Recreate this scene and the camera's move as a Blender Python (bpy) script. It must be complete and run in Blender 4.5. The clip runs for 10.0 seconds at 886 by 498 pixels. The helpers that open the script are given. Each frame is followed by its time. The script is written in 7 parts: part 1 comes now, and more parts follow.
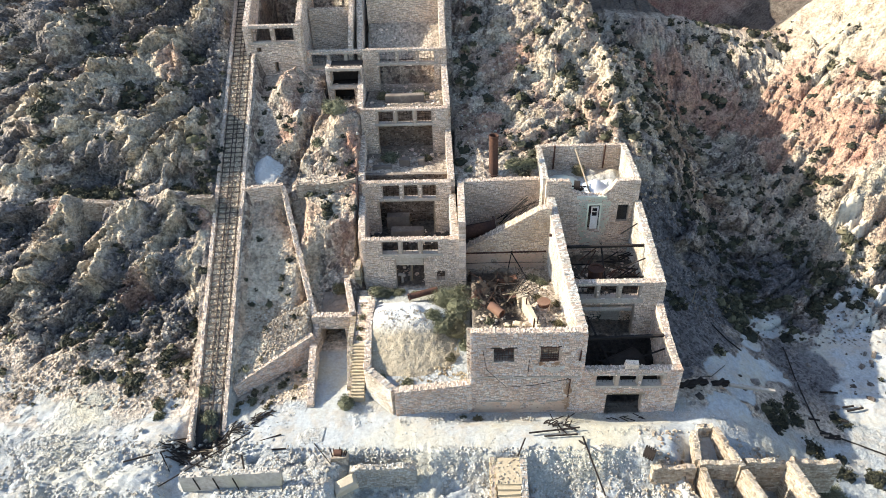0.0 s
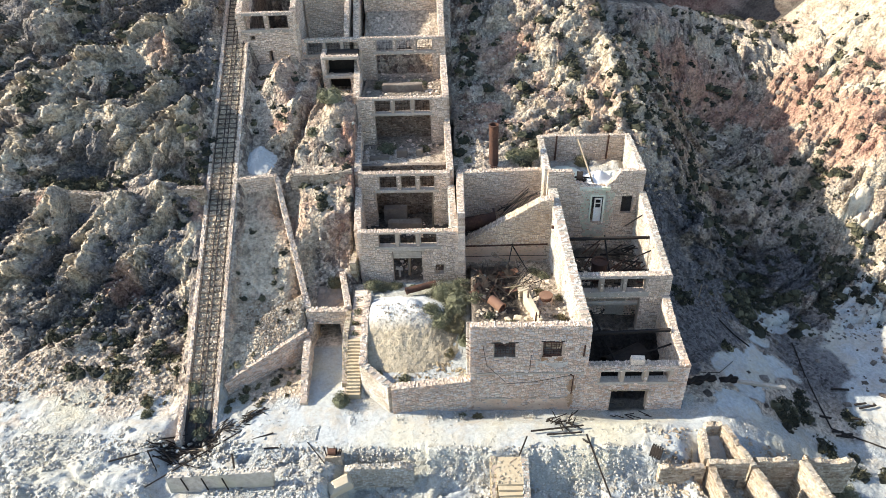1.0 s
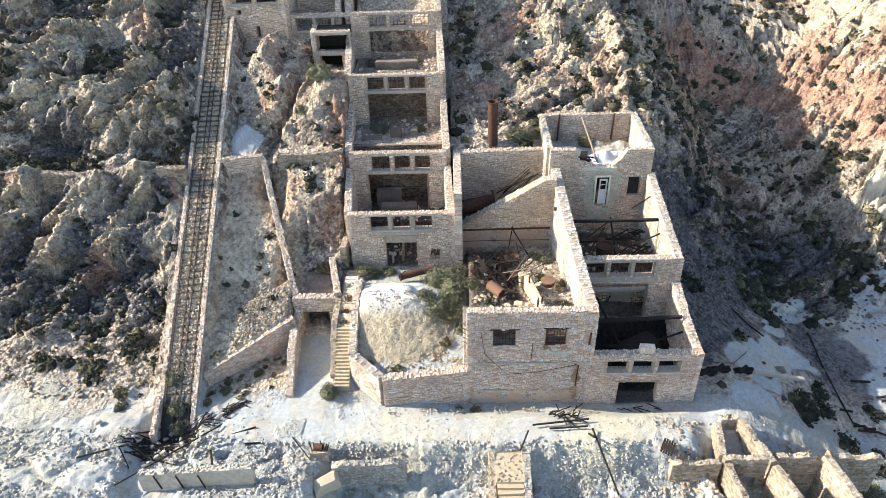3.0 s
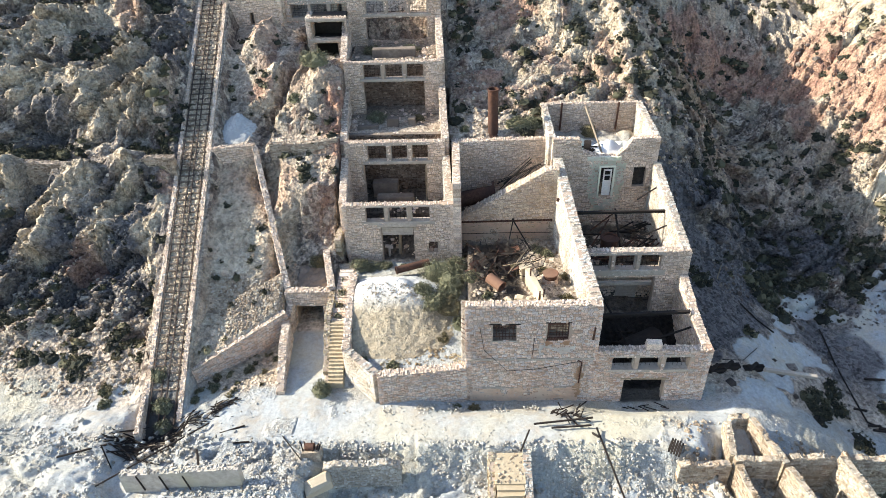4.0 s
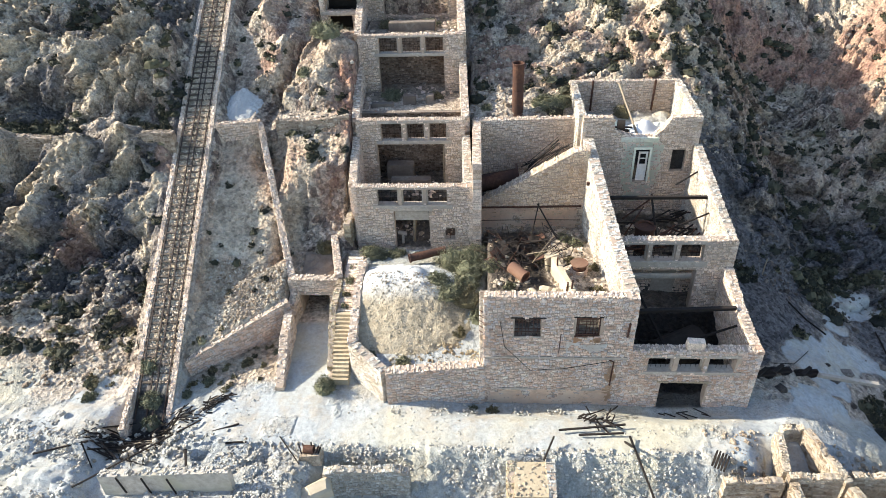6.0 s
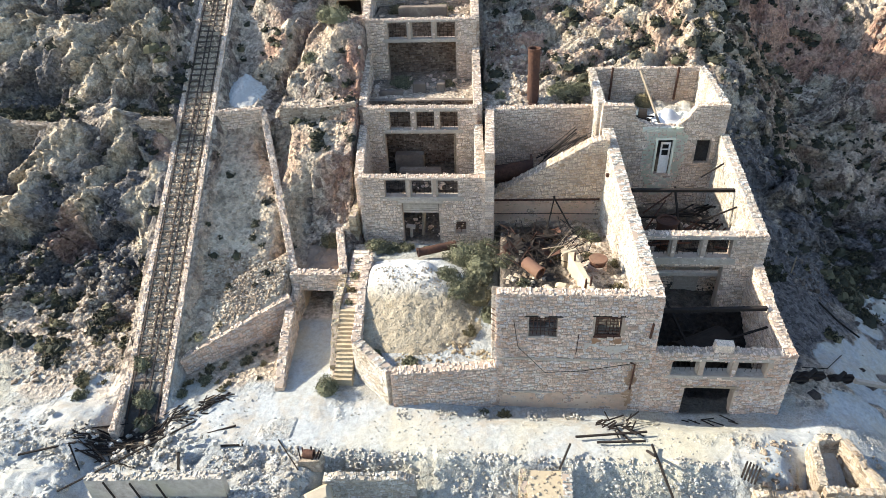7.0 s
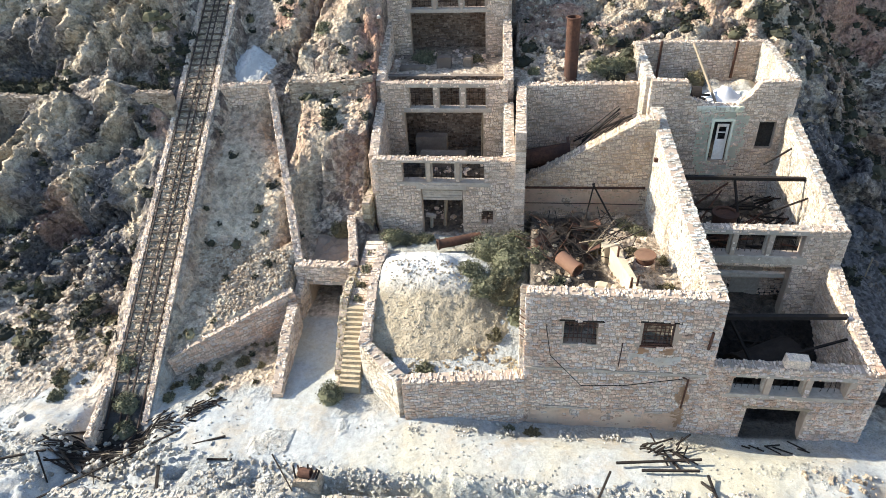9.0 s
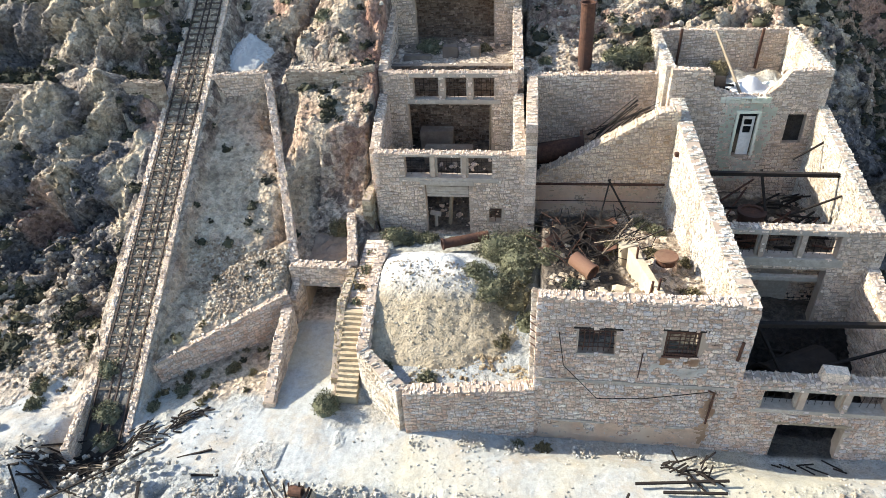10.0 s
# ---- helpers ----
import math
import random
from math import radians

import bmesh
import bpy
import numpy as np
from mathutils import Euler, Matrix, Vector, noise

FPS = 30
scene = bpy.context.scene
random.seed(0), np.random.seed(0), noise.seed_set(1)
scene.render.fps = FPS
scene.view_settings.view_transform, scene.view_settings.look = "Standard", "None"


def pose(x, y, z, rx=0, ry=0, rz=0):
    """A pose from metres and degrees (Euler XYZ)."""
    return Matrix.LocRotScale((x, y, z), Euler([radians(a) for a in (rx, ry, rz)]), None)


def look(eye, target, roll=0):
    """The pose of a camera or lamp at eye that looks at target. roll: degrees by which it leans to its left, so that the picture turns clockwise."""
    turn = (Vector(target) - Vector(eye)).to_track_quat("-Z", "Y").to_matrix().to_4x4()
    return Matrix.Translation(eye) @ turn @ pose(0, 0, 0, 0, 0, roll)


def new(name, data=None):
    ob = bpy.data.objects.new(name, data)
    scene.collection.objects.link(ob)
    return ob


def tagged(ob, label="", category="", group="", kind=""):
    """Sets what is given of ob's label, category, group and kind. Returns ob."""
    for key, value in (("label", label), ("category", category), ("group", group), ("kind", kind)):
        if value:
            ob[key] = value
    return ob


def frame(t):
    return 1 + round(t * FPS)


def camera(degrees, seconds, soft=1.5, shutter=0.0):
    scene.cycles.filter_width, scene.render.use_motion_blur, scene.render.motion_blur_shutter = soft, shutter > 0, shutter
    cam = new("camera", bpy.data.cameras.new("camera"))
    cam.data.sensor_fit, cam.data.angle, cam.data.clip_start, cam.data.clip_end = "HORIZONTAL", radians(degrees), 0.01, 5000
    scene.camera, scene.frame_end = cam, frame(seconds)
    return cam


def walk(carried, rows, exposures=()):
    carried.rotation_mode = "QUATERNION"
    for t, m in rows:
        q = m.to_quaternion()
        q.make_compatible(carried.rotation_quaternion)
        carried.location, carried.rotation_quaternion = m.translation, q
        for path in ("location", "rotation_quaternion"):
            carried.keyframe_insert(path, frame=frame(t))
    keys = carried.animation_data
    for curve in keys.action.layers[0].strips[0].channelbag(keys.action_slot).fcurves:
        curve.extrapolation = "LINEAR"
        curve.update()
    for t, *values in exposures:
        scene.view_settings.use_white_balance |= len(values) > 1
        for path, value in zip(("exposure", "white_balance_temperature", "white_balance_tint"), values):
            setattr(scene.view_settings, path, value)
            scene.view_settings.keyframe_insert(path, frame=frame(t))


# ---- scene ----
cam = camera(68.92, 10.0, soft=0.55)
ROWS = [
    (0, 5.56, -37.93, 42.53, 56.30, 1.58, 0.74),
    (0.5, 5.57, -37.32, 41.67, 56.33, 1.58, 0.72),
    (1, 5.59, -36.67, 40.84, 56.30, 1.59, 0.69),
    (1.5, 5.62, -36.13, 40.03, 56.31, 1.59, 0.67),
    (2, 5.67, -35.57, 39.24, 56.28, 1.58, 0.66),
    (2.5, 5.72, -35.05, 38.47, 56.26, 1.57, 0.65),
    (4, 6.04, -33.07, 36.01, 56.19, 1.58, 0.81),
    (4.5, 6.09, -32.34, 35.19, 56.19, 1.64, 1.26),
    (5, 6.08, -31.52, 34.34, 56.17, 1.68, 1.88),
    (5.5, 6.12, -30.70, 33.50, 56.19, 1.75, 2.35),
    (7, 5.97, -27.85, 30.95, 56.08, 1.94, 3.85),
    (7.5, 5.95, -26.92, 30.19, 56.02, 2.07, 4.45),
    (8, 5.92, -25.83, 29.35, 55.97, 2.17, 5.15),
    (8.5, 5.89, -24.78, 28.53, 55.95, 2.30, 5.83),
    (9, 5.87, -23.62, 27.66, 55.95, 2.39, 6.49),
    (9.5, 5.78, -22.54, 26.84, 55.96, 2.46, 6.90),
    (10, 5.73, -21.42, 26.21, 55.92, 2.56, 7.20),
]
walk(cam, [(t, pose(x, y, z, rx, ry, rz)) for t, x, y, z, rx, ry, rz in ROWS])
# -- end camera --

# ---- world and sun ----
SUN = Vector((-0.868, 0.075, 0.50)).normalized()
world = bpy.data.worlds.new("sky")
scene.world = world
world.use_nodes = True
wn = world.node_tree.nodes
sky = wn.new("ShaderNodeTexSky")
sky.sky_type, sky.sun_disc = "NISHITA", False
sky.sun_elevation = math.asin(SUN.z)
sky.sun_rotation = math.atan2(SUN.x, SUN.y)
sky.ozone_density = 1.7
world.node_tree.links.new(sky.outputs[0], wn["Background"].inputs[0])
wn["Background"].inputs[1].default_value = 0.142
sun = new("sun", bpy.data.lights.new("sun", "SUN"))
sun.data.energy, sun.data.angle, sun.data.color = 4.6, radians(0.5), (1.0, 0.94, 0.81)
sun.matrix_world = look(SUN * 100, (0, 0, 0))
scene.view_settings.exposure = 1.3


# ---- materials ----
def links(mat):
    nt = mat.node_tree
    return nt.nodes, nt.links


def material(name, rough=0.9, metal=0.0):
    mat = bpy.data.materials.new(name)
    mat.use_nodes = True
    b = mat.node_tree.nodes["Principled BSDF"]
    b.inputs["Roughness"].default_value, b.inputs["Metallic"].default_value = rough, metal
    b.inputs["Specular IOR Level"].default_value = 0.25
    return mat


def tex(mat, kind, scale, coords=None, **more):
    n, l = links(mat)
    t = n.new("ShaderNodeTex" + kind)
    t.inputs["Scale"].default_value = scale
    for key, value in more.items():
        t.inputs[key].default_value = value
    l.new(coords or here(mat), t.inputs["Vector"])
    return t


def here(mat):
    n, l = links(mat)
    g = n.get("spot") or n.new("ShaderNodeNewGeometry")
    g.name = "spot"
    return g.outputs["Position"]


def ramp(mat, source, stops):
    n, l = links(mat)
    r = n.new("ShaderNodeValToRGB")
    while len(r.color_ramp.elements) < len(stops):
        r.color_ramp.elements.new(0.5)
    for el, (at, c) in zip(r.color_ramp.elements, stops):
        el.position, el.color = at, ((*c, 1) if isinstance(c, tuple) else (c, c, c, 1))
    l.new(source, r.inputs[0])
    return r.outputs[0]


def mix(mat, how, fac, a, b):
    n, l = links(mat)
    m = n.new("ShaderNodeMix")
    m.data_type, m.blend_type, m.clamp_factor = "RGBA", how, True
    for value, slot in ((fac, m.inputs["Factor"]), (a, m.inputs[6]), (b, m.inputs[7])):
        if isinstance(value, (int, float)):
            slot.default_value = value
        elif isinstance(value, tuple):
            slot.default_value = (*value, 1)
        else:
            l.new(value, slot)
    return m.outputs[2]


def finish(mat, colour, height=None, strength=0.5, distance=0.1):
    n, l = links(mat)
    b = n["Principled BSDF"]
    l.new(colour, b.inputs["Base Color"])
    if height is not None:
        bump = n.new("ShaderNodeBump")
        bump.inputs["Strength"].default_value, bump.inputs["Distance"].default_value = strength, distance
        l.new(height, bump.inputs["Height"])
        l.new(bump.outputs[0], b.inputs["Normal"])
    return mat


def bent(m, scale, by):
    """Position, pushed about by a noise."""
    n, l = links(m)
    push, add = n.new("ShaderNodeVectorMath"), n.new("ShaderNodeVectorMath")
    push.operation, add.operation = "SCALE", "ADD"
    l.new(tex(m, "Noise", scale, Detail=3.0).outputs["Color"], push.inputs[0])
    push.inputs["Scale"].default_value = by
    l.new(here(m), add.inputs[0])
    l.new(push.outputs[0], add.inputs[1])
    return add.outputs[0]


def stone_material(name, stops, stain=(0.30, 0.20, 0.13), amount=0.5, odd=None):
    """Rubble masonry: every stone its own tone, a few of an odd colour, with blotches and fine grain."""
    m = material(name, 0.92)
    n, l = links(m)
    here(m)
    info, tone = n.new("ShaderNodeObjectInfo"), n.new("ShaderNodeMath")
    tone.operation = "ADD"
    l.new(n["spot"].outputs["Random Per Island"], tone.inputs[0])
    l.new(info.outputs["Random"], tone.inputs[1])
    turn = n.new("ShaderNodeMath")
    turn.operation = "FRACT"
    l.new(tone.outputs[0], turn.inputs[0])
    base = ramp(m, turn.outputs[0], stops)
    if odd:
        again = n.new("ShaderNodeMath")
        again.operation = "PINGPONG"
        scaled = n.new("ShaderNodeMath")
        scaled.operation, scaled.inputs[1].default_value = "MULTIPLY", 37.0
        l.new(turn.outputs[0], scaled.inputs[0])
        l.new(scaled.outputs[0], again.inputs[0])
        again.inputs[1].default_value = 1.0
        base = mix(m, "MIX", ramp(m, again.outputs[0], [(0.62, 0.0), (0.8, 0.85)]), base, odd)
    big = tex(m, "Noise", 0.35, Detail=4.0, Roughness=0.6)
    mid = tex(m, "Noise", 1.7, Detail=5.0, Roughness=0.65)
    fine = tex(m, "Noise", 9.0, Detail=6.0, Roughness=0.75)
    c = mix(m, "MULTIPLY", amount, base, ramp(m, big.outputs[0], [(0.38, stain), (0.56, 1.0)]))
    c = mix(m, "MULTIPLY", 0.35, c, ramp(m, mid.outputs[0], [(0.36, 0.55), (0.48, 1.0)]))
    c = mix(m, "MULTIPLY", 0.6, c, ramp(m, fine.outputs[0], [(0.34, 0.45), (0.48, 1.0)]))
    joint = tex(m, "Voronoi", 4.6, coords=bent(m, 2.2, 0.35))
    joint.feature = "DISTANCE_TO_EDGE"
    chip = tex(m, "Voronoi", 4.6, coords=bent(m, 2.2, 0.35))
    c = mix(m, "MULTIPLY", 0.5, c, ramp(m, chip.outputs["Color"], [(0.2, 0.66), (0.5, 1.0)]))
    c = mix(m, "MULTIPLY", 0.65, c, ramp(m, joint.outputs["Distance"], [(0.0, 0.42), (0.055, 1.0)]))
    return finish(m, c, mix(m, "ADD", 0.7, fine.outputs[0], ramp(m, joint.outputs["Distance"], [(0.0, 0.0), (0.12, 1.0)])), 0.9, 0.07)


def plain_material(name, colour, rough=0.9, vary=0.5, scale=3.0, metal=0.0, tint=None, bump=0.4):
    """A plain surface with two scales of wear."""
    m = material(name, rough, metal)
    a = tex(m, "Noise", scale, Detail=6.0, Roughness=0.7)
    b = tex(m, "Noise", scale * 0.14, Detail=3.0)
    dark = tuple(v * (1 - vary) for v in colour)
    c = ramp(m, a.outputs[0], [(0.3, dark), (0.65, colour)])
    c = mix(m, "MIX", ramp(m, b.outputs[0], [(0.42, 0.0), (0.66, 1.0)]), c, tint or tuple(v * 0.7 for v in colour))
    return finish(m, c, a.outputs[0], bump, 0.04)


STONE = stone_material("pale rubble stone", [(0.0, (0.58, 0.43, 0.31)), (0.14, (0.78, 0.60, 0.445)), (0.6, (0.90, 0.735, 0.575)), (1.0, (0.93, 0.81, 0.68))], amount=0.25, odd=(0.74, 0.60, 0.50))
PINK = stone_material("pinkish rubble stone", [(0.0, (0.64, 0.44, 0.32)), (0.3, (0.80, 0.59, 0.45)), (0.75, (0.86, 0.69, 0.55)), (1.0, (0.88, 0.78, 0.66))], stain=(0.48, 0.32, 0.22), amount=0.35, odd=(0.70, 0.63, 0.585))
MORTAR = plain_material("lime mortar", (0.46, 0.37, 0.29), vary=0.45, scale=2.5, tint=(0.35, 0.27, 0.205))
OCHRE_STONE = stone_material("ochre rubble stone", [(0.0, (0.62, 0.45, 0.30)), (0.3, (0.80, 0.63, 0.45)), (1.0, (0.90, 0.77, 0.59))], amount=0.3, odd=(0.72, 0.59, 0.48))
WHITEWASH = stone_material("whitewashed rubble", [(0.0, (0.58, 0.52, 0.43)), (0.3, (0.70, 0.65, 0.56)), (1.0, (0.80, 0.76, 0.68))], stain=(0.62, 0.50, 0.38), amount=0.6)
CONCRETE = plain_material("weathered concrete", (0.45, 0.39, 0.32), vary=0.4, scale=4.0)
YELLOW = stone_material("yellow stone", [(0.0, (0.40, 0.31, 0.19)), (0.5, (0.56, 0.47, 0.32)), (1.0, (0.66, 0.58, 0.43))])
RUST = plain_material("rusted iron", (0.115, 0.055, 0.035), rough=0.85, vary=0.6, scale=5.0, metal=0.0, tint=(0.05, 0.028, 0.022))
TIMBER = plain_material("charred old timber", (0.03, 0.023, 0.019), vary=0.6, scale=6.0)
WOOD = plain_material("bleached timber", (0.33, 0.26, 0.18), vary=0.5, scale=6.0)
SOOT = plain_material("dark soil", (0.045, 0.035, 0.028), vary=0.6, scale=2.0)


# ---- building blocks ----
def link_mesh(name, bm, mat, parent=None, label="", smooth=False):
    me = bpy.data.meshes.new(name)
    bm.to_mesh(me)
    bm.free()
    return link_data(name, me, mat, parent, label, smooth)


def link_data(name, me, mat, parent=None, label="", smooth=False):
    for one in (mat if isinstance(mat, (list, tuple)) else [mat]):
        me.materials.append(one)
    if smooth:
        me.polygons.foreach_set("use_smooth", [True] * len(me.polygons))
    ob = new(name, me)
    if parent is not None:
        ob.parent = parent
    if label:
        tagged(ob, label)
    return ob


part = link_mesh


def thing(name, label, category, group="", at=(0, 0, 0), kind=""):
    ob = new(name)
    ob.location = at
    return tagged(ob, label, category, group, kind)


def mesh_of(name, verts, faces):
    me = bpy.data.meshes.new(name)
    me.from_pydata([tuple(v) for v in verts], [], faces)
    me.update()
    return me


QUADS = [(0, 3, 2, 1), (4, 5, 6, 7), (0, 1, 5, 4), (1, 2, 6, 5), (2, 3, 7, 6), (3, 0, 4, 7)]


class Heap:
    """Collects verts and faces of many small pieces for one mesh."""

    def __init__(self, seed=1):
        self.v, self.f, self.r = [], [], random.Random(seed)

    def hexa(self, eight, faces=QUADS):
        k = len(self.v)
        self.v.extend(eight)
        self.f.extend(tuple(k + i for i in q) for q in faces)

    def box(self, x0, y0, z0, x1, y1, z1, j=0.0):
        g = lambda: self.r.uniform(-j, j) if j else 0.0
        self.hexa([(x + g(), y + g(), z + g()) for z in (z0, z1) for x, y in ((x0, y0), (x1, y0), (x1, y1), (x0, y1))])

    def bar(self, a, b, w, h=None, up=(0, 0, 1)):
        """A squared bar from a to b."""
        a, b, h = Vector(a), Vector(b), h or w
        d = (b - a).normalized()
        s = d.cross(Vector(up))
        s = (s if s.length > 0.01 else d.cross(Vector((1, 0, 0)))).normalized()
        u = s.cross(d).normalized()
        s, u = s * (w / 2), u * (h / 2)
        self.hexa([tuple(p + q) for p in (a, b) for q in (-s - u, s - u, s + u, -s + u)], QUADS)

    def tube(self, a, b, r0, r1=None, n=10, ends=True):
        a, b, r1 = Vector(a), Vector(b), r0 if r1 is None else r1
        d = (b - a).normalized()
        s = d.orthogonal().normalized()
        u = d.cross(s)
        k = len(self.v)
        for p, r in ((a, r0), (b, r1)):
            self.v.extend(tuple(p + (s * math.cos(6.2832 * i / n) + u * math.sin(6.2832 * i / n)) * r) for i in range(n))
        self.f.extend((k + i, k + (i + 1) % n, k + n + (i + 1) % n, k + n + i) for i in range(n))
        if ends:
            self.f.append(tuple(k + n + i for i in range(n)))
            self.f.append(tuple(k + i for i in reversed(range(n))))

    def rock(self, at, size, flat=0.7):
        """An angular boulder: a cut-off cube with jittered corners."""
        r, k = self.r, len(self.v)
        ang = r.uniform(0, 6.28)
        ca, sa = math.cos(ang), math.sin(ang)
        sx, sy, sz = size * r.uniform(0.6, 1.1), size * r.uniform(0.5, 1.0), size * flat * r.uniform(0.6, 1.1)
        for z, w in ((-0.5, 0.9), (0.12, 1.0), (0.5, 0.55)):
            for cx, cy in ((-0.5, -0.5), (0.5, -0.5), (0.5, 0.5), (-0.5, 0.5)):
                x, y = cx * w * sx * r.uniform(0.7, 1.2), cy * w * sy * r.uniform(0.7, 1.2)
                self.v.append((at[0] + x * ca - y * sa, at[1] + x * sa + y * ca, at[2] + z * sz * r.uniform(0.8, 1.2)))
        for b in (0, 4):
            self.f.extend((k + b + i, k + b + (i + 1) % 4, k + b + 4 + (i + 1) % 4, k + b + 4 + i) for i in range(4))
        self.f.append((k + 8, k + 9, k + 10, k + 11))

    def weld(self):
        seen, table = {}, []
        for v in self.v:
            table.append(seen.setdefault(tuple(round(c, 4) for c in v), len(seen)))
        self.v = list(seen)
        self.f = [f for f in (tuple(dict.fromkeys(table[i] for i in q)) for q in self.f) if len(f) > 2]
        return self

    def link(self, name, mat, parent=None, label="", smooth=False):
        return link_data(name, mesh_of(name, self.v, self.f), mat, parent, label, smooth)


def inside(holes, u, z, m=0.0):
    return any(a - m < u < b + m and c - m < z < d + m for a, b, c, d in holes)


SEED = [10]
KEPT = {}


def stone_meshes(mat):
    """Twelve unit stones, one wide and one high, to face a wall with."""
    if mat.name not in KEPT:
        r, made = random.Random(77), []
        for _ in range(12):
            j = lambda m=0.07: r.uniform(-m, m)
            back = [(-0.5, 0.2, -0.5), (0.5, 0.2, -0.5), (0.5, 0.2, 0.5), (-0.5, 0.2, 0.5)]
            mid = [(-0.5 + abs(j()), -0.3, -0.5 + abs(j())), (0.5 - abs(j()), -0.3, -0.5 + abs(j())), (0.5 - abs(j()), -0.3, 0.5 - abs(j())), (-0.5 + abs(j()), -0.3, 0.5 - abs(j()))]
            rim = [(x * 0.78 + j(), -1.0 + j(0.3), z * 0.74 + j()) for x, _, z in mid]
            me = mesh_of("stone", back + mid + rim, [(8, 9, 10, 11)] + [(b + i, b + (i + 1) % 4, b + 4 + (i + 1) % 4, b + 4 + i) for b in (0, 4) for i in range(4)])
            me.materials.append(mat)
            made.append(me)
        KEPT[mat.name] = made
    return KEPT[mat.name]


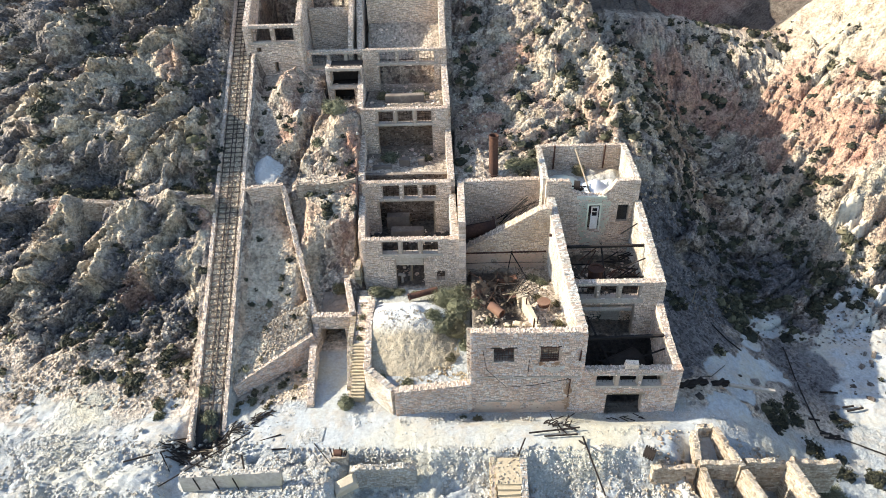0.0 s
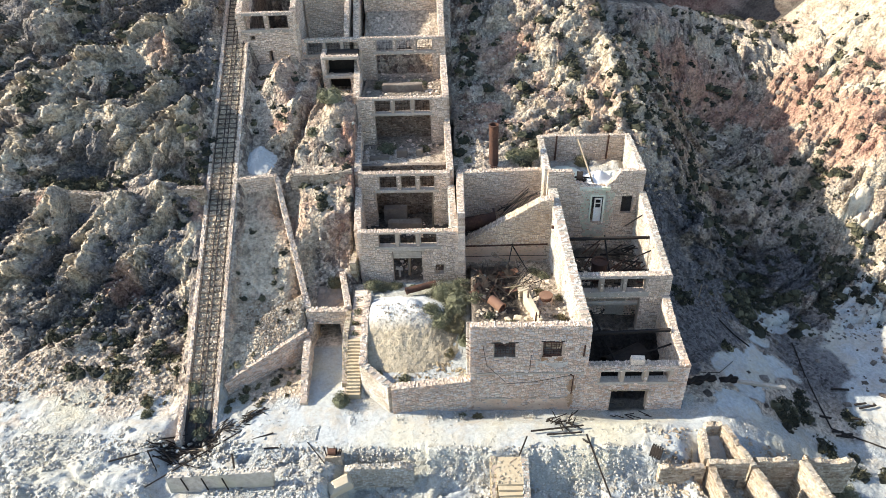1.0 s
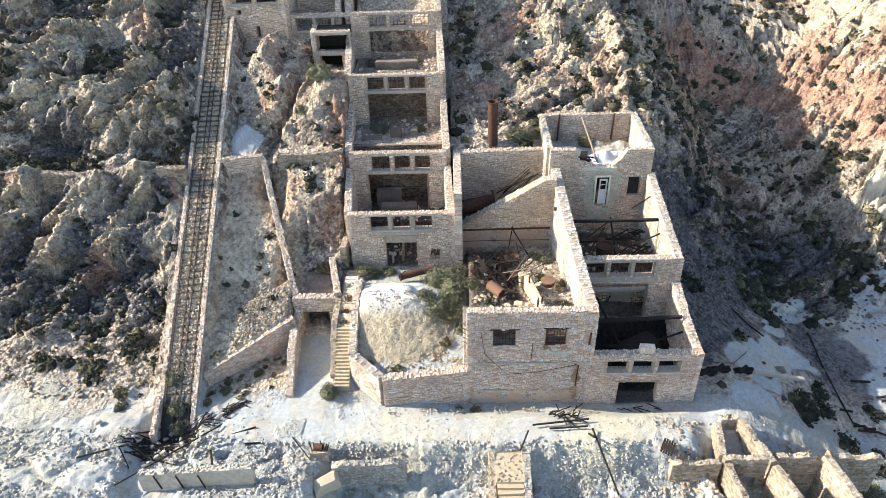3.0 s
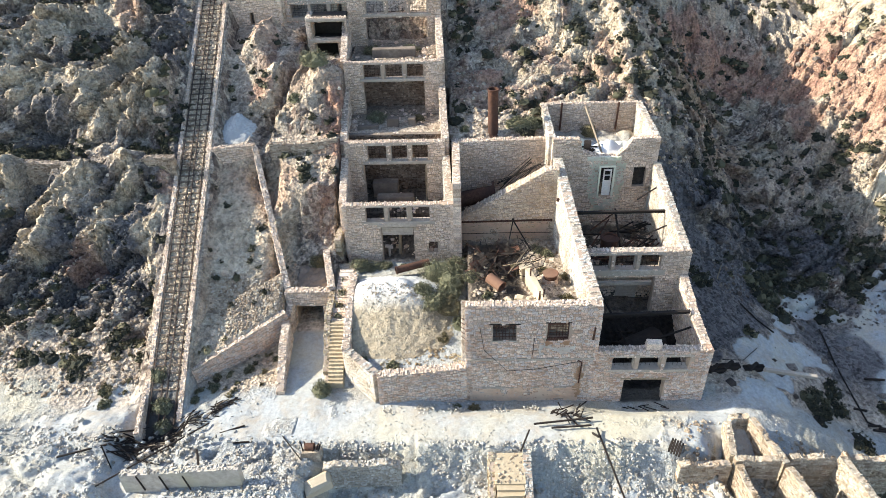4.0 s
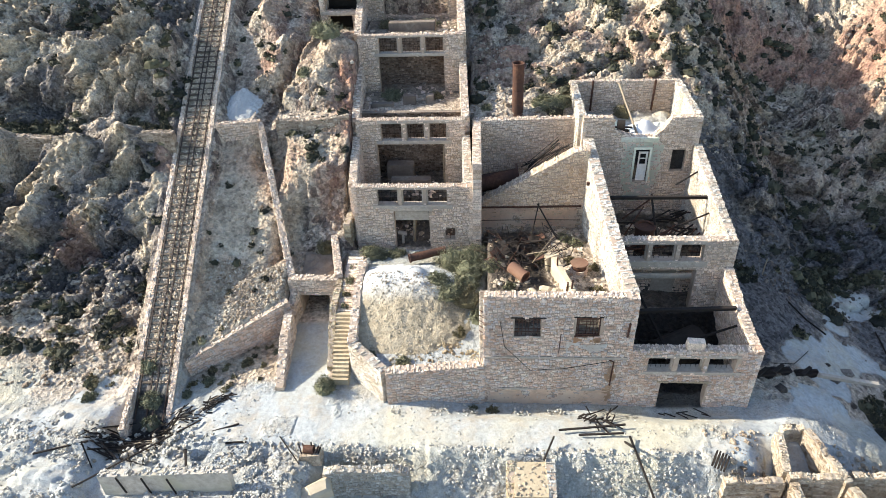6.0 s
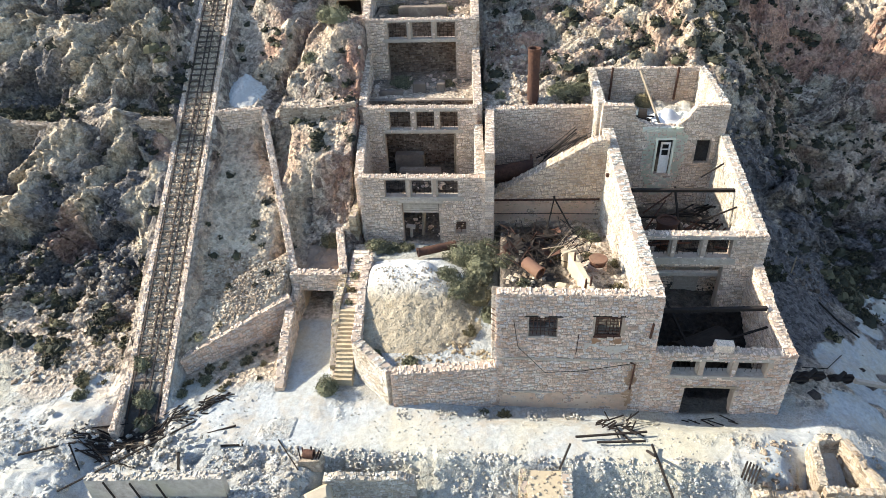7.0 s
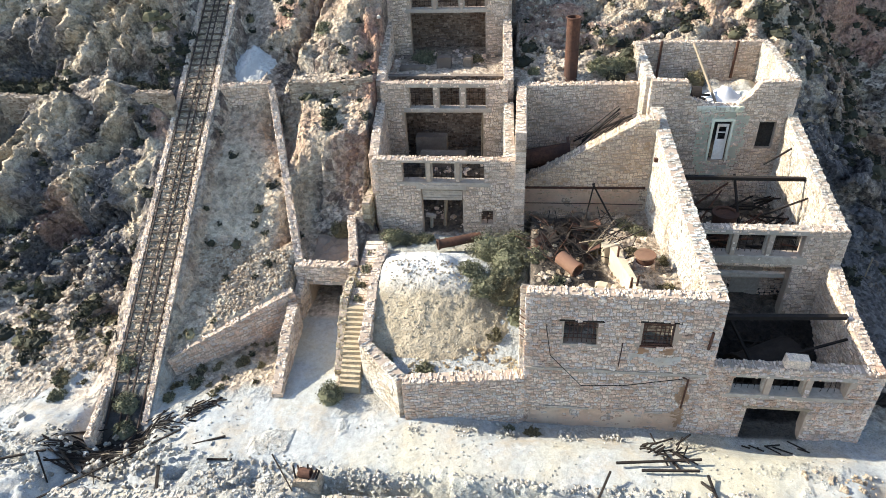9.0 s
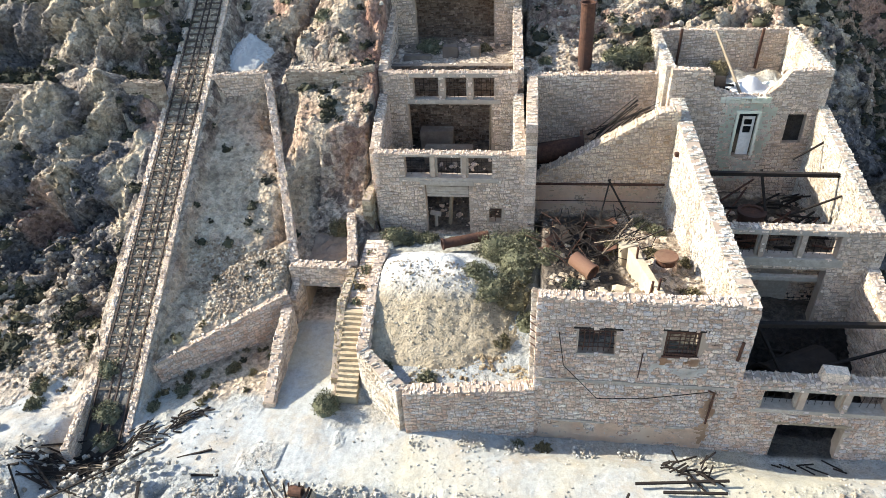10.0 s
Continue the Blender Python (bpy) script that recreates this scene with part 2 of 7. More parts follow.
def wall(parent, p, q, z0, za, zb=None, thick=0.6, holes=(), face="both", mat=None, cap=True, label="", stone=(0.27, 0.165), rough=0.045, name="wall", tops=None, core=None, pieces=None):
    """A rubble wall from p to q (its middle line), from z0 up to za at p and zb at q, or by tops [(u, z)], with openings (u0, u1, z0, z1).
    face: which sides carry facing stones: left, right (seen from p to q), both or none."""
    mat, zb = mat or STONE, za if zb is None else zb
    p, q = Vector((*p, 0)), Vector((*q, 0))
    run = q - p
    length = run.length
    d = run / length
    side = Vector((-d.y, d.x, 0))
    tops = tops or [(0, za), (length, zb)]
    tu, tz = [a for a, _ in tops], [b for _, b in tops]
    top = lambda u: float(np.interp(u, tu, tz))
    us = sorted({0.0, length, *[min(max(h, 0), length) for a in holes for h in a[:2]], *tu, *[length * i / max(1, int(length / 1.5)) for i in range(int(length / 1.5))]})
    zs = sorted({z0, *[h for a in holes for h in a[2:]], max(tz)})
    h = Heap(SEED[0])
    SEED[0] += 1
    at = lambda u, s, z: tuple(p + d * u + side * s + Vector((0, 0, z)))
    t = thick / 2
    solid = {}
    for i in range(len(us) - 1):
        for k in range(len(zs) - 1):
            um, zm = (us[i] + us[i + 1]) / 2, (zs[k] + zs[k + 1]) / 2
            if not inside(holes, um, zm) and zs[k] < max(top(us[i]), top(us[i + 1])) - 0.02:
                solid[i, k] = True
    for i, k in solid:
        u0, u1 = us[i], us[i + 1]
        b, c0, c1 = zs[k], min(zs[k + 1], top(u0 + 1e-4)), min(zs[k + 1], top(u1 - 1e-4))
        c0, c1 = max(c0, b), max(c1, b)
        eight = [at(u0, -t, b), at(u1, -t, b), at(u1, t, b), at(u0, t, b), at(u0, -t, c0), at(u1, -t, c1), at(u1, t, c1), at(u0, t, c0)]
        faces = [QUADS[2], QUADS[4]]
        if (i, k - 1) not in solid:
            faces.append(QUADS[0])
        if (i, k + 1) not in solid:
            faces.append(QUADS[1])
        if (i - 1, k) not in solid:
            faces.append(QUADS[5])
        if (i + 1, k) not in solid:
            faces.append(QUADS[3])
        h.hexa(eight, faces)
    ob = h.weld().link(name, core or MORTAR, parent, label)
    s, crest = Heap(SEED[0]), Heap(1)
    r = s.r
    probe = np.linspace(0, length, max(2, int(length / 0.4) + 1))
    for sgn, key in ((1, "left"), (-1, "right")):
        if face not in ("both", key):
            continue
        z, course = z0, 0
        turned = sgn < 0
        # larger stones on the faces turned away from the sea
        coarse = 2.6 if (side * sgn).dot(Vector((6, -30, 0)) - (p + q) / 2) < 0 else 1.0
        soil = heights([p.x + d.x * u4 + side.x * sgn * (t + 0.4) for u4 in probe], [p.y + d.y * u4 + side.y * sgn * (t + 0.4) for u4 in probe]) - 0.35
        while z < max(tz) - 0.08:
            ch = coarse * stone[1] * r.uniform(0.75, 1.5)
            u = -r.uniform(0, 0.3)
            course += 1
            while u < length:
                w = coarse * stone[0] * (0.4 + 1.25 * r.random() ** 1.3)
                a, b = max(u, 0) + 0.008, min(u + w, length) - 0.008
                u += w
                wave = 0.06 * math.sin(u * 1.7 + course * 0.9) + 0.035 * math.sin(u * 4.1 + course * 2.3)
                low, high = z + wave + r.uniform(-0.03, 0.03), z + wave + ch * r.uniform(0.84, 1.1)
                cuts = [(low, high)]
                if ch > stone[1] * 0.95 and r.random() < 0.3:
                    m = low + (high - low) * r.uniform(0.35, 0.65)
                    cuts = [(low, m - 0.008), (m + 0.008, high)]
                for lo, hi in cuts:
                    um, zm = (a + b) / 2, (lo + hi) / 2
                    if hi < np.interp(um, probe, soil):
                        continue
                    if b - a < 0.06 or lo < z0 - 0.05 or hi > top(um) + 0.04 or inside(holes, a, zm, 0.0) or inside(holes, b, zm, 0.0) or inside(holes, um, zm, 0.06):
                        continue
                    if pieces and pieces[0] < um < pieces[1] and pieces[2] < zm < pieces[3] and len(ob.children) < 300 and turned:
                        one = new("stone", r.choice(stone_meshes(mat)))
                        one.parent = ob
                        w2 = Matrix.Identity(4)
                        w2.col[0], w2.col[1], w2.col[2] = (*(d * (b - a) * -sgn), 0), (*(side * -sgn * 0.05), 0), (0, 0, hi - lo, 0)
                        w2.translation = at(um, sgn * t, zm)
                        one.matrix_world = w2
                        continue
                    hw, hh, c = (b - a) / 2, (hi - lo) / 2, min(b - a, hi - lo)
                    skew = r.uniform(-0.14, 0.14) * hh
                    tilt = r.uniform(-0.16, 0.16)
                    ring, k2 = [], r.randrange(4)
                    for n4, (ex, ez) in enumerate(((-1, -1), (1, -1), (1, 1), (-1, 1))):
                        x4, z4 = ex * hw, ez * hh + (skew if ex > 0 else -skew)
                        if n4 == k2 or n4 == (k2 + 2) % 4:
                            cx, cz = c * r.uniform(0.12, 0.42), c * r.uniform(0.12, 0.42)
                            two = [(x4 - ex * cx, z4), (x4, z4 - ez * cz)]
                            ring += two[::-1] if ex * ez > 0 else two
                        else:
                            ring.append((x4 - ex * c * r.uniform(0, 0.12), z4 - ez * c * r.uniform(0, 0.12)))
                    pr = rough * r.uniform(0.25, 1.6)
                    o, k, ne = sgn * (t - 0.012), len(s.v), len(ring)
                    s.v.extend(at(um + x4, o, zm + z4 + tilt * x4 * 0.5) for x4, z4 in ring)
                    s.v.extend(at(um + x4 * 0.9 + r.uniform(-0.008, 0.008), sgn * (t + pr + r.uniform(-0.012, 0.012)), zm + (z4 + tilt * x4 * 0.5) * 0.86) for x4, z4 in ring)
                    faces = [tuple(range(ne, 2 * ne))] + [(i4, (i4 + 1) % ne, ne + (i4 + 1) % ne, ne + i4) for i4 in range(ne)]
                    s.f.extend(tuple(k + i4 for i4 in (f4 if turned else f4[::-1])) for f4 in faces)
            z += ch
    if face != "none":
        for end in (0.0, length):
            z = z0
            while z < top(end) - 0.1:
                hq, lq = r.uniform(0.16, 0.34), r.uniform(0.16, 0.42)
                u0, u1 = (-0.03, lq) if end == 0 else (length - lq, length + 0.03)
                um = (u0 + u1) / 2
                if not inside(holes, um, z + hq / 2, 0.15) and z + hq < top(um) + 0.05:
                    j = lambda m=0.02: r.uniform(-m, m)
                    s.hexa([at(a4 + j(), b4 * (t + 0.025 + abs(j())), c4 + j()) for c4 in (z + 0.01, z + hq - 0.015) for a4, b4 in ((u0, -1), (u1, -1), (u1, 1), (u0, 1))])
                z += hq
    if cap:
        u = 0.0
        while u < length - 0.1:
            w = r.uniform(0.08, 0.24)
            b = min(u + w, length)
            cutl = r.uniform(-0.3, 0.3) * t
            for lane in ((-t, -t * 0.35 + cutl), (-t * 0.35 + cutl, t * 0.35 + cutl), (t * 0.35 + cutl, t)):
                zt = top((u + b) / 2)
                if any(c < (u + b) / 2 < e2 and f2 >= zt - 0.05 for c, e2, _, f2 in holes) or r.random() < 0.16:
                    continue
                up = r.uniform(-0.03, 0.085)
                j = lambda: r.uniform(-0.045, 0.045)
                za_, zb_ = top(u), top(b)
                crest.hexa([at(u + 0.01, lane[0] + j(), za_ - 0.05), at(b - 0.01, lane[0] + j(), zb_ - 0.05), at(b - 0.01, lane[1] + j(), zb_ - 0.05), at(u + 0.01, lane[1] + j(), za_ - 0.05),
                        at(u + 0.03 + j(), lane[0] + j(), za_ + up), at(b - 0.03 + j(), lane[0] + j(), zb_ + up + j()), at(b - 0.03 + j(), lane[1] + j(), zb_ + up), at(u + 0.03 + j(), lane[1] + j(), za_ + up + j())])
            u = b
    SEED[0] += 1
    if s.v:
        tagged(s.link("masonry", mat, ob), kind="stuff")
    if crest.v:
        tagged(crest.link("crest", STONE if mat is PINK else mat, ob), kind="stuff")
    return ob


# ---- terrain ----
def lattice(ix, iy, seed):
    n = np.sin(ix * 127.1 + iy * 311.7 + seed * 74.7) * 43758.5453
    return n - np.floor(n)


def value_noise(x, y, seed):
    ix, iy = np.floor(x), np.floor(y)
    fx, fy = x - ix, y - iy
    fx, fy = fx * fx * fx * (fx * (fx * 6 - 15) + 10), fy * fy * fy * (fy * (fy * 6 - 15) + 10)
    a, b = lattice(ix, iy, seed), lattice(ix + 1, iy, seed)
    c, d = lattice(ix, iy + 1, seed), lattice(ix + 1, iy + 1, seed)
    return a + (b - a) * fx + (c - a) * fy + (a - b - c + d) * fx * fy


def fbm(x, y, seed, octaves=5, gain=0.5, ridged=False):
    total, amp, norm = 0.0, 1.0, 0.0
    ca, sa = math.cos(0.6), math.sin(0.6)
    for o in range(octaves):
        v = value_noise(x, y, seed + o)
        v = 1 - abs(2 * v - 1) if ridged else v
        total, norm = total + v * amp, norm + amp
        amp *= gain
        x, y = (x * ca - y * sa) * 2.03 + 5.1, (x * sa + y * ca) * 2.03 + 1.7
    return total / norm


def cells(x, y, seed):
    """Cell noise: the nearest cell's random value, the offset inside it, and how far its border is."""
    ix, iy = np.floor(x), np.floor(y)
    f1, f2 = np.full(x.shape, 9.0), np.full(x.shape, 9.0)
    val, ox, oy = np.zeros(x.shape), np.zeros(x.shape), np.zeros(x.shape)
    for a in (-1, 0, 1):
        for b in (-1, 0, 1):
            cx, cy = ix + a, iy + b
            dx, dy = cx + lattice(cx, cy, seed) - x, cy + lattice(cx, cy, seed + 9) - y
            d = np.hypot(dx, dy)
            near = d < f1
            f2 = np.where(near, f1, np.minimum(f2, d))
            val, ox, oy = np.where(near, lattice(cx, cy, seed + 17), val), np.where(near, dx, ox), np.where(near, dy, oy)
            f1 = np.where(near, d, f1)
    return val, ox, oy, f2 - f1


def blocks(x, y, freq, seed, amp, tilt):
    """Jointed rock: tilted facets of uneven height with cracks between."""
    v, ox, oy, border = cells(x * freq, y * freq * 1.25, seed)
    return amp * (v - 0.5) + tilt * (ox * (v - 0.3) + oy * (0.7 - v)) / freq - amp * 0.45 * np.exp(-border / 0.07)


def smooth(a, b, x):
    t = np.clip((x - a) / (b - a), 0, 1)
    return t * t * (3 - 2 * t)


def between(a, b, x, w=1.0):
    return smooth(a - w / 2, a + w / 2, x) * (1 - smooth(b - w / 2, b + w / 2, x))


def rail_z(y):
    return np.interp(y, [-4, -2.5, 60], [0.0, -0.5, 34.7])


def rail_x(y):
    return -15.95 - 0.083 * y


# outcrops and ridges: points along the crest, half width, height
CRAGS = [([(-26.8, 20.7), (-24.5, 21.4), (-21.6, 23.2)], 2.1, 2.4), ([(-39.5, 25.7), (-34.8, 27.4), (-31.7, 30.3), (-27.3, 33.5)], 2.6, 2.3),
         ([(-34.5, 24.0), (-30, 24.5), (-27.4, 23.8)], 2.0, 1.6), ([(-27.4, 24.5), (-24.7, 27.6)], 1.7, 1.5), ([(-28.0, 31.6), (-26.2, 32.6)], 1.8, 2.0),
         ([(-22.8, 16.9), (-22.9, 15.2), (-24.1, 14.0), (-24.9, 11.6)], 1.25, 1.7), ([(-26.2, 15.4), (-29.1, 13.8), (-30.2, 11.2)], 1.5, 1.6), ([(-19.8, 15.2), (-20.6, 12.7), (-19.9, 10.2)], 0.95, 0.8), ([(-32.8, 16.4), (-34.4, 13.2), (-36.0, 9.5)], 1.7, 1.6),
         ([(-38.5, 36), (-35, 40), (-31, 43)], 2.4, 2.4), ([(-23.6, 37.5), (-22.0, 42)], 1.7, 1.8), ([(-39, 19), (-37, 21.5)], 1.8, 1.8)]
OUTCROPS = [([(-13.6, 30.4), (-13.0, 33.6)], 1.3, 2.3), ([(-13.0, 24.4), (-11.8, 28.2)], 1.15, 1.7), ([(-10.3, 22.8), (-9.7, 25.6), (-8.9, 28.6)], 1.0, 1.5), ([(-7.4, 24.4), (-6.6, 27.0)], 2.0, 1.3), ([(-8.6, 16.6), (-7.4, 18.4), (-5.6, 18.8)], 1.7, 2.0), ([(-9.9, 17.6), (-9.6, 14.6)], 1.0, 1.1)]
FURROW = [([(-9.6, 30.6), (-10.9, 26.0), (-11.8, 21.6), (-11.9, 18.6)], 0.75, -1.0)]


def along(x, y, pts):
    """Distance to a line through the points."""
    best = np.full(np.shape(x), 99.0)
    for (ax, ay), (bx, by) in zip(pts, pts[1:]):
        dx, dy = bx - ax, by - ay
        t = np.clip(((x - ax) * dx + (y - ay) * dy) / (dx * dx + dy * dy), 0, 1)
        best = np.minimum(best, np.hypot(x - ax - t * dx, y - ay - t * dy))
    return best


def crests(x, y, rows):
    """Height that the outcrops add, with blunt broken tops and steep flanks, and how much of a crest it is."""
    wx, wy = x + 2.2 * (fbm(x * 0.5, y * 0.5, 131, 5) - 0.5), y + 2.2 * (fbm(x * 0.55, y * 0.55, 135, 4) - 0.5)
    total, peak = np.zeros(np.shape(x)), np.zeros(np.shape(x))
    for pts, w, h in rows:
        q = np.clip(1 - along(wx, wy, pts) / (w * 1.35), 0, 1) ** 0.9
        total = np.where(np.abs(q * h) > np.abs(total), q * h, total)
        peak = np.maximum(peak, q)
    return total, peak


def ground(x, y):
    """Height of the open land and how rocky it is."""
    xr = x - rail_x(y)
    left = np.interp(y, [-40, -14, -8, 0, 3.5, 7.5, 12, 15.3, 16.4, 19.5, 22.5, 28, 36, 60, 120, 300], [-12, -1.5, 1.0, 0.8, 1.7, 3.5, 7.0, 9.8, 11.8, 12.1, 15.2, 18.4, 23.3, 36, 60, 75])
    rail = rail_z(y)
    mid = np.interp(y, [-40, -14, -8, -1, 2, 7, 14, 19.3, 20.3, 24.2, 30, 36, 60, 120, 300], [-12, -2, 0.8, 0.3, 1.0, 4.1, 8.0, 10.3, 11.9, 12.5, 17.0, 18.5, 33, 58, 75])
    mid = mid - 0.3 * np.clip(x + 15.2, 0, 5) * between(5, 19, y, 3)
    gully = np.interp(y, [-40, -14, -8, -1, 2, 8, 9.4, 12, 14.5, 17, 19.5, 21, 26, 31, 36, 60, 120, 300], [-12, -2, 0.6, 0.2, 0.5, 1.0, 2.9, 3.3, 5.0, 9.4, 11.6, 12.2, 15.0, 16.6, 18.5, 33, 58, 75])
    back = np.interp(y, [-40, -14, -7.5, -5.6, -4.6, -3.8, 0, 8, 15, 20, 23, 28, 33.4, 37, 41, 45, 60, 120, 300], [-14, -5, -3.0, -2.2, -1.0, 0.25, 0.1, 0.2, 1.8, 9, 11.3, 12.2, 13.9, 16.0, 18.4, 20.6, 27, 44, 60])
    edge = np.interp(y, [-40, -14, -6, -2, 0, 8, 15, 20, 26, 30, 37, 41, 45, 60, 70, 120, 300], [-14, -5, -2.5, -0.3, 0.0, 0.0, 1.5, 5.5, 11.0, 13.4, 17.1, 18.2, 18.2, 17.0, 16, 30, 60])
    valley = np.interp(y, [-40, -14, 0, 5, 14, 27, 38, 45, 52, 62, 66, 80, 105, 125, 300], [-14, -7, -5.4, -5.1, -4.8, -3.2, 2.2, 5, 10, 14, 14, 5, 3, 30, 70])
    z = left + (rail + 0.2 - left) * smooth(-2.6, -1.6, xr)
    z = z + (mid - z) * smooth(1.5, 2.3, xr)
    z = z + (gully - z) * smooth(-10.6, -8.8, x)
    z = z + (back - z) * smooth(-5.0, -3.0, x) * (1 - smooth(22, 24.2, x))
    z = z + (edge - z) * smooth(22, 24.2, x)
    far = 9 * smooth(46, 62, y)
    z = z + (valley - z) * smooth(24.5, 40.5, x - far)
    z = z + np.clip(x - 46.5 - 9 * smooth(46, 62, y), 0, 45) * (0.55 + 0.3 * smooth(20, 45, y)) * smooth(19, 34, y)
    # rough rock: cliffs beside the incline, crags in the gully, the far slopes
    terrace = between(16.4, 19.2, y, 1.0)
    rocky = smooth(3.5, 8.5, y) * (1 - smooth(-2.6, -1.7, xr)) * (1 - 0.85 * terrace)
    rocky = np.maximum(rocky, between(-10.2, -4.6, x, 1.0) * smooth(12.5, 14.5, y) * (1 - 0.7 * between(19.6, 21.5, y, 0.8)) * 0.4)
    rocky = np.maximum(rocky, smooth(23.5, 29, y) * smooth(4, 7, x) * 0.5)
    rocky = np.maximum(rocky, smooth(25.5, 30, x) * smooth(12, 22, y) * 0.75)
    rocky = np.maximum(rocky, smooth(36, 44, y) * 0.7)
    rocky = rocky * (1 - 0.6 * smooth(54, 62, y))
    rocky = rocky * (1 - between(-1.8, 1.8, xr, 0.6) * (1 - smooth(48, 56, y)))
    wx, wy = x + 1.6 * (fbm(x * 0.3, y * 0.3, 5, 3) - 0.5), y + 1.6 * (fbm(x * 0.3, y * 0.3, 8, 3) - 0.5)
    # beds of rock that climb to the right, broken across into blocks
    bx, by = (wx * 0.83 + wy * 0.55) * 0.6, (wy * 0.83 - wx * 0.55) * 1.3
    kx, ky = x + 0.7 * (fbm(x * 1.3, y * 1.3, 15, 3) - 0.5), y + 0.7 * (fbm(x * 1.3, y * 1.3, 18, 3) - 0.5)
    crag = blocks(bx, by, 0.2, 41, 1.6, 0.7) + blocks(bx, by, 0.55, 42, 0.9, 0.9)
    # broken faces here, smoother aprons of scree between them
    jag = 0.35 + 0.65 * smooth(0.42, 0.54, fbm(x * 0.17, y * 0.17, 19, 3))
    crag = crag + jag * (blocks(bx, by, 1.4, 43, 0.38, 0.7) + blocks(kx, ky, 0.75, 44, 0.5, 0.7) + blocks(kx, ky, 1.7, 45, 0.17, 0.5) + blocks(kx, ky, 3.1, 47, 0.05, 0.4))
    crag = crag + (fbm(x * 0.09 + y * 0.03, y * 0.06, 3, 4, 0.5, True) - 0.62) * 5.0 + (fbm(bx * 1.4, by * 1.4, 11, 4, 0.6, True) - 0.6) * 0.7
    low = smooth(-13, -5, xr) * (1 - smooth(-1, 0, xr)) * (1 - smooth(19, 23, y))
    crag = crag - np.clip(crag - 0.3, 0, 9) * low - 0.5 * low * between(-4.5, -1.6, xr, 1.5)
    side = 1 - smooth(-2.6, -1.9, xr)
    bank, top = crests(x, y, CRAGS)
    mass, knob = crests(x, y, OUTCROPS)
    dip, _ = crests(x, y, FURROW)
    knobs = np.maximum(top * side, knob * (xr > 2.2))
    crag = crag * (1 - 0.15 * knobs) + knobs * (blocks(bx, by, 0.8, 46, 0.4, 0.8) + blocks(wx, wy, 1.6, 48, 0.22, 0.7))
    # rock faces lean out towards the sea as well as up
    lean = np.maximum((1 - smooth(-4.2, -2.9, xr)) * smooth(5, 9, y), smooth(25.5, 28, x) * smooth(12, 20, y) * (1 - smooth(40, 46, x))) * (1 - smooth(44, 49, y))
    z = z + rocky * crag * (1 - 0.3 * lean) + 0.85 * bank * side + (0.85 * mass + dip) * (xr > 2.2)
    small = fbm(x * 1.7, y * 1.7, 23, 4, 0.6) - 0.5
    road = between(-3.4, 1.0, y, 1.2) * smooth(-13, -10, x) * (1 - smooth(24, 27, x))
    z = z + (1 - rocky) * ((fbm(x * 0.4, y * 0.4, 31, 4) - 0.5) * 0.5 + small * 0.25) * (1 - 0.75 * road)
    return z, rocky, 0.75 * rocky * np.clip(crag, -1.4, 1.4) * lean


def site(z, x, y, box, level):
    return np.where((x > box[0]) & (x < box[1]) & (y >= box[2]) & (y < box[3]), level, z)


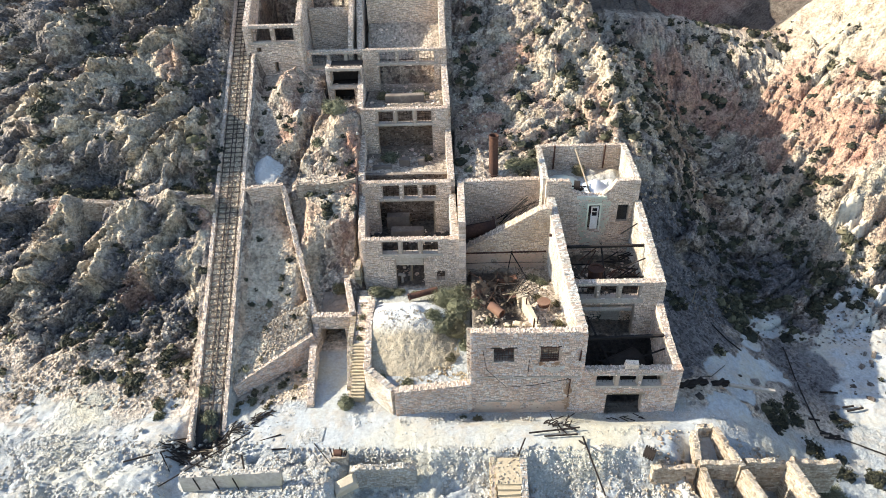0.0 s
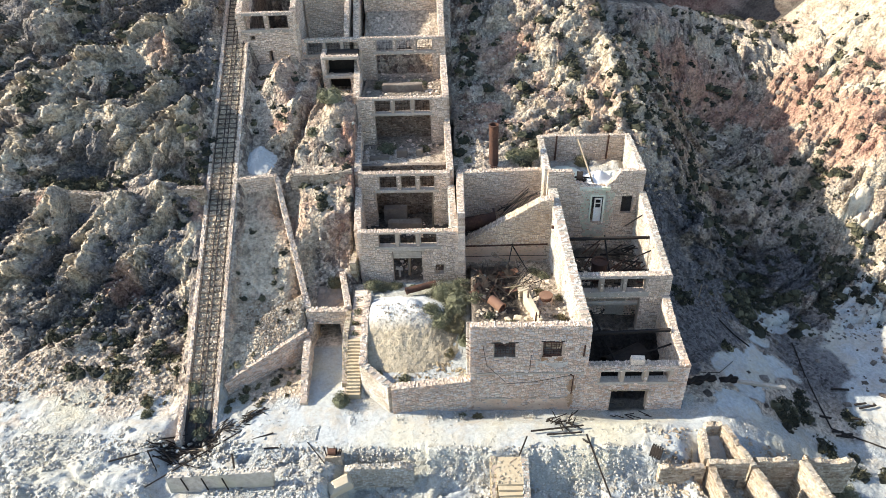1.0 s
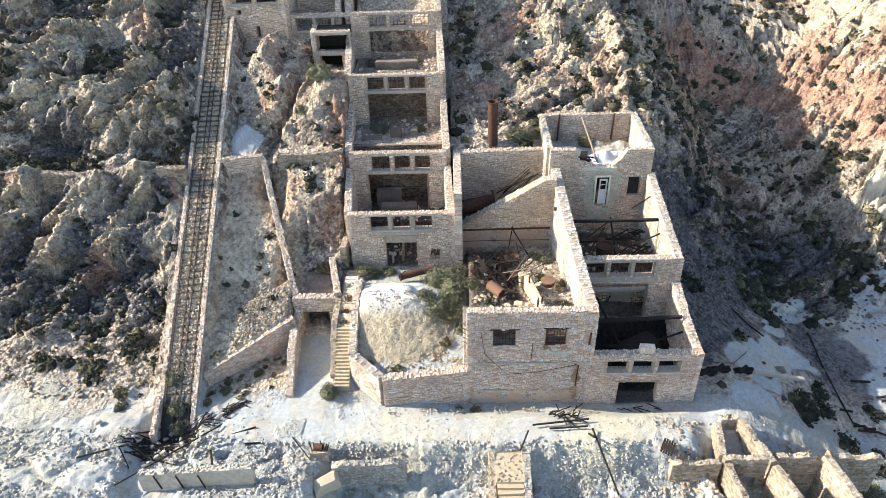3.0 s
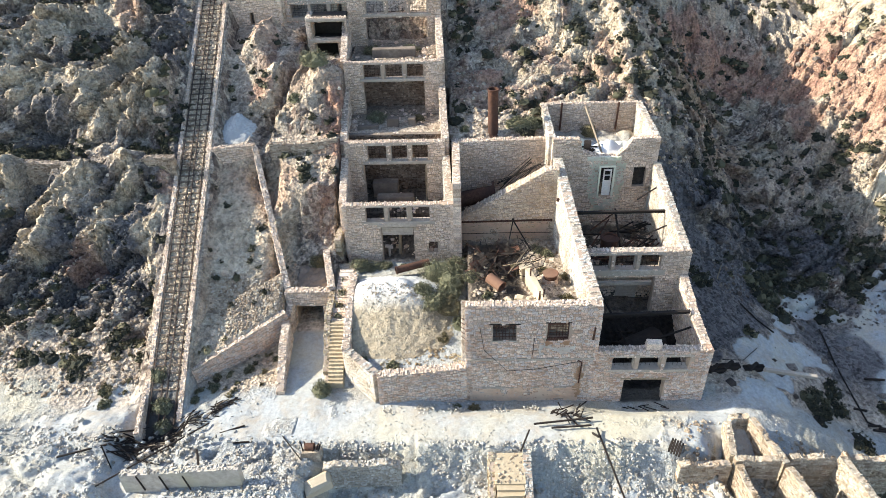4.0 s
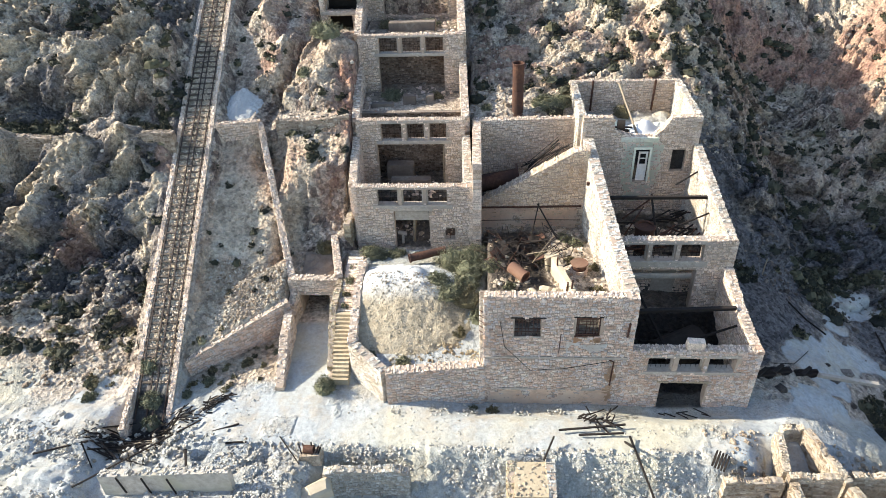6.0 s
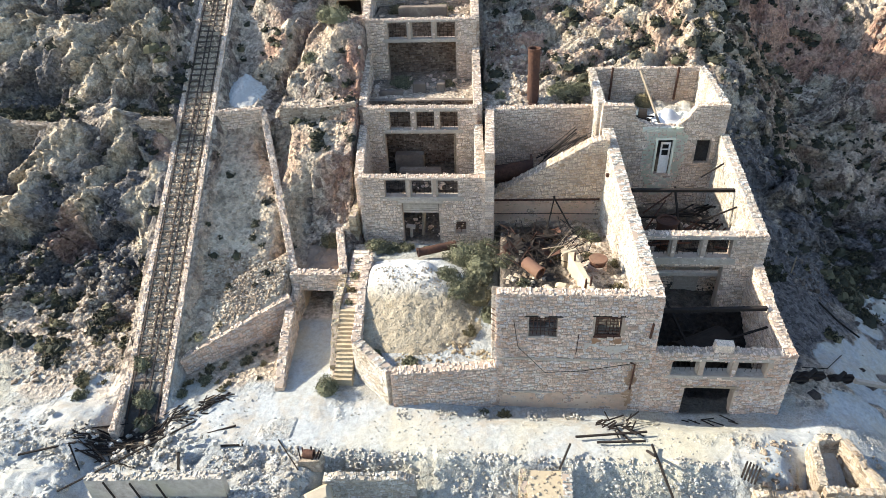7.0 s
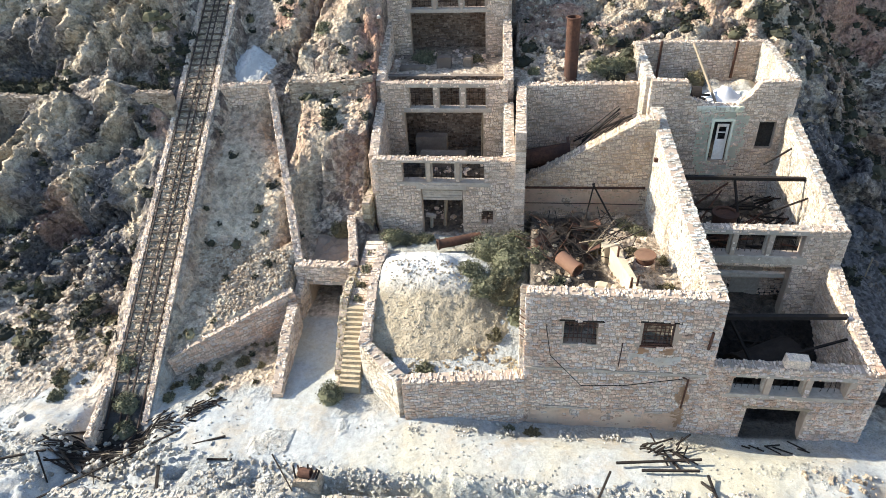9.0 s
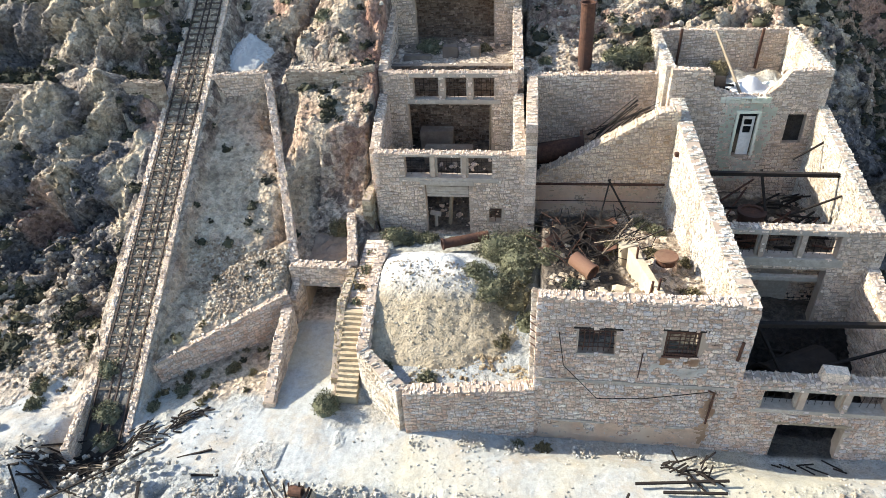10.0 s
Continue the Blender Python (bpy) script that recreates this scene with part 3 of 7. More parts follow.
def land(x, y):
    """The ground with the building sites levelled into it."""
    z, rocky, push = ground(x, y)
    n = fbm(x * 0.9, y * 0.9, 51, 4) - 0.5
    xr = x - rail_x(y)
    # rubble edge of the yard towards the sea
    z = z + between(-30, 36, x, 4) * (1 - smooth(-4.5, -3.0, y)) * (blocks(x, y, 0.3, 61, 0.5, 0.3) + n * 0.45 + blocks(x, y, 1.1, 62, 0.12, 0.3))
    t = ((x > -2.7) & (x < 6.5) & (y > np.interp(x, [-2.7, -0.15, 6.3], [2.8, 0.45, 1.3])) & (y < 14.5)) * 1.0
    z = z + (np.interp(y, [0, 3, 8, 11, 14], [2.2, 2.25, 3.6, 3.6, 3.2]) + n * 0.2 - z) * t
    t = between(6.5, 15.2, x, 0.4) * (y > 1.4) * (y < 16.5)
    z = z + (np.interp(y, [0, 3, 6, 10, 16], [5.7, 5.9, 5.8, 5.0, 4.0]) + n * 0.9 - z) * t
    line = 2.2 + (x + 14.6) * 0.78
    z = np.where((x > -14.9) & (x < -7.9) & (y < line), np.minimum(z, 0.35 + 0.03 * np.maximum(y, 0) + n * 0.2), z)
    bank = between(-14.6, -8.4, x, 0.8) * between(0, 4, y - line, 0.4)
    z = z + (1.8 + (x + 14.6) * 0.24 + (y - line) * 0.42 + n * 0.3 - z) * bank * (y >= line)
    z = np.where((x > -8.0) & (x < -4.6) & (y > 0.5) & (y < 8.7), 0.3 + 0.06 * y + n * 0.15, z)
    z = site(z, x, y, (-7.85, -5.25, 8.6, 12.8), 0.85 + n * 0.1)
    z = site(z, x, y, (-4.6, -2.7, 1.2, 13.0), np.minimum(np.interp(y, [1.2, 1.8, 5.4, 13], [0.3, 0.2, 3.2, 4.0]), 4.0) - 0.15)
    z = z - 0.75 * smooth(2, 7, x) * (1 - smooth(24, 27, x)) * smooth(-1.5, 0.5, y) * (y < 1.4)
    z = z - 0.35 * np.exp(-((x - 19.3) / 2.6) ** 2 - ((y - 0.3) / 1.1) ** 2)
    z = site(z, x, y, (15.2, 23.7, 1.4, 10.4), -0.2 + n * 0.8 + 2.0 * smooth(3.5, 9, y))
    z = site(z, x, y, (15.0, 23.7, 10.4, 18.9), 4.2 + n * 0.6)
    z = site(z, x, y, (14.0, 23.4, 18.9, 26.4), 10.0 + n * 0.8)
    z = np.where((x > -10.9) & (x < -4.7) & (y > 15) & (y <= 20.1), np.minimum(z, 8.6 + 0.45 * (y - 15) + 0.5 * n + 0.5 * fbm(x * 1.5, y * 1.5, 191, 3)), z)
    z = np.where((x > -10.9) & (x < -4.7) & (y > 20.1) & (y < 22.3), np.minimum(z, 12.0 + 0.35 * n), z)
    z = site(z, x, y, (5.4, 14.6, 16.8, 21.6), 5.0 + n * 0.6 + 3.6 * smooth(9, 15, x))
    z = site(z, x, y, (-4.7, 5.4, 14.3, 23.0), np.where(y < 18.0, 3.2, 5.8) + n * 0.3)
    z = site(z, x, y, (-5.0, 5.2, 23.0, 30.6), 11.4 + n * 0.35)
    z = site(z, x, y, (-5.2, 5.0, 30.6, 38.4), 15.9 + n * 0.35)
    z = site(z, x, y, (-5.6, 5.0, 38.4, 60.0), 16.4 + 0.55 * (y - 34) + n * 0.3)
    z = np.where((x > -17.5) & (x < -5.2) & (y >= 35.6) & (y < 48.0), np.minimum(z, 18.6 + n * 0.3), z)
    z = site(z, x, y, (-6.65, -5.55, 36.8, 60), 15.5)
    z = np.where((x > -9.6) & (x < -5.0) & (y > 30.5) & (y < 36), np.minimum(z, 14.9 + 0.3 * n), z)
    z = np.where((np.abs(xr) < 1.75) & (y < 60), rail_z(y) - 0.02 + n * 0.22, z)
    return z, rocky, push


def steps_of(lo, hi, fine, reach):
    """Grid lines: even between lo and hi, then growing out to reach."""
    mid = list(np.arange(lo, hi + 1e-6, fine))
    grow, down, up, s = 1.12, [], [], fine
    a, b = lo, hi
    while a > -reach or b < reach:
        s *= grow
        a, b = a - s, b + s
        down.append(a)
        up.append(b)
    return np.array(down[::-1] + mid + up)

# ---- ground ----
GROUND = material("hillside", 0.95)


def ground_material(m):
    n, l = links(m)
    here(m)
    # position drives where the white spoil lies, slope where the rock shows
    sep = n.new("ShaderNodeSeparateXYZ")
    l.new(n["spot"].outputs["Position"], sep.inputs[0])
    nrm = n.new("ShaderNodeSeparateXYZ")
    l.new(n["spot"].outputs["True Normal"], nrm.inputs[0])
    big = tex(m, "Noise", 0.09, Detail=5.0, Roughness=0.6)
    med = tex(m, "Noise", 0.5, Detail=8.0, Roughness=0.7)
    fine = tex(m, "Noise", 3.2, Detail=6.0, Roughness=0.7)
    scree = tex(m, "Voronoi", 3.6)
    block = tex(m, "Voronoi", 1.25, coords=bent(m, 0.8, 1.3))
    chips = tex(m, "Voronoi", 4.2, coords=bent(m, 2.5, 0.4))
    crack = tex(m, "Voronoi", 0.8, coords=bent(m, 0.9, 2.4))
    crack.feature = "DISTANCE_TO_EDGE"
    bare = ramp(m, nrm.outputs[2], [(0.62, 1.0), (0.86, 0.0)])
    line = ramp(m, crack.outputs["Distance"], [(0.0, 0.0), (0.09, 1.0)])
    rock = ramp(m, block.outputs["Color"], [(0.22, (0.27, 0.21, 0.172)), (0.42, (0.42, 0.335, 0.265)), (0.6, (0.56, 0.46, 0.355)), (0.78, (0.72, 0.615, 0.48))])
    rock = mix(m, "MIX", ramp(m, big.outputs[0], [(0.52, 0.0), (0.66, 0.6)]), rock, (0.42, 0.27, 0.19))
    rock = mix(m, "MULTIPLY", 0.85, rock, ramp(m, med.outputs[0], [(0.36, 0.45), (0.52, 1.0)]))
    rock = mix(m, "MULTIPLY", 0.8, rock, ramp(m, fine.outputs[0], [(0.36, 0.45), (0.52, 1.0)]))
    rock = mix(m, "MULTIPLY", 0.7, rock, ramp(m, crack.outputs["Distance"], [(0.0, 0.3), (0.05, 1.0)]))
    soil = ramp(m, fine.outputs[0], [(0.34, (0.37, 0.285, 0.215)), (0.54, (0.67, 0.555, 0.43))])
    soil = mix(m, "MULTIPLY", 0.6, soil, ramp(m, med.outputs[0], [(0.36, 0.55), (0.52, 1.0)]))
    c = mix(m, "MIX", ramp(m, nrm.outputs[2], [(0.6, 0.0), (0.85, 1.0)]), rock, soil)
    # white spoil on the yard and in the valley
    att = n.new("ShaderNodeAttribute")
    att.attribute_name = "spoil"
    add = n.new("ShaderNodeMath")
    add.operation = "MULTIPLY_ADD"
    l.new(med.outputs[0], add.inputs[0])
    add.inputs[1].default_value = 0.7
    l.new(att.outputs["Fac"], add.inputs[2])
    white = ramp(m, fine.outputs[0], [(0.3, (0.31, 0.322, 0.315)), (0.6, (0.437, 0.452, 0.44))])
    white = mix(m, "MIX", ramp(m, med.outputs[0], [(0.46, 0.0), (0.66, 0.9)]), white, (0.42, 0.37, 0.295))
    white = mix(m, "MIX", ramp(m, big.outputs[0], [(0.5, 0.0), (0.66, 0.75)]), white, (0.50, 0.455, 0.335))
    pale = ramp(m, add.outputs[0], [(0.72, 0.0), (0.95, 1.0)])
    c = mix(m, "MIX", pale, c, white)
    # dark blue-grey rock, with the slopes' shade painted into the colour
    slate_shade = n.new("ShaderNodeAttribute")
    slate_shade.attribute_name = "slate_shade"
    c = mix(m, "MIX", slate_shade.outputs["Fac"], c, mix(m, "MULTIPLY", 0.8, mix(m, "MIX", med.outputs[0], (0.075, 0.07, 0.072), (0.27, 0.25, 0.24)), ramp(m, chips.outputs["Color"], [(0.2, 0.45), (0.6, 1.0)])))
    sand = n.new("ShaderNodeAttribute")
    sand.attribute_name = "tan"
    c = mix(m, "MIX", sand.outputs["Fac"], c, ramp(m, med.outputs[0], [(0.3, (0.36, 0.28, 0.195)), (0.48, (0.60, 0.49, 0.35)), (0.66, (0.74, 0.64, 0.48))]))
    red = n.new("ShaderNodeAttribute")
    red.attribute_name = "ochre"
    c = mix(m, "MIX", red.outputs["Fac"], c, mix(m, "MIX", ramp(m, med.outputs[0], [(0.35, 0.0), (0.65, 1.0)]), (0.36, 0.18, 0.135), (0.60, 0.38, 0.255)))
    # near-black floors: soot, with the shade of rooms and openings painted in
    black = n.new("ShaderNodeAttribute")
    black.attribute_name = "soot_shade"
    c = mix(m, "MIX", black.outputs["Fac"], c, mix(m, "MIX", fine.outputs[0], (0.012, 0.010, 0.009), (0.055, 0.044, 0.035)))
    stony = ramp(m, add.outputs[0], [(0.74, 0.9), (0.95, 0.25)])
    c = mix(m, "MULTIPLY", stony, c, ramp(m, scree.outputs["Color"], [(0.15, 0.58), (0.55, 1.0)]))
    c = mix(m, "MULTIPLY", stony, c, ramp(m, chips.outputs["Color"], [(0.2, 0.68), (0.5, 1.0)]))
    grit = tex(m, "Noise", 14.0, Detail=4.0, Roughness=0.7)
    even = n.new("ShaderNodeAttribute")
    even.attribute_name = "trodden"
    c = mix(m, "MIX", even.outputs["Fac"], mix(m, "MULTIPLY", 0.7, c, ramp(m, grit.outputs[0], [(0.36, 0.42), (0.5, 1.0)])), mix(m, "MULTIPLY", 0.35, c, ramp(m, grit.outputs[0], [(0.34, 0.5), (0.56, 1.0)])))
    h = mix(m, "ADD", stony, fine.outputs[0], scree.outputs["Distance"])
    h = mix(m, "ADD", bare, h, mix(m, "ADD", 0.25, med.outputs[0], line))
    h = mix(m, "MIX", even.outputs["Fac"], h, mix(m, "MULTIPLY", 1.0, h, (0.16, 0.16, 0.16)))
    return finish(m, c, h, 1.0, 0.26)


ground_material(GROUND)
gx = steps_of(-40, 56, 0.165, 900)
gy = steps_of(-9, 49, 0.165, 900)
X, Y = np.meshgrid(gx, gy)
Z, ROCKY, PUSH = land(X, Y)
nx, ny = len(gx), len(gy)
idx = np.arange(nx * ny).reshape(ny, nx)
quads = np.stack([idx[:-1, :-1], idx[:-1, 1:], idx[1:, 1:], idx[1:, :-1]], -1).reshape(-1, 4)
me = bpy.data.meshes.new("ground")
me.vertices.add(nx * ny)
me.vertices.foreach_set("co", np.stack([X, Y - PUSH, Z], -1).astype(np.float32).ravel())
me.loops.add(quads.size)
me.loops.foreach_set("vertex_index", quads.astype(np.int32).ravel())
me.polygons.add(len(quads))
me.polygons.foreach_set("loop_start", np.arange(0, quads.size, 4, dtype=np.int32))
me.update(calc_edges=True)
me.validate()
spoil = (1 - smooth(0, 3.5, Y - 0.10 * np.clip(-X - 14, 0, 40))) * 1.0
spoil = np.maximum(spoil, between(-3, 6.6, X, 1) * between(0, 14, Y, 1) * 0.9)
spoil = np.maximum(spoil, between(24, 31, X, 3) * (1 - smooth(0, 3, Y)) * 0.5)
spoil = np.maximum(spoil, smooth(38, 42, X) * (1 - smooth(12, 15, Y)) * 0.95)
spoil = np.maximum(spoil, between(14.3, 23, X) * between(18.6, 26, Y) * 1.0)
spoil = np.maximum(spoil, np.exp(-((X + 14.4) ** 2 + ((Y - 21.8) * 0.8) ** 2) / 2.6) * 0.8)
ochre = np.exp(-((X + 5.4) / 1.3) ** 2 - ((Y - 23) / 4.0) ** 2) * 0.85
ochre = np.maximum(ochre, 0.4 * between(-11, -5, X, 2) * between(24, 33, Y, 3) * fbm(X * 0.3, Y * 0.3, 71, 3))
ochre = np.maximum(ochre, smooth(44, 52, X) * between(26, 70, Y, 8) * np.clip(fbm(X * 0.14, Y * 0.14, 77, 4) * 3.4 - 1.8, 0, 0.6))
ochre = np.maximum(ochre, between(27, 48, X, 8) * between(30, 60, Y, 10) * np.clip(fbm(X * 0.12, Y * 0.12, 78, 4) * 3.0 - 1.45, 0, 0.38))
ochre = np.maximum(ochre, smooth(94, 104, Y) * 0.9)
cream = smooth(45, 52, X) * between(24, 72, Y, 10) * 0.9
# darkens the valley side and left cliff where they lie in shade
slate_shade = 0.95 * between(25, 47, X, 5) * between(5, 29, Y, 6) * np.clip(fbm(X * 0.2, Y * 0.2, 83, 4) * 3 - 0.5, 0, 1) * (1 - 0.7 * ochre)
slate_shade = np.maximum(slate_shade, 0.7 * (1 - smooth(-20, -18, X)) * smooth(6, 10, Y) * np.clip(fbm(X * 0.16, Y * 0.16, 86, 4) * 3.4 - 1.4, 0, 1))
# sooty room floors, their shade put into the same near-black colour
soot_shade = between(15.4, 23.4, X, 0.4) * between(1.6, 8.3, Y, 0.4)
# dark inside of the front windows, painted on the ground behind them
soot_shade = np.maximum(soot_shade, 0.85 * between(6.6, 14.9, X, 0.3) * between(1.5, 3.0, Y, 0.5))
# shade within the tower openings and the broken doorway, as ground colour
soot_shade = np.maximum(soot_shade, 0.95 * np.maximum(between(18.2, 20.1, X, 0.1), between(21.3, 22.8, X, 0.1)) * between(18.4, 19.4, Y, 0.2))
soot_shade = np.maximum(soot_shade, 0.9 * between(17.7, 21.0, X, 0.3) * between(0.95, 2.0, Y, 0.3))
soot_shade = np.maximum(soot_shade, 0.8 * between(15.4, 23.4, X, 0.4) * between(8.3, 18.0, Y, 0.6))
soot_shade = np.maximum(soot_shade, 0.95 * between(6.6, 10.9, X, 1.0) * between(4.5, 15.5, Y, 1.5))
# gallery floors blackened, interior shade included in the colour
soot_shade = np.maximum(soot_shade, 0.8 * between(-4.6, 5.2, X, 0.3) * np.maximum(between(14.4, 23, Y, 0.3), 0.6 * between(27, 37, Y, 1)))
soot_shade = np.maximum(soot_shade, 0.8 * between(5.5, 12, X, 1) * between(17, 21.5, Y, 0.5))
soot_shade = np.maximum(soot_shade, 0.9 * between(-1.3, 1.3, X - rail_x(Y), 0.4) * (1 - smooth(-0.4, 1.2, Y)) * smooth(-4, -2.8, Y))
# dark scrub beyond the far crest, as plain colour
soot_shade = np.maximum(soot_shade, 0.75 * between(68, 98, Y, 5) * (X > 20))
soot_shade = np.maximum(soot_shade, 0.95 * np.exp(-(((X + 16.5) / 1.9) ** 2 + ((Y + 3.6) / 0.7) ** 2) ** 2))
soot_shade = np.maximum(soot_shade, 0.8 * between(-17.8, -12.5, X, 1) * between(35.8, 48, Y, 1))
soot_shade = np.maximum(soot_shade, 0.95 * between(-6.75, -5.45, X, 0.1) * (Y > 36.6) * (Y < 60))
# shade of the deep room in the upper house, painted on its floor
soot_shade = np.maximum(soot_shade, 0.9 * between(-8.8, -5.2, X, 0.3) * between(33.9, 35.6, Y, 0.3))
_, crest = crests(X, Y, CRAGS)
_, knob = crests(X, Y, OUTCROPS)
edge_noise = fbm(X * 0.45, Y * 0.45, 141, 4)


def patch(spots, ragged=1.1):
    """Ragged-edged patches on the ground, as (x, y, radius)."""
    best = np.zeros(X.shape)
    for px, py, pr in spots:
        best = np.maximum(best, smooth(0.0, 0.22, 1 - np.hypot(X - px, Y - py) / pr + ragged * (edge_noise - 0.5)))
    return best


# cliff crests painted paler tan, as their sunlit tops
tan = 0.85 * smooth(0.25, 0.7, crest + 0.7 * (edge_noise - 0.5)) * (X < -18)
tan = np.maximum(tan, 0.8 * smooth(0.3, 0.8, knob))
tan = np.maximum(tan, 0.9 * between(-1.35, 1.35, X - rail_x(Y), 0.2) * smooth(1, 3, Y))
tan = np.maximum(tan, 0.95 * cream)
tan = np.maximum(tan, 0.8 * between(26, 50, X, 4) * between(29, 72, Y, 6) * smooth(0.36, 0.52, edge_noise))
spoil = np.maximum(spoil, 0.45 * cream)
tan = np.maximum(tan, 0.85 * between(-15, -8.4, X, 1) * between(2.5, 19.5, Y, 2))
tan = np.maximum(tan, 0.9 * between(10, 30, X, 5) * smooth(23, 27, Y) * smooth(0.34, 0.5, edge_noise))
spoil = np.maximum(spoil, 0.85 * between(-8.0, -4.5, X, 0.5) * (1 - smooth(6.5, 8.8, Y)) * smooth(-1, 1, Y))
slate_shade = slate_shade * (1 - 0.8 * crest)
ochre = np.maximum(ochre, 0.5 * between(5, 24, X, 4) * between(27, 48, Y, 5) * smooth(0.46, 0.6, fbm(X * 0.28, Y * 0.28, 171, 4)))
# cliff faces between the crests darkened, shade put into the rock colour
slate_shade = np.maximum(slate_shade, 0.95 * (X < -18.3) * between(7, 16.8, Y, 1.5) * (1 - smooth(0.45, 0.8, crest)) * smooth(0.3, 0.45, edge_noise))
slate_shade = np.maximum(slate_shade, 0.9 * smooth(0.46, 0.56, fbm(X * 0.22, Y * 0.16, 151, 4)) * (1 - smooth(0.15, 0.5, crest)) * (X < -18.2) * smooth(6, 9, Y))
slate_shade = np.maximum(slate_shade, 0.85 * patch([(-27.3, 16.0, 2.2), (-31.4, 15.0, 1.8), (-20.8, 16.6, 1.6), (-21.5, 13.6, 1.4), (-27, 12.6, 1.8), (-22, 27, 2.0), (-37, 29, 2.4), (-31, 21.8, 2.0)]))
ochre = np.maximum(ochre, 0.3 * between(-15, -8.4, X, 1) * between(4, 19.5, Y, 2) * smooth(0.4, 0.6, edge_noise))
ochre = np.maximum(ochre, 0.85 * patch([(37.4, 50.0, 4.6), (41.7, 49.6, 4.0), (50.7, 45.8, 3.4), (54.9, 36.6, 3.6), (12.5, 40.4, 2.2), (46, 47.5, 2.4), (30.5, 46.5, 2.2), (9.6, 31.5, 1.6)]))
ochre = np.maximum(ochre, 0.35 * patch([(-9.7, 16.6, 2.0), (-6.2, 16.0, 1.5), (-9, 29, 1.6), (-12.6, 29.6, 1.4)]))
ochre = np.maximum(ochre, 0.55 * patch([(-13.2, 32, 1.6), (-12.4, 26.3, 1.5), (-9.9, 16.8, 1.5), (-26.4, 32, 1.6), (-19.4, 16.2, 1.2), (-34, 16.6, 1.2), (-25.8, 10.5, 1.4)]))
ochre = np.maximum(ochre, 0.9 * patch([(-5.2, 24.6, 1.3), (-4.9, 20.4, 0.9)]))
ochre = np.maximum(ochre, 0.72 * patch([(38.5, 51.3, 3.2), (48.6, 47.3, 2.8), (47.0, 40.7, 2.4), (52.4, 50.5, 2.8), (52.6, 39.7, 3.0), (54.8, 36.6, 2.6), (35.6, 47.9, 2.6), (44.5, 48.2, 2.6), (57, 44, 3.0), (33.5, 42, 1.8), (30, 40, 1.6)]))
# valley slopes darkened further, as their shade
slate_shade = np.maximum(slate_shade, 1.0 * patch([(28.5, 24, 4.0), (32, 17, 4.4), (36, 22, 5.0), (42, 24, 5.0), (28.5, 12.5, 3.4), (47, 26, 4.0), (33, 27, 3.4), (27.5, 17.5, 3.4), (31, 12, 2.6), (26.5, 21, 3.0), (27.5, 8.5, 2.8), (26, 11.5, 2.6), (25.4, 5.6, 1.6)]) * (1 - ochre))
white_patch = patch([(31.0, 6.0, 2.8), (35.2, 9.4, 2.4), (39.6, 16.6, 1.7), (35.4, 12.5, 1.4), (34.4, 8.7, 1.8), (31.6, 9.0, 1.0), (29.0, 1.6, 2.0), (46.5, 12.0, 3.6), (41.6, 15.4, 1.3), (31.4, 4.4, 1.6), (49, 19, 2.4), (52.6, 28.8, 1.8), (44, 6, 3.0), (49, 4, 5.0), (-37.8, 20, 1.0), (-20.4, 11.6, 0.9), (38.9, 16.0, 2.0), (34.0, 8.2, 2.2), (29.4, 1.8, 1.8), (48.0, 14.5, 4.6), (47, 9, 4.0), (43.8, 5.3, 2.6), (52.2, 21, 2.4)], 1.2)
spoil = np.where((X > 25) & (Y < 22), np.maximum(spoil * 0.75, white_patch * 1.1), np.maximum(spoil, white_patch * 0.8))
slate_shade = slate_shade * (1 - 0.9 * white_patch)
spoil = spoil * (1 - 0.4 * (1 - smooth(-18, -14, X)) * smooth(-2.5, 0.5, Y))
spoil = spoil * (1 - 0.35 * smooth(0.5, 0.6, fbm(X * 0.35, Y * 0.35, 181, 4)) * (X < -10) * (Y < 2))
trodden = between(-34, 27, X, 4) * between(-3.6, 0.6, Y + 0.02 * X, 1.4) * smooth(0.3, 0.42, edge_noise + 0.1 * (X > -6))
trodden = np.maximum(trodden, between(-8.0, -4.5, X, 0.5) * between(-1, 8.7, Y, 1.0))
trodden = np.maximum(trodden, white_patch * (X > 25))
trodden = np.maximum(trodden, 0.8 * smooth(0.5, 0.58, fbm(X * 0.3, Y * 0.3, 163, 3)) * (Y < -3) * (X < 24))
for key, values in (("trodden", trodden), ("spoil", spoil), ("ochre", ochre), ("soot_shade", soot_shade), ("slate_shade", slate_shade), ("tan", tan)):
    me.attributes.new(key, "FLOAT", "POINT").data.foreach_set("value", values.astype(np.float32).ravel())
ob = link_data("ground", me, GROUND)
tagged(ob, "dry rocky hillside with scree, pale spoil and scrub", "hillside", kind="structure")


def heights(xs, ys):
    """The ground's height, read off its mesh."""
    xs, ys = np.asarray(xs, float), np.asarray(ys, float)

    def sample(field, at):
        i, j = np.clip(np.searchsorted(gx, xs) - 1, 0, nx - 2), np.clip(np.searchsorted(gy, at) - 1, 0, ny - 2)
        u, v = (xs - gx[i]) / (gx[i + 1] - gx[i]), (at - gy[j]) / (gy[j + 1] - gy[j])
        return (field[j, i] * (1 - u) + field[j, i + 1] * u) * (1 - v) + (field[j + 1, i] * (1 - u) + field[j + 1, i + 1] * u) * v

    at = ys
    for _ in range(6):
        at = 0.5 * at + 0.5 * (ys + sample(PUSH, at))
    return sample(Z, at)


def height(x, y):
    return float(heights([x], [y])[0])


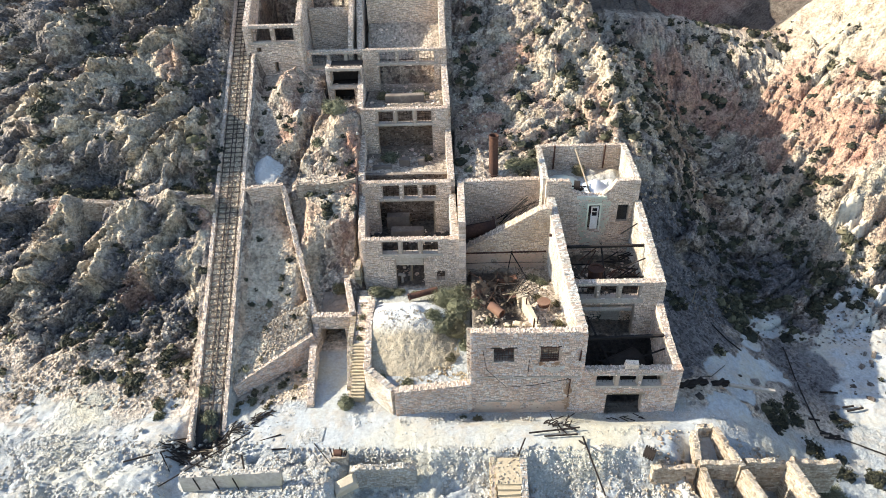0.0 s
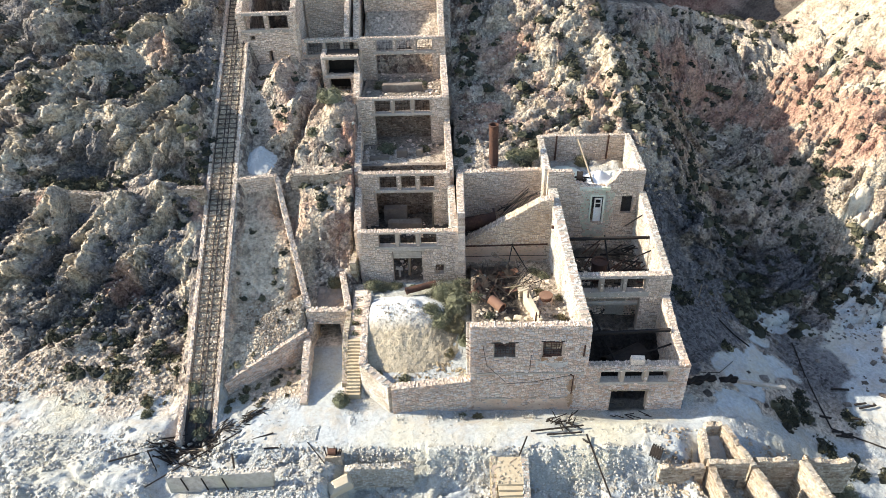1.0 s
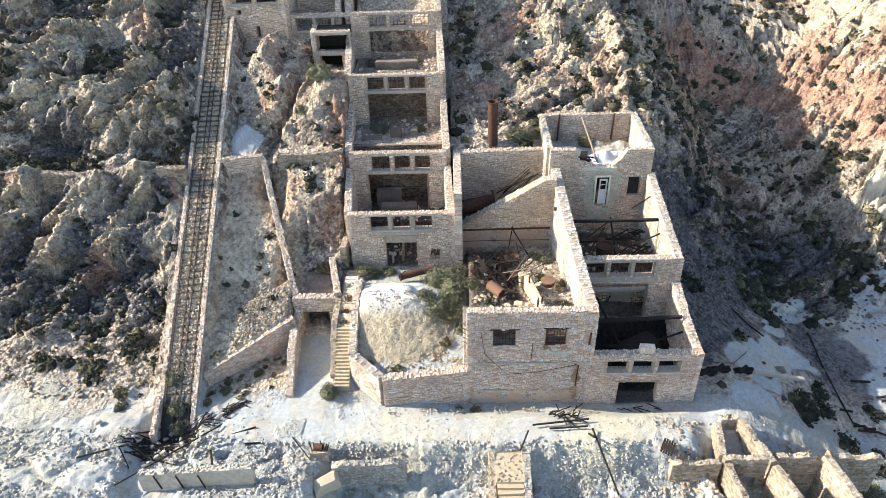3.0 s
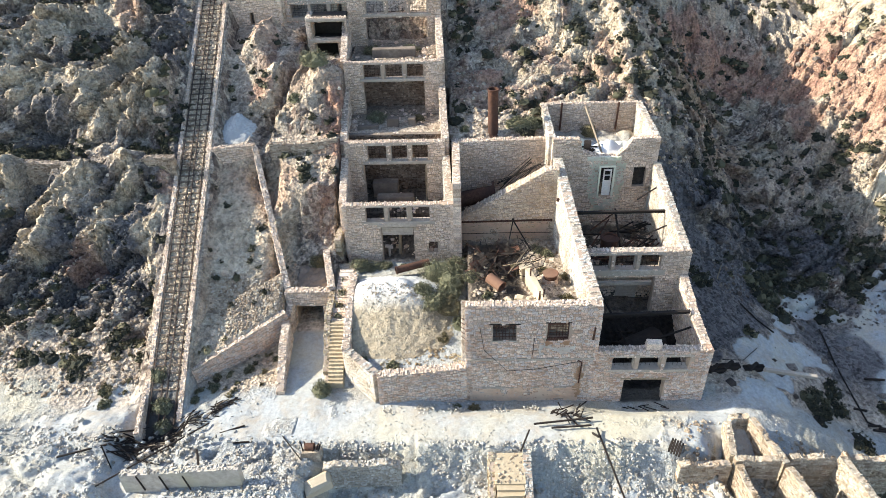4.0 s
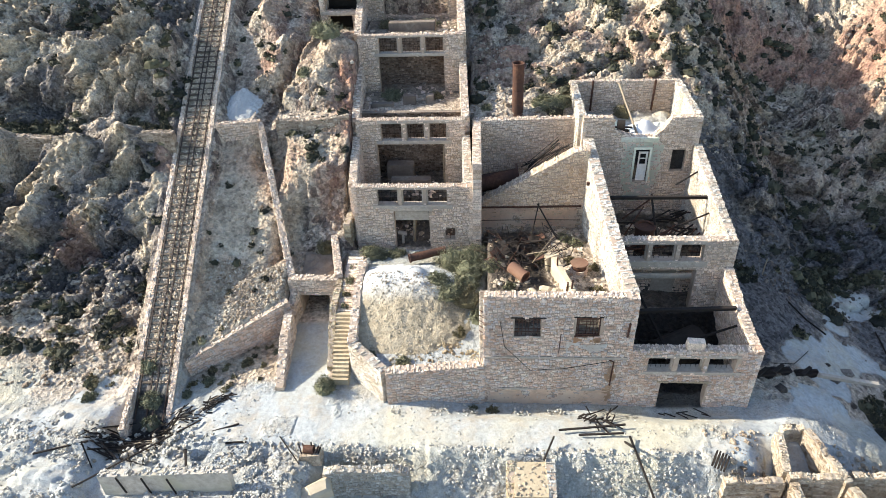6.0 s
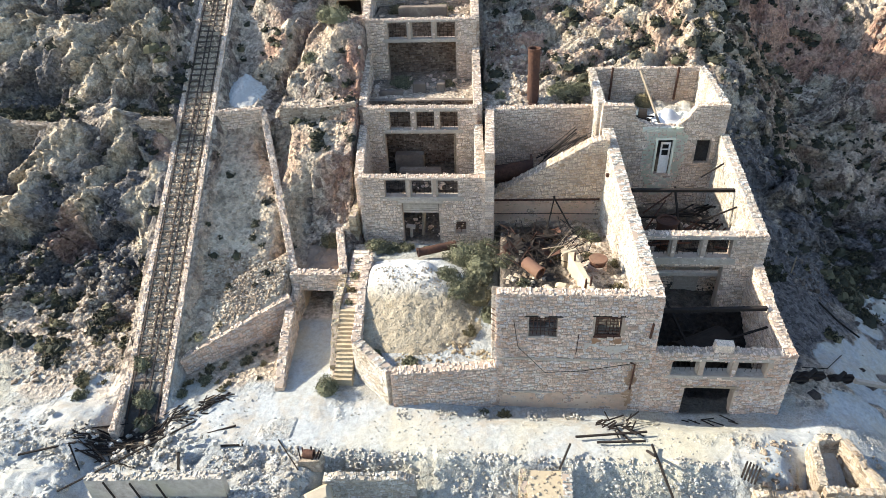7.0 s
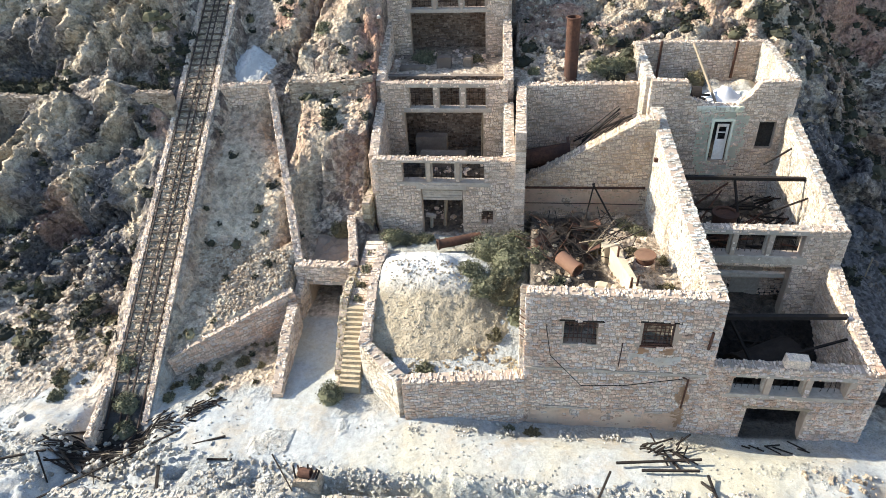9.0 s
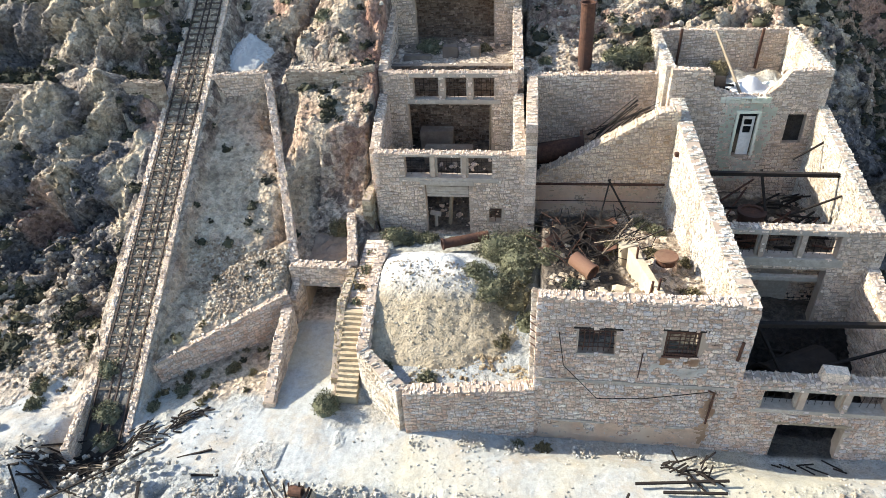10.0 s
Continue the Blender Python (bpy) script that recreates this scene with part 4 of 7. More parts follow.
# ---- small builders ----
def beam(parent, a, b, w, h, mat, name="beam", label="", j=0.0):
    """A squared beam with chamfered, slightly uneven edges from a to b."""
    bm = bmesh.new()
    a, b = Vector(a), Vector(b)
    d = b - a
    m = Matrix.Translation((a + b) / 2) @ d.to_track_quat("X", "Z").to_matrix().to_4x4() @ Matrix.Diagonal((d.length, w, h, 1))
    bmesh.ops.create_cube(bm, size=1, matrix=m)
    bmesh.ops.bevel(bm, geom=list(bm.edges), offset=min(w, h) * 0.08, segments=1, affect="EDGES")
    r = random.Random(int(abs(a.x * 91 + a.y * 37 + a.z * 13) * 10))
    for v in bm.verts:
        v.co += Vector((r.uniform(-j, j), r.uniform(-j, j), r.uniform(-j, j)))
    return link_mesh(name, bm, mat, parent, label)


def pipe(parent, pts, r, mat, name="pipe", n=10, label="", ends=True):
    """A round bar or pipe through the points."""
    pts = [Vector(p) for p in pts]
    h = Heap(3)
    for k, p in enumerate(pts):
        d = (pts[min(k + 1, len(pts) - 1)] - pts[max(k - 1, 0)]).normalized()
        u = d.cross(Vector((0.31, 0.17, 0.93) if abs(d.z) < 0.8 else (0.9, 0.4, 0.1))).normalized()
        w = d.cross(u)
        h.v.extend(tuple(p + (u * math.cos(6.2832 * i / n) + w * math.sin(6.2832 * i / n)) * r) for i in range(n))
    for k in range(len(pts) - 1):
        h.f.extend((k * n + i, k * n + (i + 1) % n, (k + 1) * n + (i + 1) % n, (k + 1) * n + i) for i in range(n))
    if ends:
        h.f.append(tuple(reversed(range(n))))
        h.f.append(tuple((len(pts) - 1) * n + i for i in range(n)))
    return h.link(name, mat, parent, label, smooth=False)


def hollow(parent, a, b, r, t, mat, name, n=20, label=""):
    """An open-ended tube of wall thickness t."""
    a, b = Vector(a), Vector(b)
    d = (b - a).normalized()
    s = d.orthogonal().normalized()
    u = d.cross(s)
    v, f = [], []
    for p, q in ((a, r), (b, r), (b, r - t), (a, r - t)):
        v += [tuple(p + (s * math.cos(6.2832 * i / n) + u * math.sin(6.2832 * i / n)) * q) for i in range(n)]
    for k in range(4):
        f += [(k * n + i, k * n + (i + 1) % n, (k + 1) % 4 * n + (i + 1) % n, (k + 1) % 4 * n + i) for i in range(n)]
    return link_data(name, mesh_of(name, v, f), mat, parent, label)


def grille(parent, x0, x1, y, z0, z1, nx, nz, mat=None, r=0.022, seed=1):
    """Bent iron bars in an opening in a wall along x."""
    rnd = random.Random(seed)
    for i in range(nx):
        x = x0 + (x1 - x0) * (i + 1) / (nx + 1)
        if rnd.random() < 0.9:
            pipe(parent, [(x, y, z0), (x + rnd.uniform(-0.06, 0.06), y + rnd.uniform(-0.05, 0.05), (z0 + z1) / 2), (x, y, z1)], r, mat or RUST, "bar", 5)
    for k in range(nz):
        z = z0 + (z1 - z0) * (k + 1) / (nz + 1)
        if rnd.random() < 0.85:
            pipe(parent, [(x0, y, z), ((x0 + x1) / 2, y + rnd.uniform(-0.05, 0.05), z + rnd.uniform(-0.06, 0.06)), (x1, y, z)], r, mat or RUST, "bar", 5)


def band(parent, xs, y0, y1, z0, z1, zt, zb, seed):
    """A concrete window band: beam above, sill beam below, posts between the openings, bars in them."""
    x0, x1 = xs[0][0], xs[-1][1]
    ym, w = (y0 + y1) / 2, (y1 - y0)
    beam(parent, (x0 - 0.25, ym, (z1 + zt) / 2), (x1 + 0.25, ym, (z1 + zt) / 2), w + 0.1, zt - z1, CONCRETE, "lintel", j=0.015)
    beam(parent, (x0 - 0.45, ym, (zb + z0) / 2), (x1 + 0.45, ym, (zb + z0) / 2), w + 0.14, z0 - zb, CONCRETE, "sill_beam", j=0.015)
    for (_, a), (b, _) in zip(xs, xs[1:]):
        beam(parent, ((a + b) / 2, ym, z0), ((a + b) / 2, ym, z1), b - a, w * 0.8, CONCRETE, "post", j=0.01)
    for i, (a, b) in enumerate(xs):
        grille(parent, a, b, ym + 0.1, z0, z1, 4, 2, mat=TIMBER, seed=seed + i, r=0.013)


def holes_of(xs, x0, z0, z1):
    return [(a - x0, b - x0, z0, z1) for a, b in xs]


# ---- front block ----
front = thing("front_block", "roofless two-storey rubble stone block filled with debris", "ruin")
fw = wall(front, (6.3, 1.4), (15.65, 1.4), -1.6, 8.4, thick=0.6, face="both", holes=[(1.9, 3.55, 5.3, 6.75), (5.7, 7.2, 5.4, 6.85)], mat=PINK, pieces=(0.0, 6.5, 3.3, 8.4), label="pinkish rubble front wall with two barred window openings")
wall(front, (6.35, 1.75), (6.35, 3.2), 2.0, 8.3, 5.4, tops=[(0, 8.3), (0.5, 8.0), (1.45, 5.0)], thick=0.55, face="both", mat=WHITEWASH, label="broken whitewashed end wall")
wall(front, (15.3, 1.7), (14.7, 18.5), -0.3, 8.4, tops=[(0, 8.4), (3, 8.6), (8, 9.3), (12.5, 10.1), (16.8, 10.9)], thick=0.75, mat=WHITEWASH, label="long whitewashed dividing wall with a crumbling crest")
for i, (a, b, z0, z1) in enumerate(((8.2, 9.85, 5.3, 6.75), (12.0, 13.5, 5.4, 6.85))):
    win = part("window_frame", bmesh.new(), WOOD, front, "iron-barred window opening")
    beam(front, (a - 0.25, 1.12, z1 + 0.04), (b + 0.3, 1.12, z1 + 0.04), 0.12, 0.09, TIMBER, "lintel")
    beam(front, (a - 0.05, 1.2, z0 - 0.06), (b + 0.05, 1.2, z0 - 0.06), 0.3, 0.12, CONCRETE if i == 0 else RUST, "sill")
    if i:
        for q in ((a + 0.05, z0, a + 0.05, z1), (b - 0.05, z0, b - 0.05, z1), (a, z0 + 0.04, b, z0 + 0.04), (a, z1 - 0.08, b, z1 - 0.08)):
            beam(win, (q[0], 1.16, q[1]), (q[2], 1.16, q[3]), 0.08, 0.08, RUST, "frame_bar")
    grille(win, a, b, 1.25, z0, z1, 6, 5, seed=40 + i, r=0.025)
# string courses left by floors, stains of plaster lower down
PLASTER = plain_material("ochre plaster remains", (0.80, 0.59, 0.43), vary=0.25, scale=3.2, tint=(0.78, 0.64, 0.50))
for za, zb in ((3.45, 3.62),):
    rc, x = random.Random(17), 6.4
    while x < 15.4:
        w = rc.uniform(0.5, 1.3)
        if rc.random() < 0.85:
            h = Heap(int(x * 100))
            h.box(x, 1.03 - rc.uniform(0.0, 0.03), za, min(x + w, 15.5) - 0.02, 1.2, zb, 0.02)
            h.link("course_block", CONCRETE, front)
        x += w
LIME = plain_material("pale lime wash remains", (0.80, 0.77, 0.71), vary=0.25, scale=6.0, tint=(0.66, 0.56, 0.46))
RUSTY = plain_material("rust-stained plaster", (0.60, 0.40, 0.26), vary=0.4, scale=3.0, tint=(0.46, 0.27, 0.16))


def coat(parent, x0, x1, z0, z1, y, keep, seed, mat, name, label):
    """A thin, flaking coat on a wall along x: ragged at its edges and gaps."""
    nx, nz = int((x1 - x0) / 0.13), int((z1 - z0) / 0.11)
    ax, az = np.meshgrid(np.linspace(x0, x1, nx + 1), np.linspace(z0, z1, nz + 1))
    n = fbm(ax * 1.1, az * 1.6, seed, 4) - 0.28 * np.maximum(0, 1 - np.minimum(np.minimum(ax - x0, x1 - ax), np.minimum(az - z0, z1 - az)) / 0.25)
    bm, r = bmesh.new(), random.Random(seed)
    vs = {}
    for j in range(nz):
        for i in range(nx):
            if n[j:j + 2, i:i + 2].mean() > keep:
                quad = []
                for a, b in ((j, i), (j, i + 1), (j + 1, i + 1), (j + 1, i)):
                    if (a, b) not in vs:
                        vs[a, b] = bm.verts.new((ax[a, b] + r.uniform(-0.05, 0.05), y + r.uniform(-0.008, 0.008), az[a, b] + r.uniform(-0.04, 0.04)))
                    quad.append(vs[a, b])
                bm.faces.new(quad)
    bmesh.ops.solidify(bm, geom=list(bm.faces), thickness=-0.03)
    return tagged(link_mesh(name, bm, mat, parent, label), kind="stuff")


coat(front, 6.5, 14.6, -1.0, 0.7, 1.035, 0.31, 201, PLASTER, "plaster", "patchy ochre plaster on the lower wall")
coat(front, 11.4, 14.3, 3.7, 5.0, 1.04, 0.5, 202, LIME, "lime_wash", "bluish lime wash under the window")
coat(front, 14.15, 14.85, -0.9, 3.4, 1.03, 0.4, 204, RUSTY, "rust_stain", "rust-stained plaster strip")
coat(front, 11.9, 13.6, 4.85, 5.3, 1.025, 0.33, 205, RUSTY, "rust_stain", "rust-stained plaster under the window")
rc, x = random.Random(18), 0.3
while x < 14.4:
    w = rc.uniform(0.4, 1.4)
    if rc.random() < 0.7:
        yy = 0.04 + 0.13 * x if x < 6.1 else 1.0
        if x > 6.4:
            h = Heap(int(x * 100) + 7)
            h.box(x, yy, 0.66, x + w - 0.02, 1.2, 0.77, 0.02)
            h.link("course_block", CONCRETE, front)
    x += w
pipe(front, [(14.55, 0.98, 1.2), (14.6, 0.96, 3.3), (14.3, 0.9, 3.5)], 0.05, RUST, "downpipe", label="rusted downpipe stub")
pipe(front, [(7.3, 0.95, 6.6), (7.6, 0.9, 4.6), (9.3, 0.85, 2.6), (11.5, 0.88, 2.75), (14.3, 0.9, 3.4)], 0.022, TIMBER, "cable", 5, label="sagging black cable")
pipe(front, [(15.2, 0.98, 5.4), (15.25, 0.95, 6.5)], 0.07, RUST, "bracket")
pipe(front, [(11.05, 0.98, 4.0), (11.1, 0.95, 5.6)], 0.03, RUST, "bracket")
for k in range(5):
    pipe(front, [(6.0, 1.5, 5.4 + k * 0.42), (6.45, 1.05, 5.4 + k * 0.42)], 0.03, RUST, "rung", 5)

# ---- yard retaining wall ----
yard = thing("retaining_wall", "low rubble retaining wall holding back a spoil heap", "retaining wall")
wall(yard, (-0.1, 0.45), (6.3, 1.3), -1.4, 2.8, thick=0.7, face="both", mat=PINK, label="pinkish rubble face")
wall(yard, (-2.6, 2.75), (-0.15, 0.45), -0.4, 3.15, 2.8, thick=0.65, mat=WHITEWASH, label="whitewashed slanting face")
wall(yard, (-2.9, 10.4), (-2.65, 2.8), 0.0, 4.9, tops=[(0, 4.6), (3.4, 4.5), (7.6, 3.2)], thick=0.55, mat=STONE)

# ---- outdoor stair ----
WORN = plain_material("worn yellow limestone", (0.50, 0.41, 0.28), vary=0.5, scale=4.0, tint=(0.40, 0.32, 0.21))
stair = thing("stone_stair", "worn yellow stone stair between two walls", "stair")
for k in range(17):
    y0, z0 = 1.75 + k * 0.215, 0.42 + k * 0.185
    h = Heap(100 + k)
    h.box(-4.18 + 0.02 * h.r.random(), y0, z0 - 0.35, -3.02, y0 + 0.30, z0 + 0.185, 0.02)
    h.link("step", WORN, stair)
for k in range(14):
    y0, z0 = 5.55 + k * 0.42, 3.57 + k * 0.05
    h = Heap(130 + k)
    h.box(-4.2, y0, z0 - 0.3, -3.05, y0 + 0.42, z0 + 0.03, 0.02)
    h.link("step", STONE, stair)
wall(stair, (-4.45, 8.7), (-4.35, 2.6), 0, 3.9, tops=[(0, 4.0), (3.1, 3.9), (6.1, 1.1)], thick=0.45, mat=YELLOW, label="yellow flank wall of the stair")
wall(stair, (-5.7, 13.6), (-4.55, 9.0), 2.5, 4.9, 4.3, thick=0.5, mat=STONE)

TANWALL = stone_material("dry tan rubble", [(0.0, (0.30, 0.23, 0.17)), (0.5, (0.47, 0.38, 0.28)), (1.0, (0.62, 0.54, 0.43))], amount=0.4)
TAN_SOIL = plain_material("trodden brown earth", (0.36, 0.28, 0.21), vary=0.4, scale=2.0)
# ---- passage under the little bridge, and gully walls ----
gate = thing("gully_gate", "small stone bridge over a dark passage in the gully", "bridge")
wall(gate, (-8.4, 9.0), (-4.6, 9.0), -0.2, 4.0, thick=0.7, mat=STONE, face="both", holes=[(0.75, 2.95, -0.2, 2.6)], label="rubble parapet over the passage mouth")
beam(gate, (-7.9, 8.85, 2.75), (-5.2, 8.85, 2.75), 0.5, 0.3, CONCRETE, "lintel")
wall(gate, (-7.9, 9.35), (-7.9, 13.0), 0, 2.9, thick=0.4, face="none", cap=False)
wall(gate, (-5.3, 9.35), (-5.3, 13.0), 0, 2.9, thick=0.4, face="none", cap=False)
roof = Heap(44)
for j in range(13):
    for i in range(13):
        roof.v.append((-8.4 + 3.9 * i / 12, 9.3 + 3.9 * j / 12, 3.05 + 0.25 * roof.r.random() + 0.12 * max(0, j - 7)))
roof.f = [(j * 13 + i, j * 13 + i + 1, (j + 1) * 13 + i + 1, (j + 1) * 13 + i) for j in range(12) for i in range(12)]
k = len(roof.v)
roof.v += [(x, y, 2.75) for x, y, z in roof.v]
roof.f += [tuple(q + k for q in f[::-1]) for f in roof.f]
roof.link("roof_slab", TAN_SOIL, gate, "earth-covered roof of the passage")
wall(gate, (-8.0, 9.0), (-8.15, 7.4), 0, 3.4, 2.4, thick=0.5, mat=STONE)
fence = thing("gully_wall", "narrow rubble wall running down beside the gully", "retaining wall")
wall(fence, (-12.3, 20.0), (-8.3, 9.3), 2.5, 12.0, tops=[(0, 11.9), (2.0, 10.2), (6.0, 7.3), (11.4, 4.1)], thick=0.45, mat=STONE)
slab = thing("terrace_wall", "rubble terrace wall beside the incline with a pale coping", "retaining wall")
wall(slab, (-16.1, 19.6), (-12.4, 20.2), 8, 12.0, thick=0.55, mat=STONE, face="both")
wall(slab, (-16.1, 19.9), (-16.4, 22.6), 9, 12.0, 13.2, thick=0.45, mat=STONE, face="both")
ledge = thing("terrace_edge_wall", "low dry-stone wall along the edge of a cliff terrace", "retaining wall")
wall(ledge, (-34.8, 17.3), (-27.0, 16.9), 9.5, 12.1, tops=[(0, 12.2), (3, 12.25), (7.8, 12.0)], thick=0.6, mat=TANWALL, face="right")
wall(ledge, (-21.9, 17.2), (-18.6, 17.3), 9.0, 12.3, tops=[(0, 12.2), (1.2, 12.4), (3.3, 12.35)], thick=0.6, mat=TANWALL, face="right")
wall(slab, (-10.9, 20.0), (-4.9, 20.5), 10.4, 12.15, tops=[(0, 12.2), (2.5, 12.0), (6.0, 12.3)], thick=0.45, mat=TANWALL, face="right")
diag = thing("sloping_wall", "low sloping rubble wall below a stony bank", "retaining wall")
wall(diag, (-14.6, 2.2), (-8.2, 7.2), -0.4, 1.75, 3.3, thick=0.55, mat=PINK, face="both")
free = thing("buttress_wall", "short free-standing rubble wall leaning down to the yard", "wall")
wall(free, (-8.05, 6.6), (-7.6, 0.9), -0.3, 2.7, tops=[(0, 2.7), (2.6, 2.2), (5.7, 0.7)], thick=0.55, mat=STONE)

# ---- right block: two rooms stepping up ----
right = thing("right_block", "roofless rubble stone workshop stepping up the slope", "ruin")
xs = [(16.8, 18.4), (18.7, 20.3), (20.6, 22.3)]
wall(right, (15.65, 1.35), (23.8, 1.35), -1.7, 4.2, thick=0.6, holes=[(2.2, 5.2, -1.7, 1.45), *holes_of(xs, 15.65, 2.45, 3.6)], mat=PINK, pieces=(0.0, 8.2, 0.0, 2.5), label="pinkish front wall with a broken doorway and a window band")
band(right, xs, 1.05, 1.65, 2.45, 3.6, 3.85, 2.2, 60)
beam(right, (17.6, 1.1, 1.55), (21.1, 1.1, 1.5), 0.2, 0.18, WOOD, "lintel")
h = Heap(61)
h.box(19.1, 1.15, 4.1, 20.2, 1.7, 4.75, 0.06)
h.link("chimney_stub", STONE, right)
wall(right, (23.5, 1.7), (23.5, 8.2), -0.8, 4.2, tops=[(0, 4.2), (3, 4.7), (6.5, 5.7)], thick=0.6, mat=STONE)
xs = [(16.1, 17.75), (18.0, 19.7), (19.95, 21.6)]
wall(right, (15.65, 8.5), (23.8, 8.5), -0.2, 7.85, thick=0.6, holes=[(0.3, 5.7, -0.2, 5.4), *holes_of(xs, 15.65, 6.15, 7.55)], mat=STONE)
band(right, xs, 8.2, 8.8, 6.15, 7.55, 7.85, 5.6, 64)
wall(right, (15.6, 10.6), (23.3, 10.6), 0, 4.6, thick=0.5, mat=STONE, face="right", cap=False)
h = Heap(63)
h.box(19.0, 10.25, 0.4, 20.7, 10.33, 3.9, 0.03)
h.link("blocked_doorway", CONCRETE, right, "blue-grey blocked doorway")
wall(right, (23.5, 8.85), (23.4, 18.6), -0.8, 7.85, tops=[(0, 7.85), (9.75, 10.3)], thick=0.6, mat=WHITEWASH)
beam(right, (15.7, 8.9, 4.35), (23.2, 8.9, 4.35), 0.3, 0.3, CONCRETE, "floor_beam")
for a, b, w in (((15.6, 4.4, 4.6), (23.1, 4.6, 4.8), 0.26), ((15.4, 13.2, 8.4), (23.3, 13.6, 8.2), 0.24)):
    beam(right, a, b, w * 0.5, w, TIMBER, "iron_beam", "rusted iron beam spanning the roofless room")
    beam(right, (a[0], a[1], a[2] + w / 2), (b[0], b[1], b[2] + w / 2), w, 0.04, TIMBER, "flange")
DEBRIS = [((17.0, 7.6, 4.6), (19.4, 2.4, 0.9), 0.14), ((20.0, 3.2, 3.2), (23.3, 4.0, 3.9), 0.12), ((19.5, 11.8, 5.0), (19.1, 14.2, 8.2), 0.13), ((20.6, 12.5, 6.2), (23.4, 12.6, 7.6), 0.1), ((21.4, 16.0, 8.0), (23.3, 16.6, 9.0), 0.1)]
for a, b, w in DEBRIS:
    t = tagged(beam(None, a, b, w, w, TIMBER, "fallen_timber"), "charred fallen roof timber leaning against a wall", "timber", "fallen timbers")

# ---- tower ----
tower = thing("square_tower", "roofless square stone tower with a collapsed front", "ruin")
wall(tower, (14.2, 18.9), (23.4, 18.9), 3.5, 12.6, thick=0.6, mat=STONE, holes=[(4.3, 5.6, 7.0, 9.9), (7.3, 8.4, 7.9, 9.8)], tops=[(0, 12.6), (2.3, 12.55), (2.6, 11.4), (4.2, 10.9), (5.6, 10.9), (6.4, 11.7), (6.9, 12.5), (9.2, 12.6)], label="front wall with a ragged breach, a doorway and a window")
wall(tower, (14.2, 19.2), (14.25, 26.2), 5, 12.6, 12.85, thick=0.5, mat=WHITEWASH)
wall(tower, (23.2, 19.2), (23.35, 26.2), 3, 12.6, 12.85, thick=0.5, mat=WHITEWASH)
wall(tower, (13.95, 26.4), (23.6, 26.4), 8, 12.85, thick=0.45, mat=STONE)
GREEN = plain_material("faded green plaster", (0.70, 0.68, 0.57), vary=0.25, scale=2.0, tint=(0.62, 0.63, 0.48))
WHITE = plain_material("white gypsum", (0.80, 0.79, 0.76), vary=0.25, scale=3.0)
for k, (x0, x1, z0, z1) in enumerate(((17.55, 18.5, 6.6, 10.6), (19.8, 20.75, 6.6, 10.6), (17.9, 20.3, 5.1, 6.95), (18.3, 20.0, 9.95, 10.7))):
    coat(tower, x0, x1, z0, z1, 18.56, 0.3, 211 + k, GREEN, "plaster", "faded green plaster round the doorway")
for x0, x1 in ((18.4, 18.62), (19.68, 19.9)):
    beam(tower, ((x0 + x1) / 2, 18.58, 7.0), ((x0 + x1) / 2, 18.58, 9.95), 0.2, 0.16, GREEN, "door_jamb")
beam(tower, (18.4, 18.58, 9.95), (19.9, 18.58, 9.95), 0.16, 0.2, GREEN, "door_head")
leaf = part("door_leaf", bmesh.new(), WHITE, tower, "peeling white door leaf standing ajar")
for x0, x1, z0, z1 in ((18.9, 19.02, 7.0, 9.6), (19.5, 19.64, 7.0, 9.6), (19.02, 19.5, 7.0, 8.5), (19.02, 19.5, 9.42, 9.6), (19.02, 19.5, 8.96, 9.04)):
    h = Heap(91)
    h.box(x0, 18.7, z0, x1, 18.77, z1)
    h.link("board", LIME, leaf)
h = Heap(92)
for k in range(4):
    for i in range(10):
        h.box(17.3 + i * 0.3, 18.5 - 0.03 * k, 10.55 + k * 0.1, 17.3 + i * 0.3 + 0.26, 18.62, 10.62 + k * 0.1, 0.02)
tagged(h.link("tile_field", GREEN, tower, "slipped pale green roof tiles"), kind="stuff")
for x, y in ((15.9, 26.0), (21.3, 26.0)):
    beam(tower, (x, y, 10.2), (x + 0.05, y, 13.0), 0.16, 0.16, RUST, "iron_post")
for k, (x, y, s, hgt) in enumerate(((19.6, 21.2, 2.1, 1.5), (16.6, 23.2, 1.9, 0.9), (21.4, 22.4, 1.4, 0.6))):
    h = Heap(95 + k)
    g = 14
    for j in range(g):
        for i in range(g):
            u, v = i / (g - 1) * 2 - 1, j / (g - 1) * 2 - 1
            rr = min(1, math.hypot(u, v))
            h.v.append((x + u * s, y + v * s, 9.7 + hgt * (1 - rr) ** 1.1 * h.r.uniform(0.7, 1.15) + 0.3 * (rr < 1)))
    h.f = [(j * g + i, j * g + i + 1, (j + 1) * g + i + 1, (j + 1) * g + i) for j in range(g - 1) for i in range(g - 1)]
    tagged(h.link("gypsum_mound", WHITE if k == 0 else GREEN, None, smooth=True), "heap of white gypsum and plaster inside the tower", "mound", "tower mounds")
h, g = Heap(99), 26
peak = 13.7
for j in range(g):
    for i in range(g):
        x, y = -14.4 + (i / (g - 1) * 2 - 1) * 2.0, 22.6 + (j / (g - 1) * 2 - 1) * 2.4
        h.v.append((x, y, max(peak - 0.66 * math.hypot((x + 14.5) * 1.1, y - 23.5) - 3.0 * max(0, math.hypot(x + 14.4, (y - 22.6) * 0.8) - 1.6) + h.r.uniform(-0.12, 0.12), height(x, y) - 0.2)))
h.f = [(j * g + i, j * g + i + 1, (j + 1) * g + i + 1, (j + 1) * g + i) for j in range(g - 1) for i in range(g - 1)]
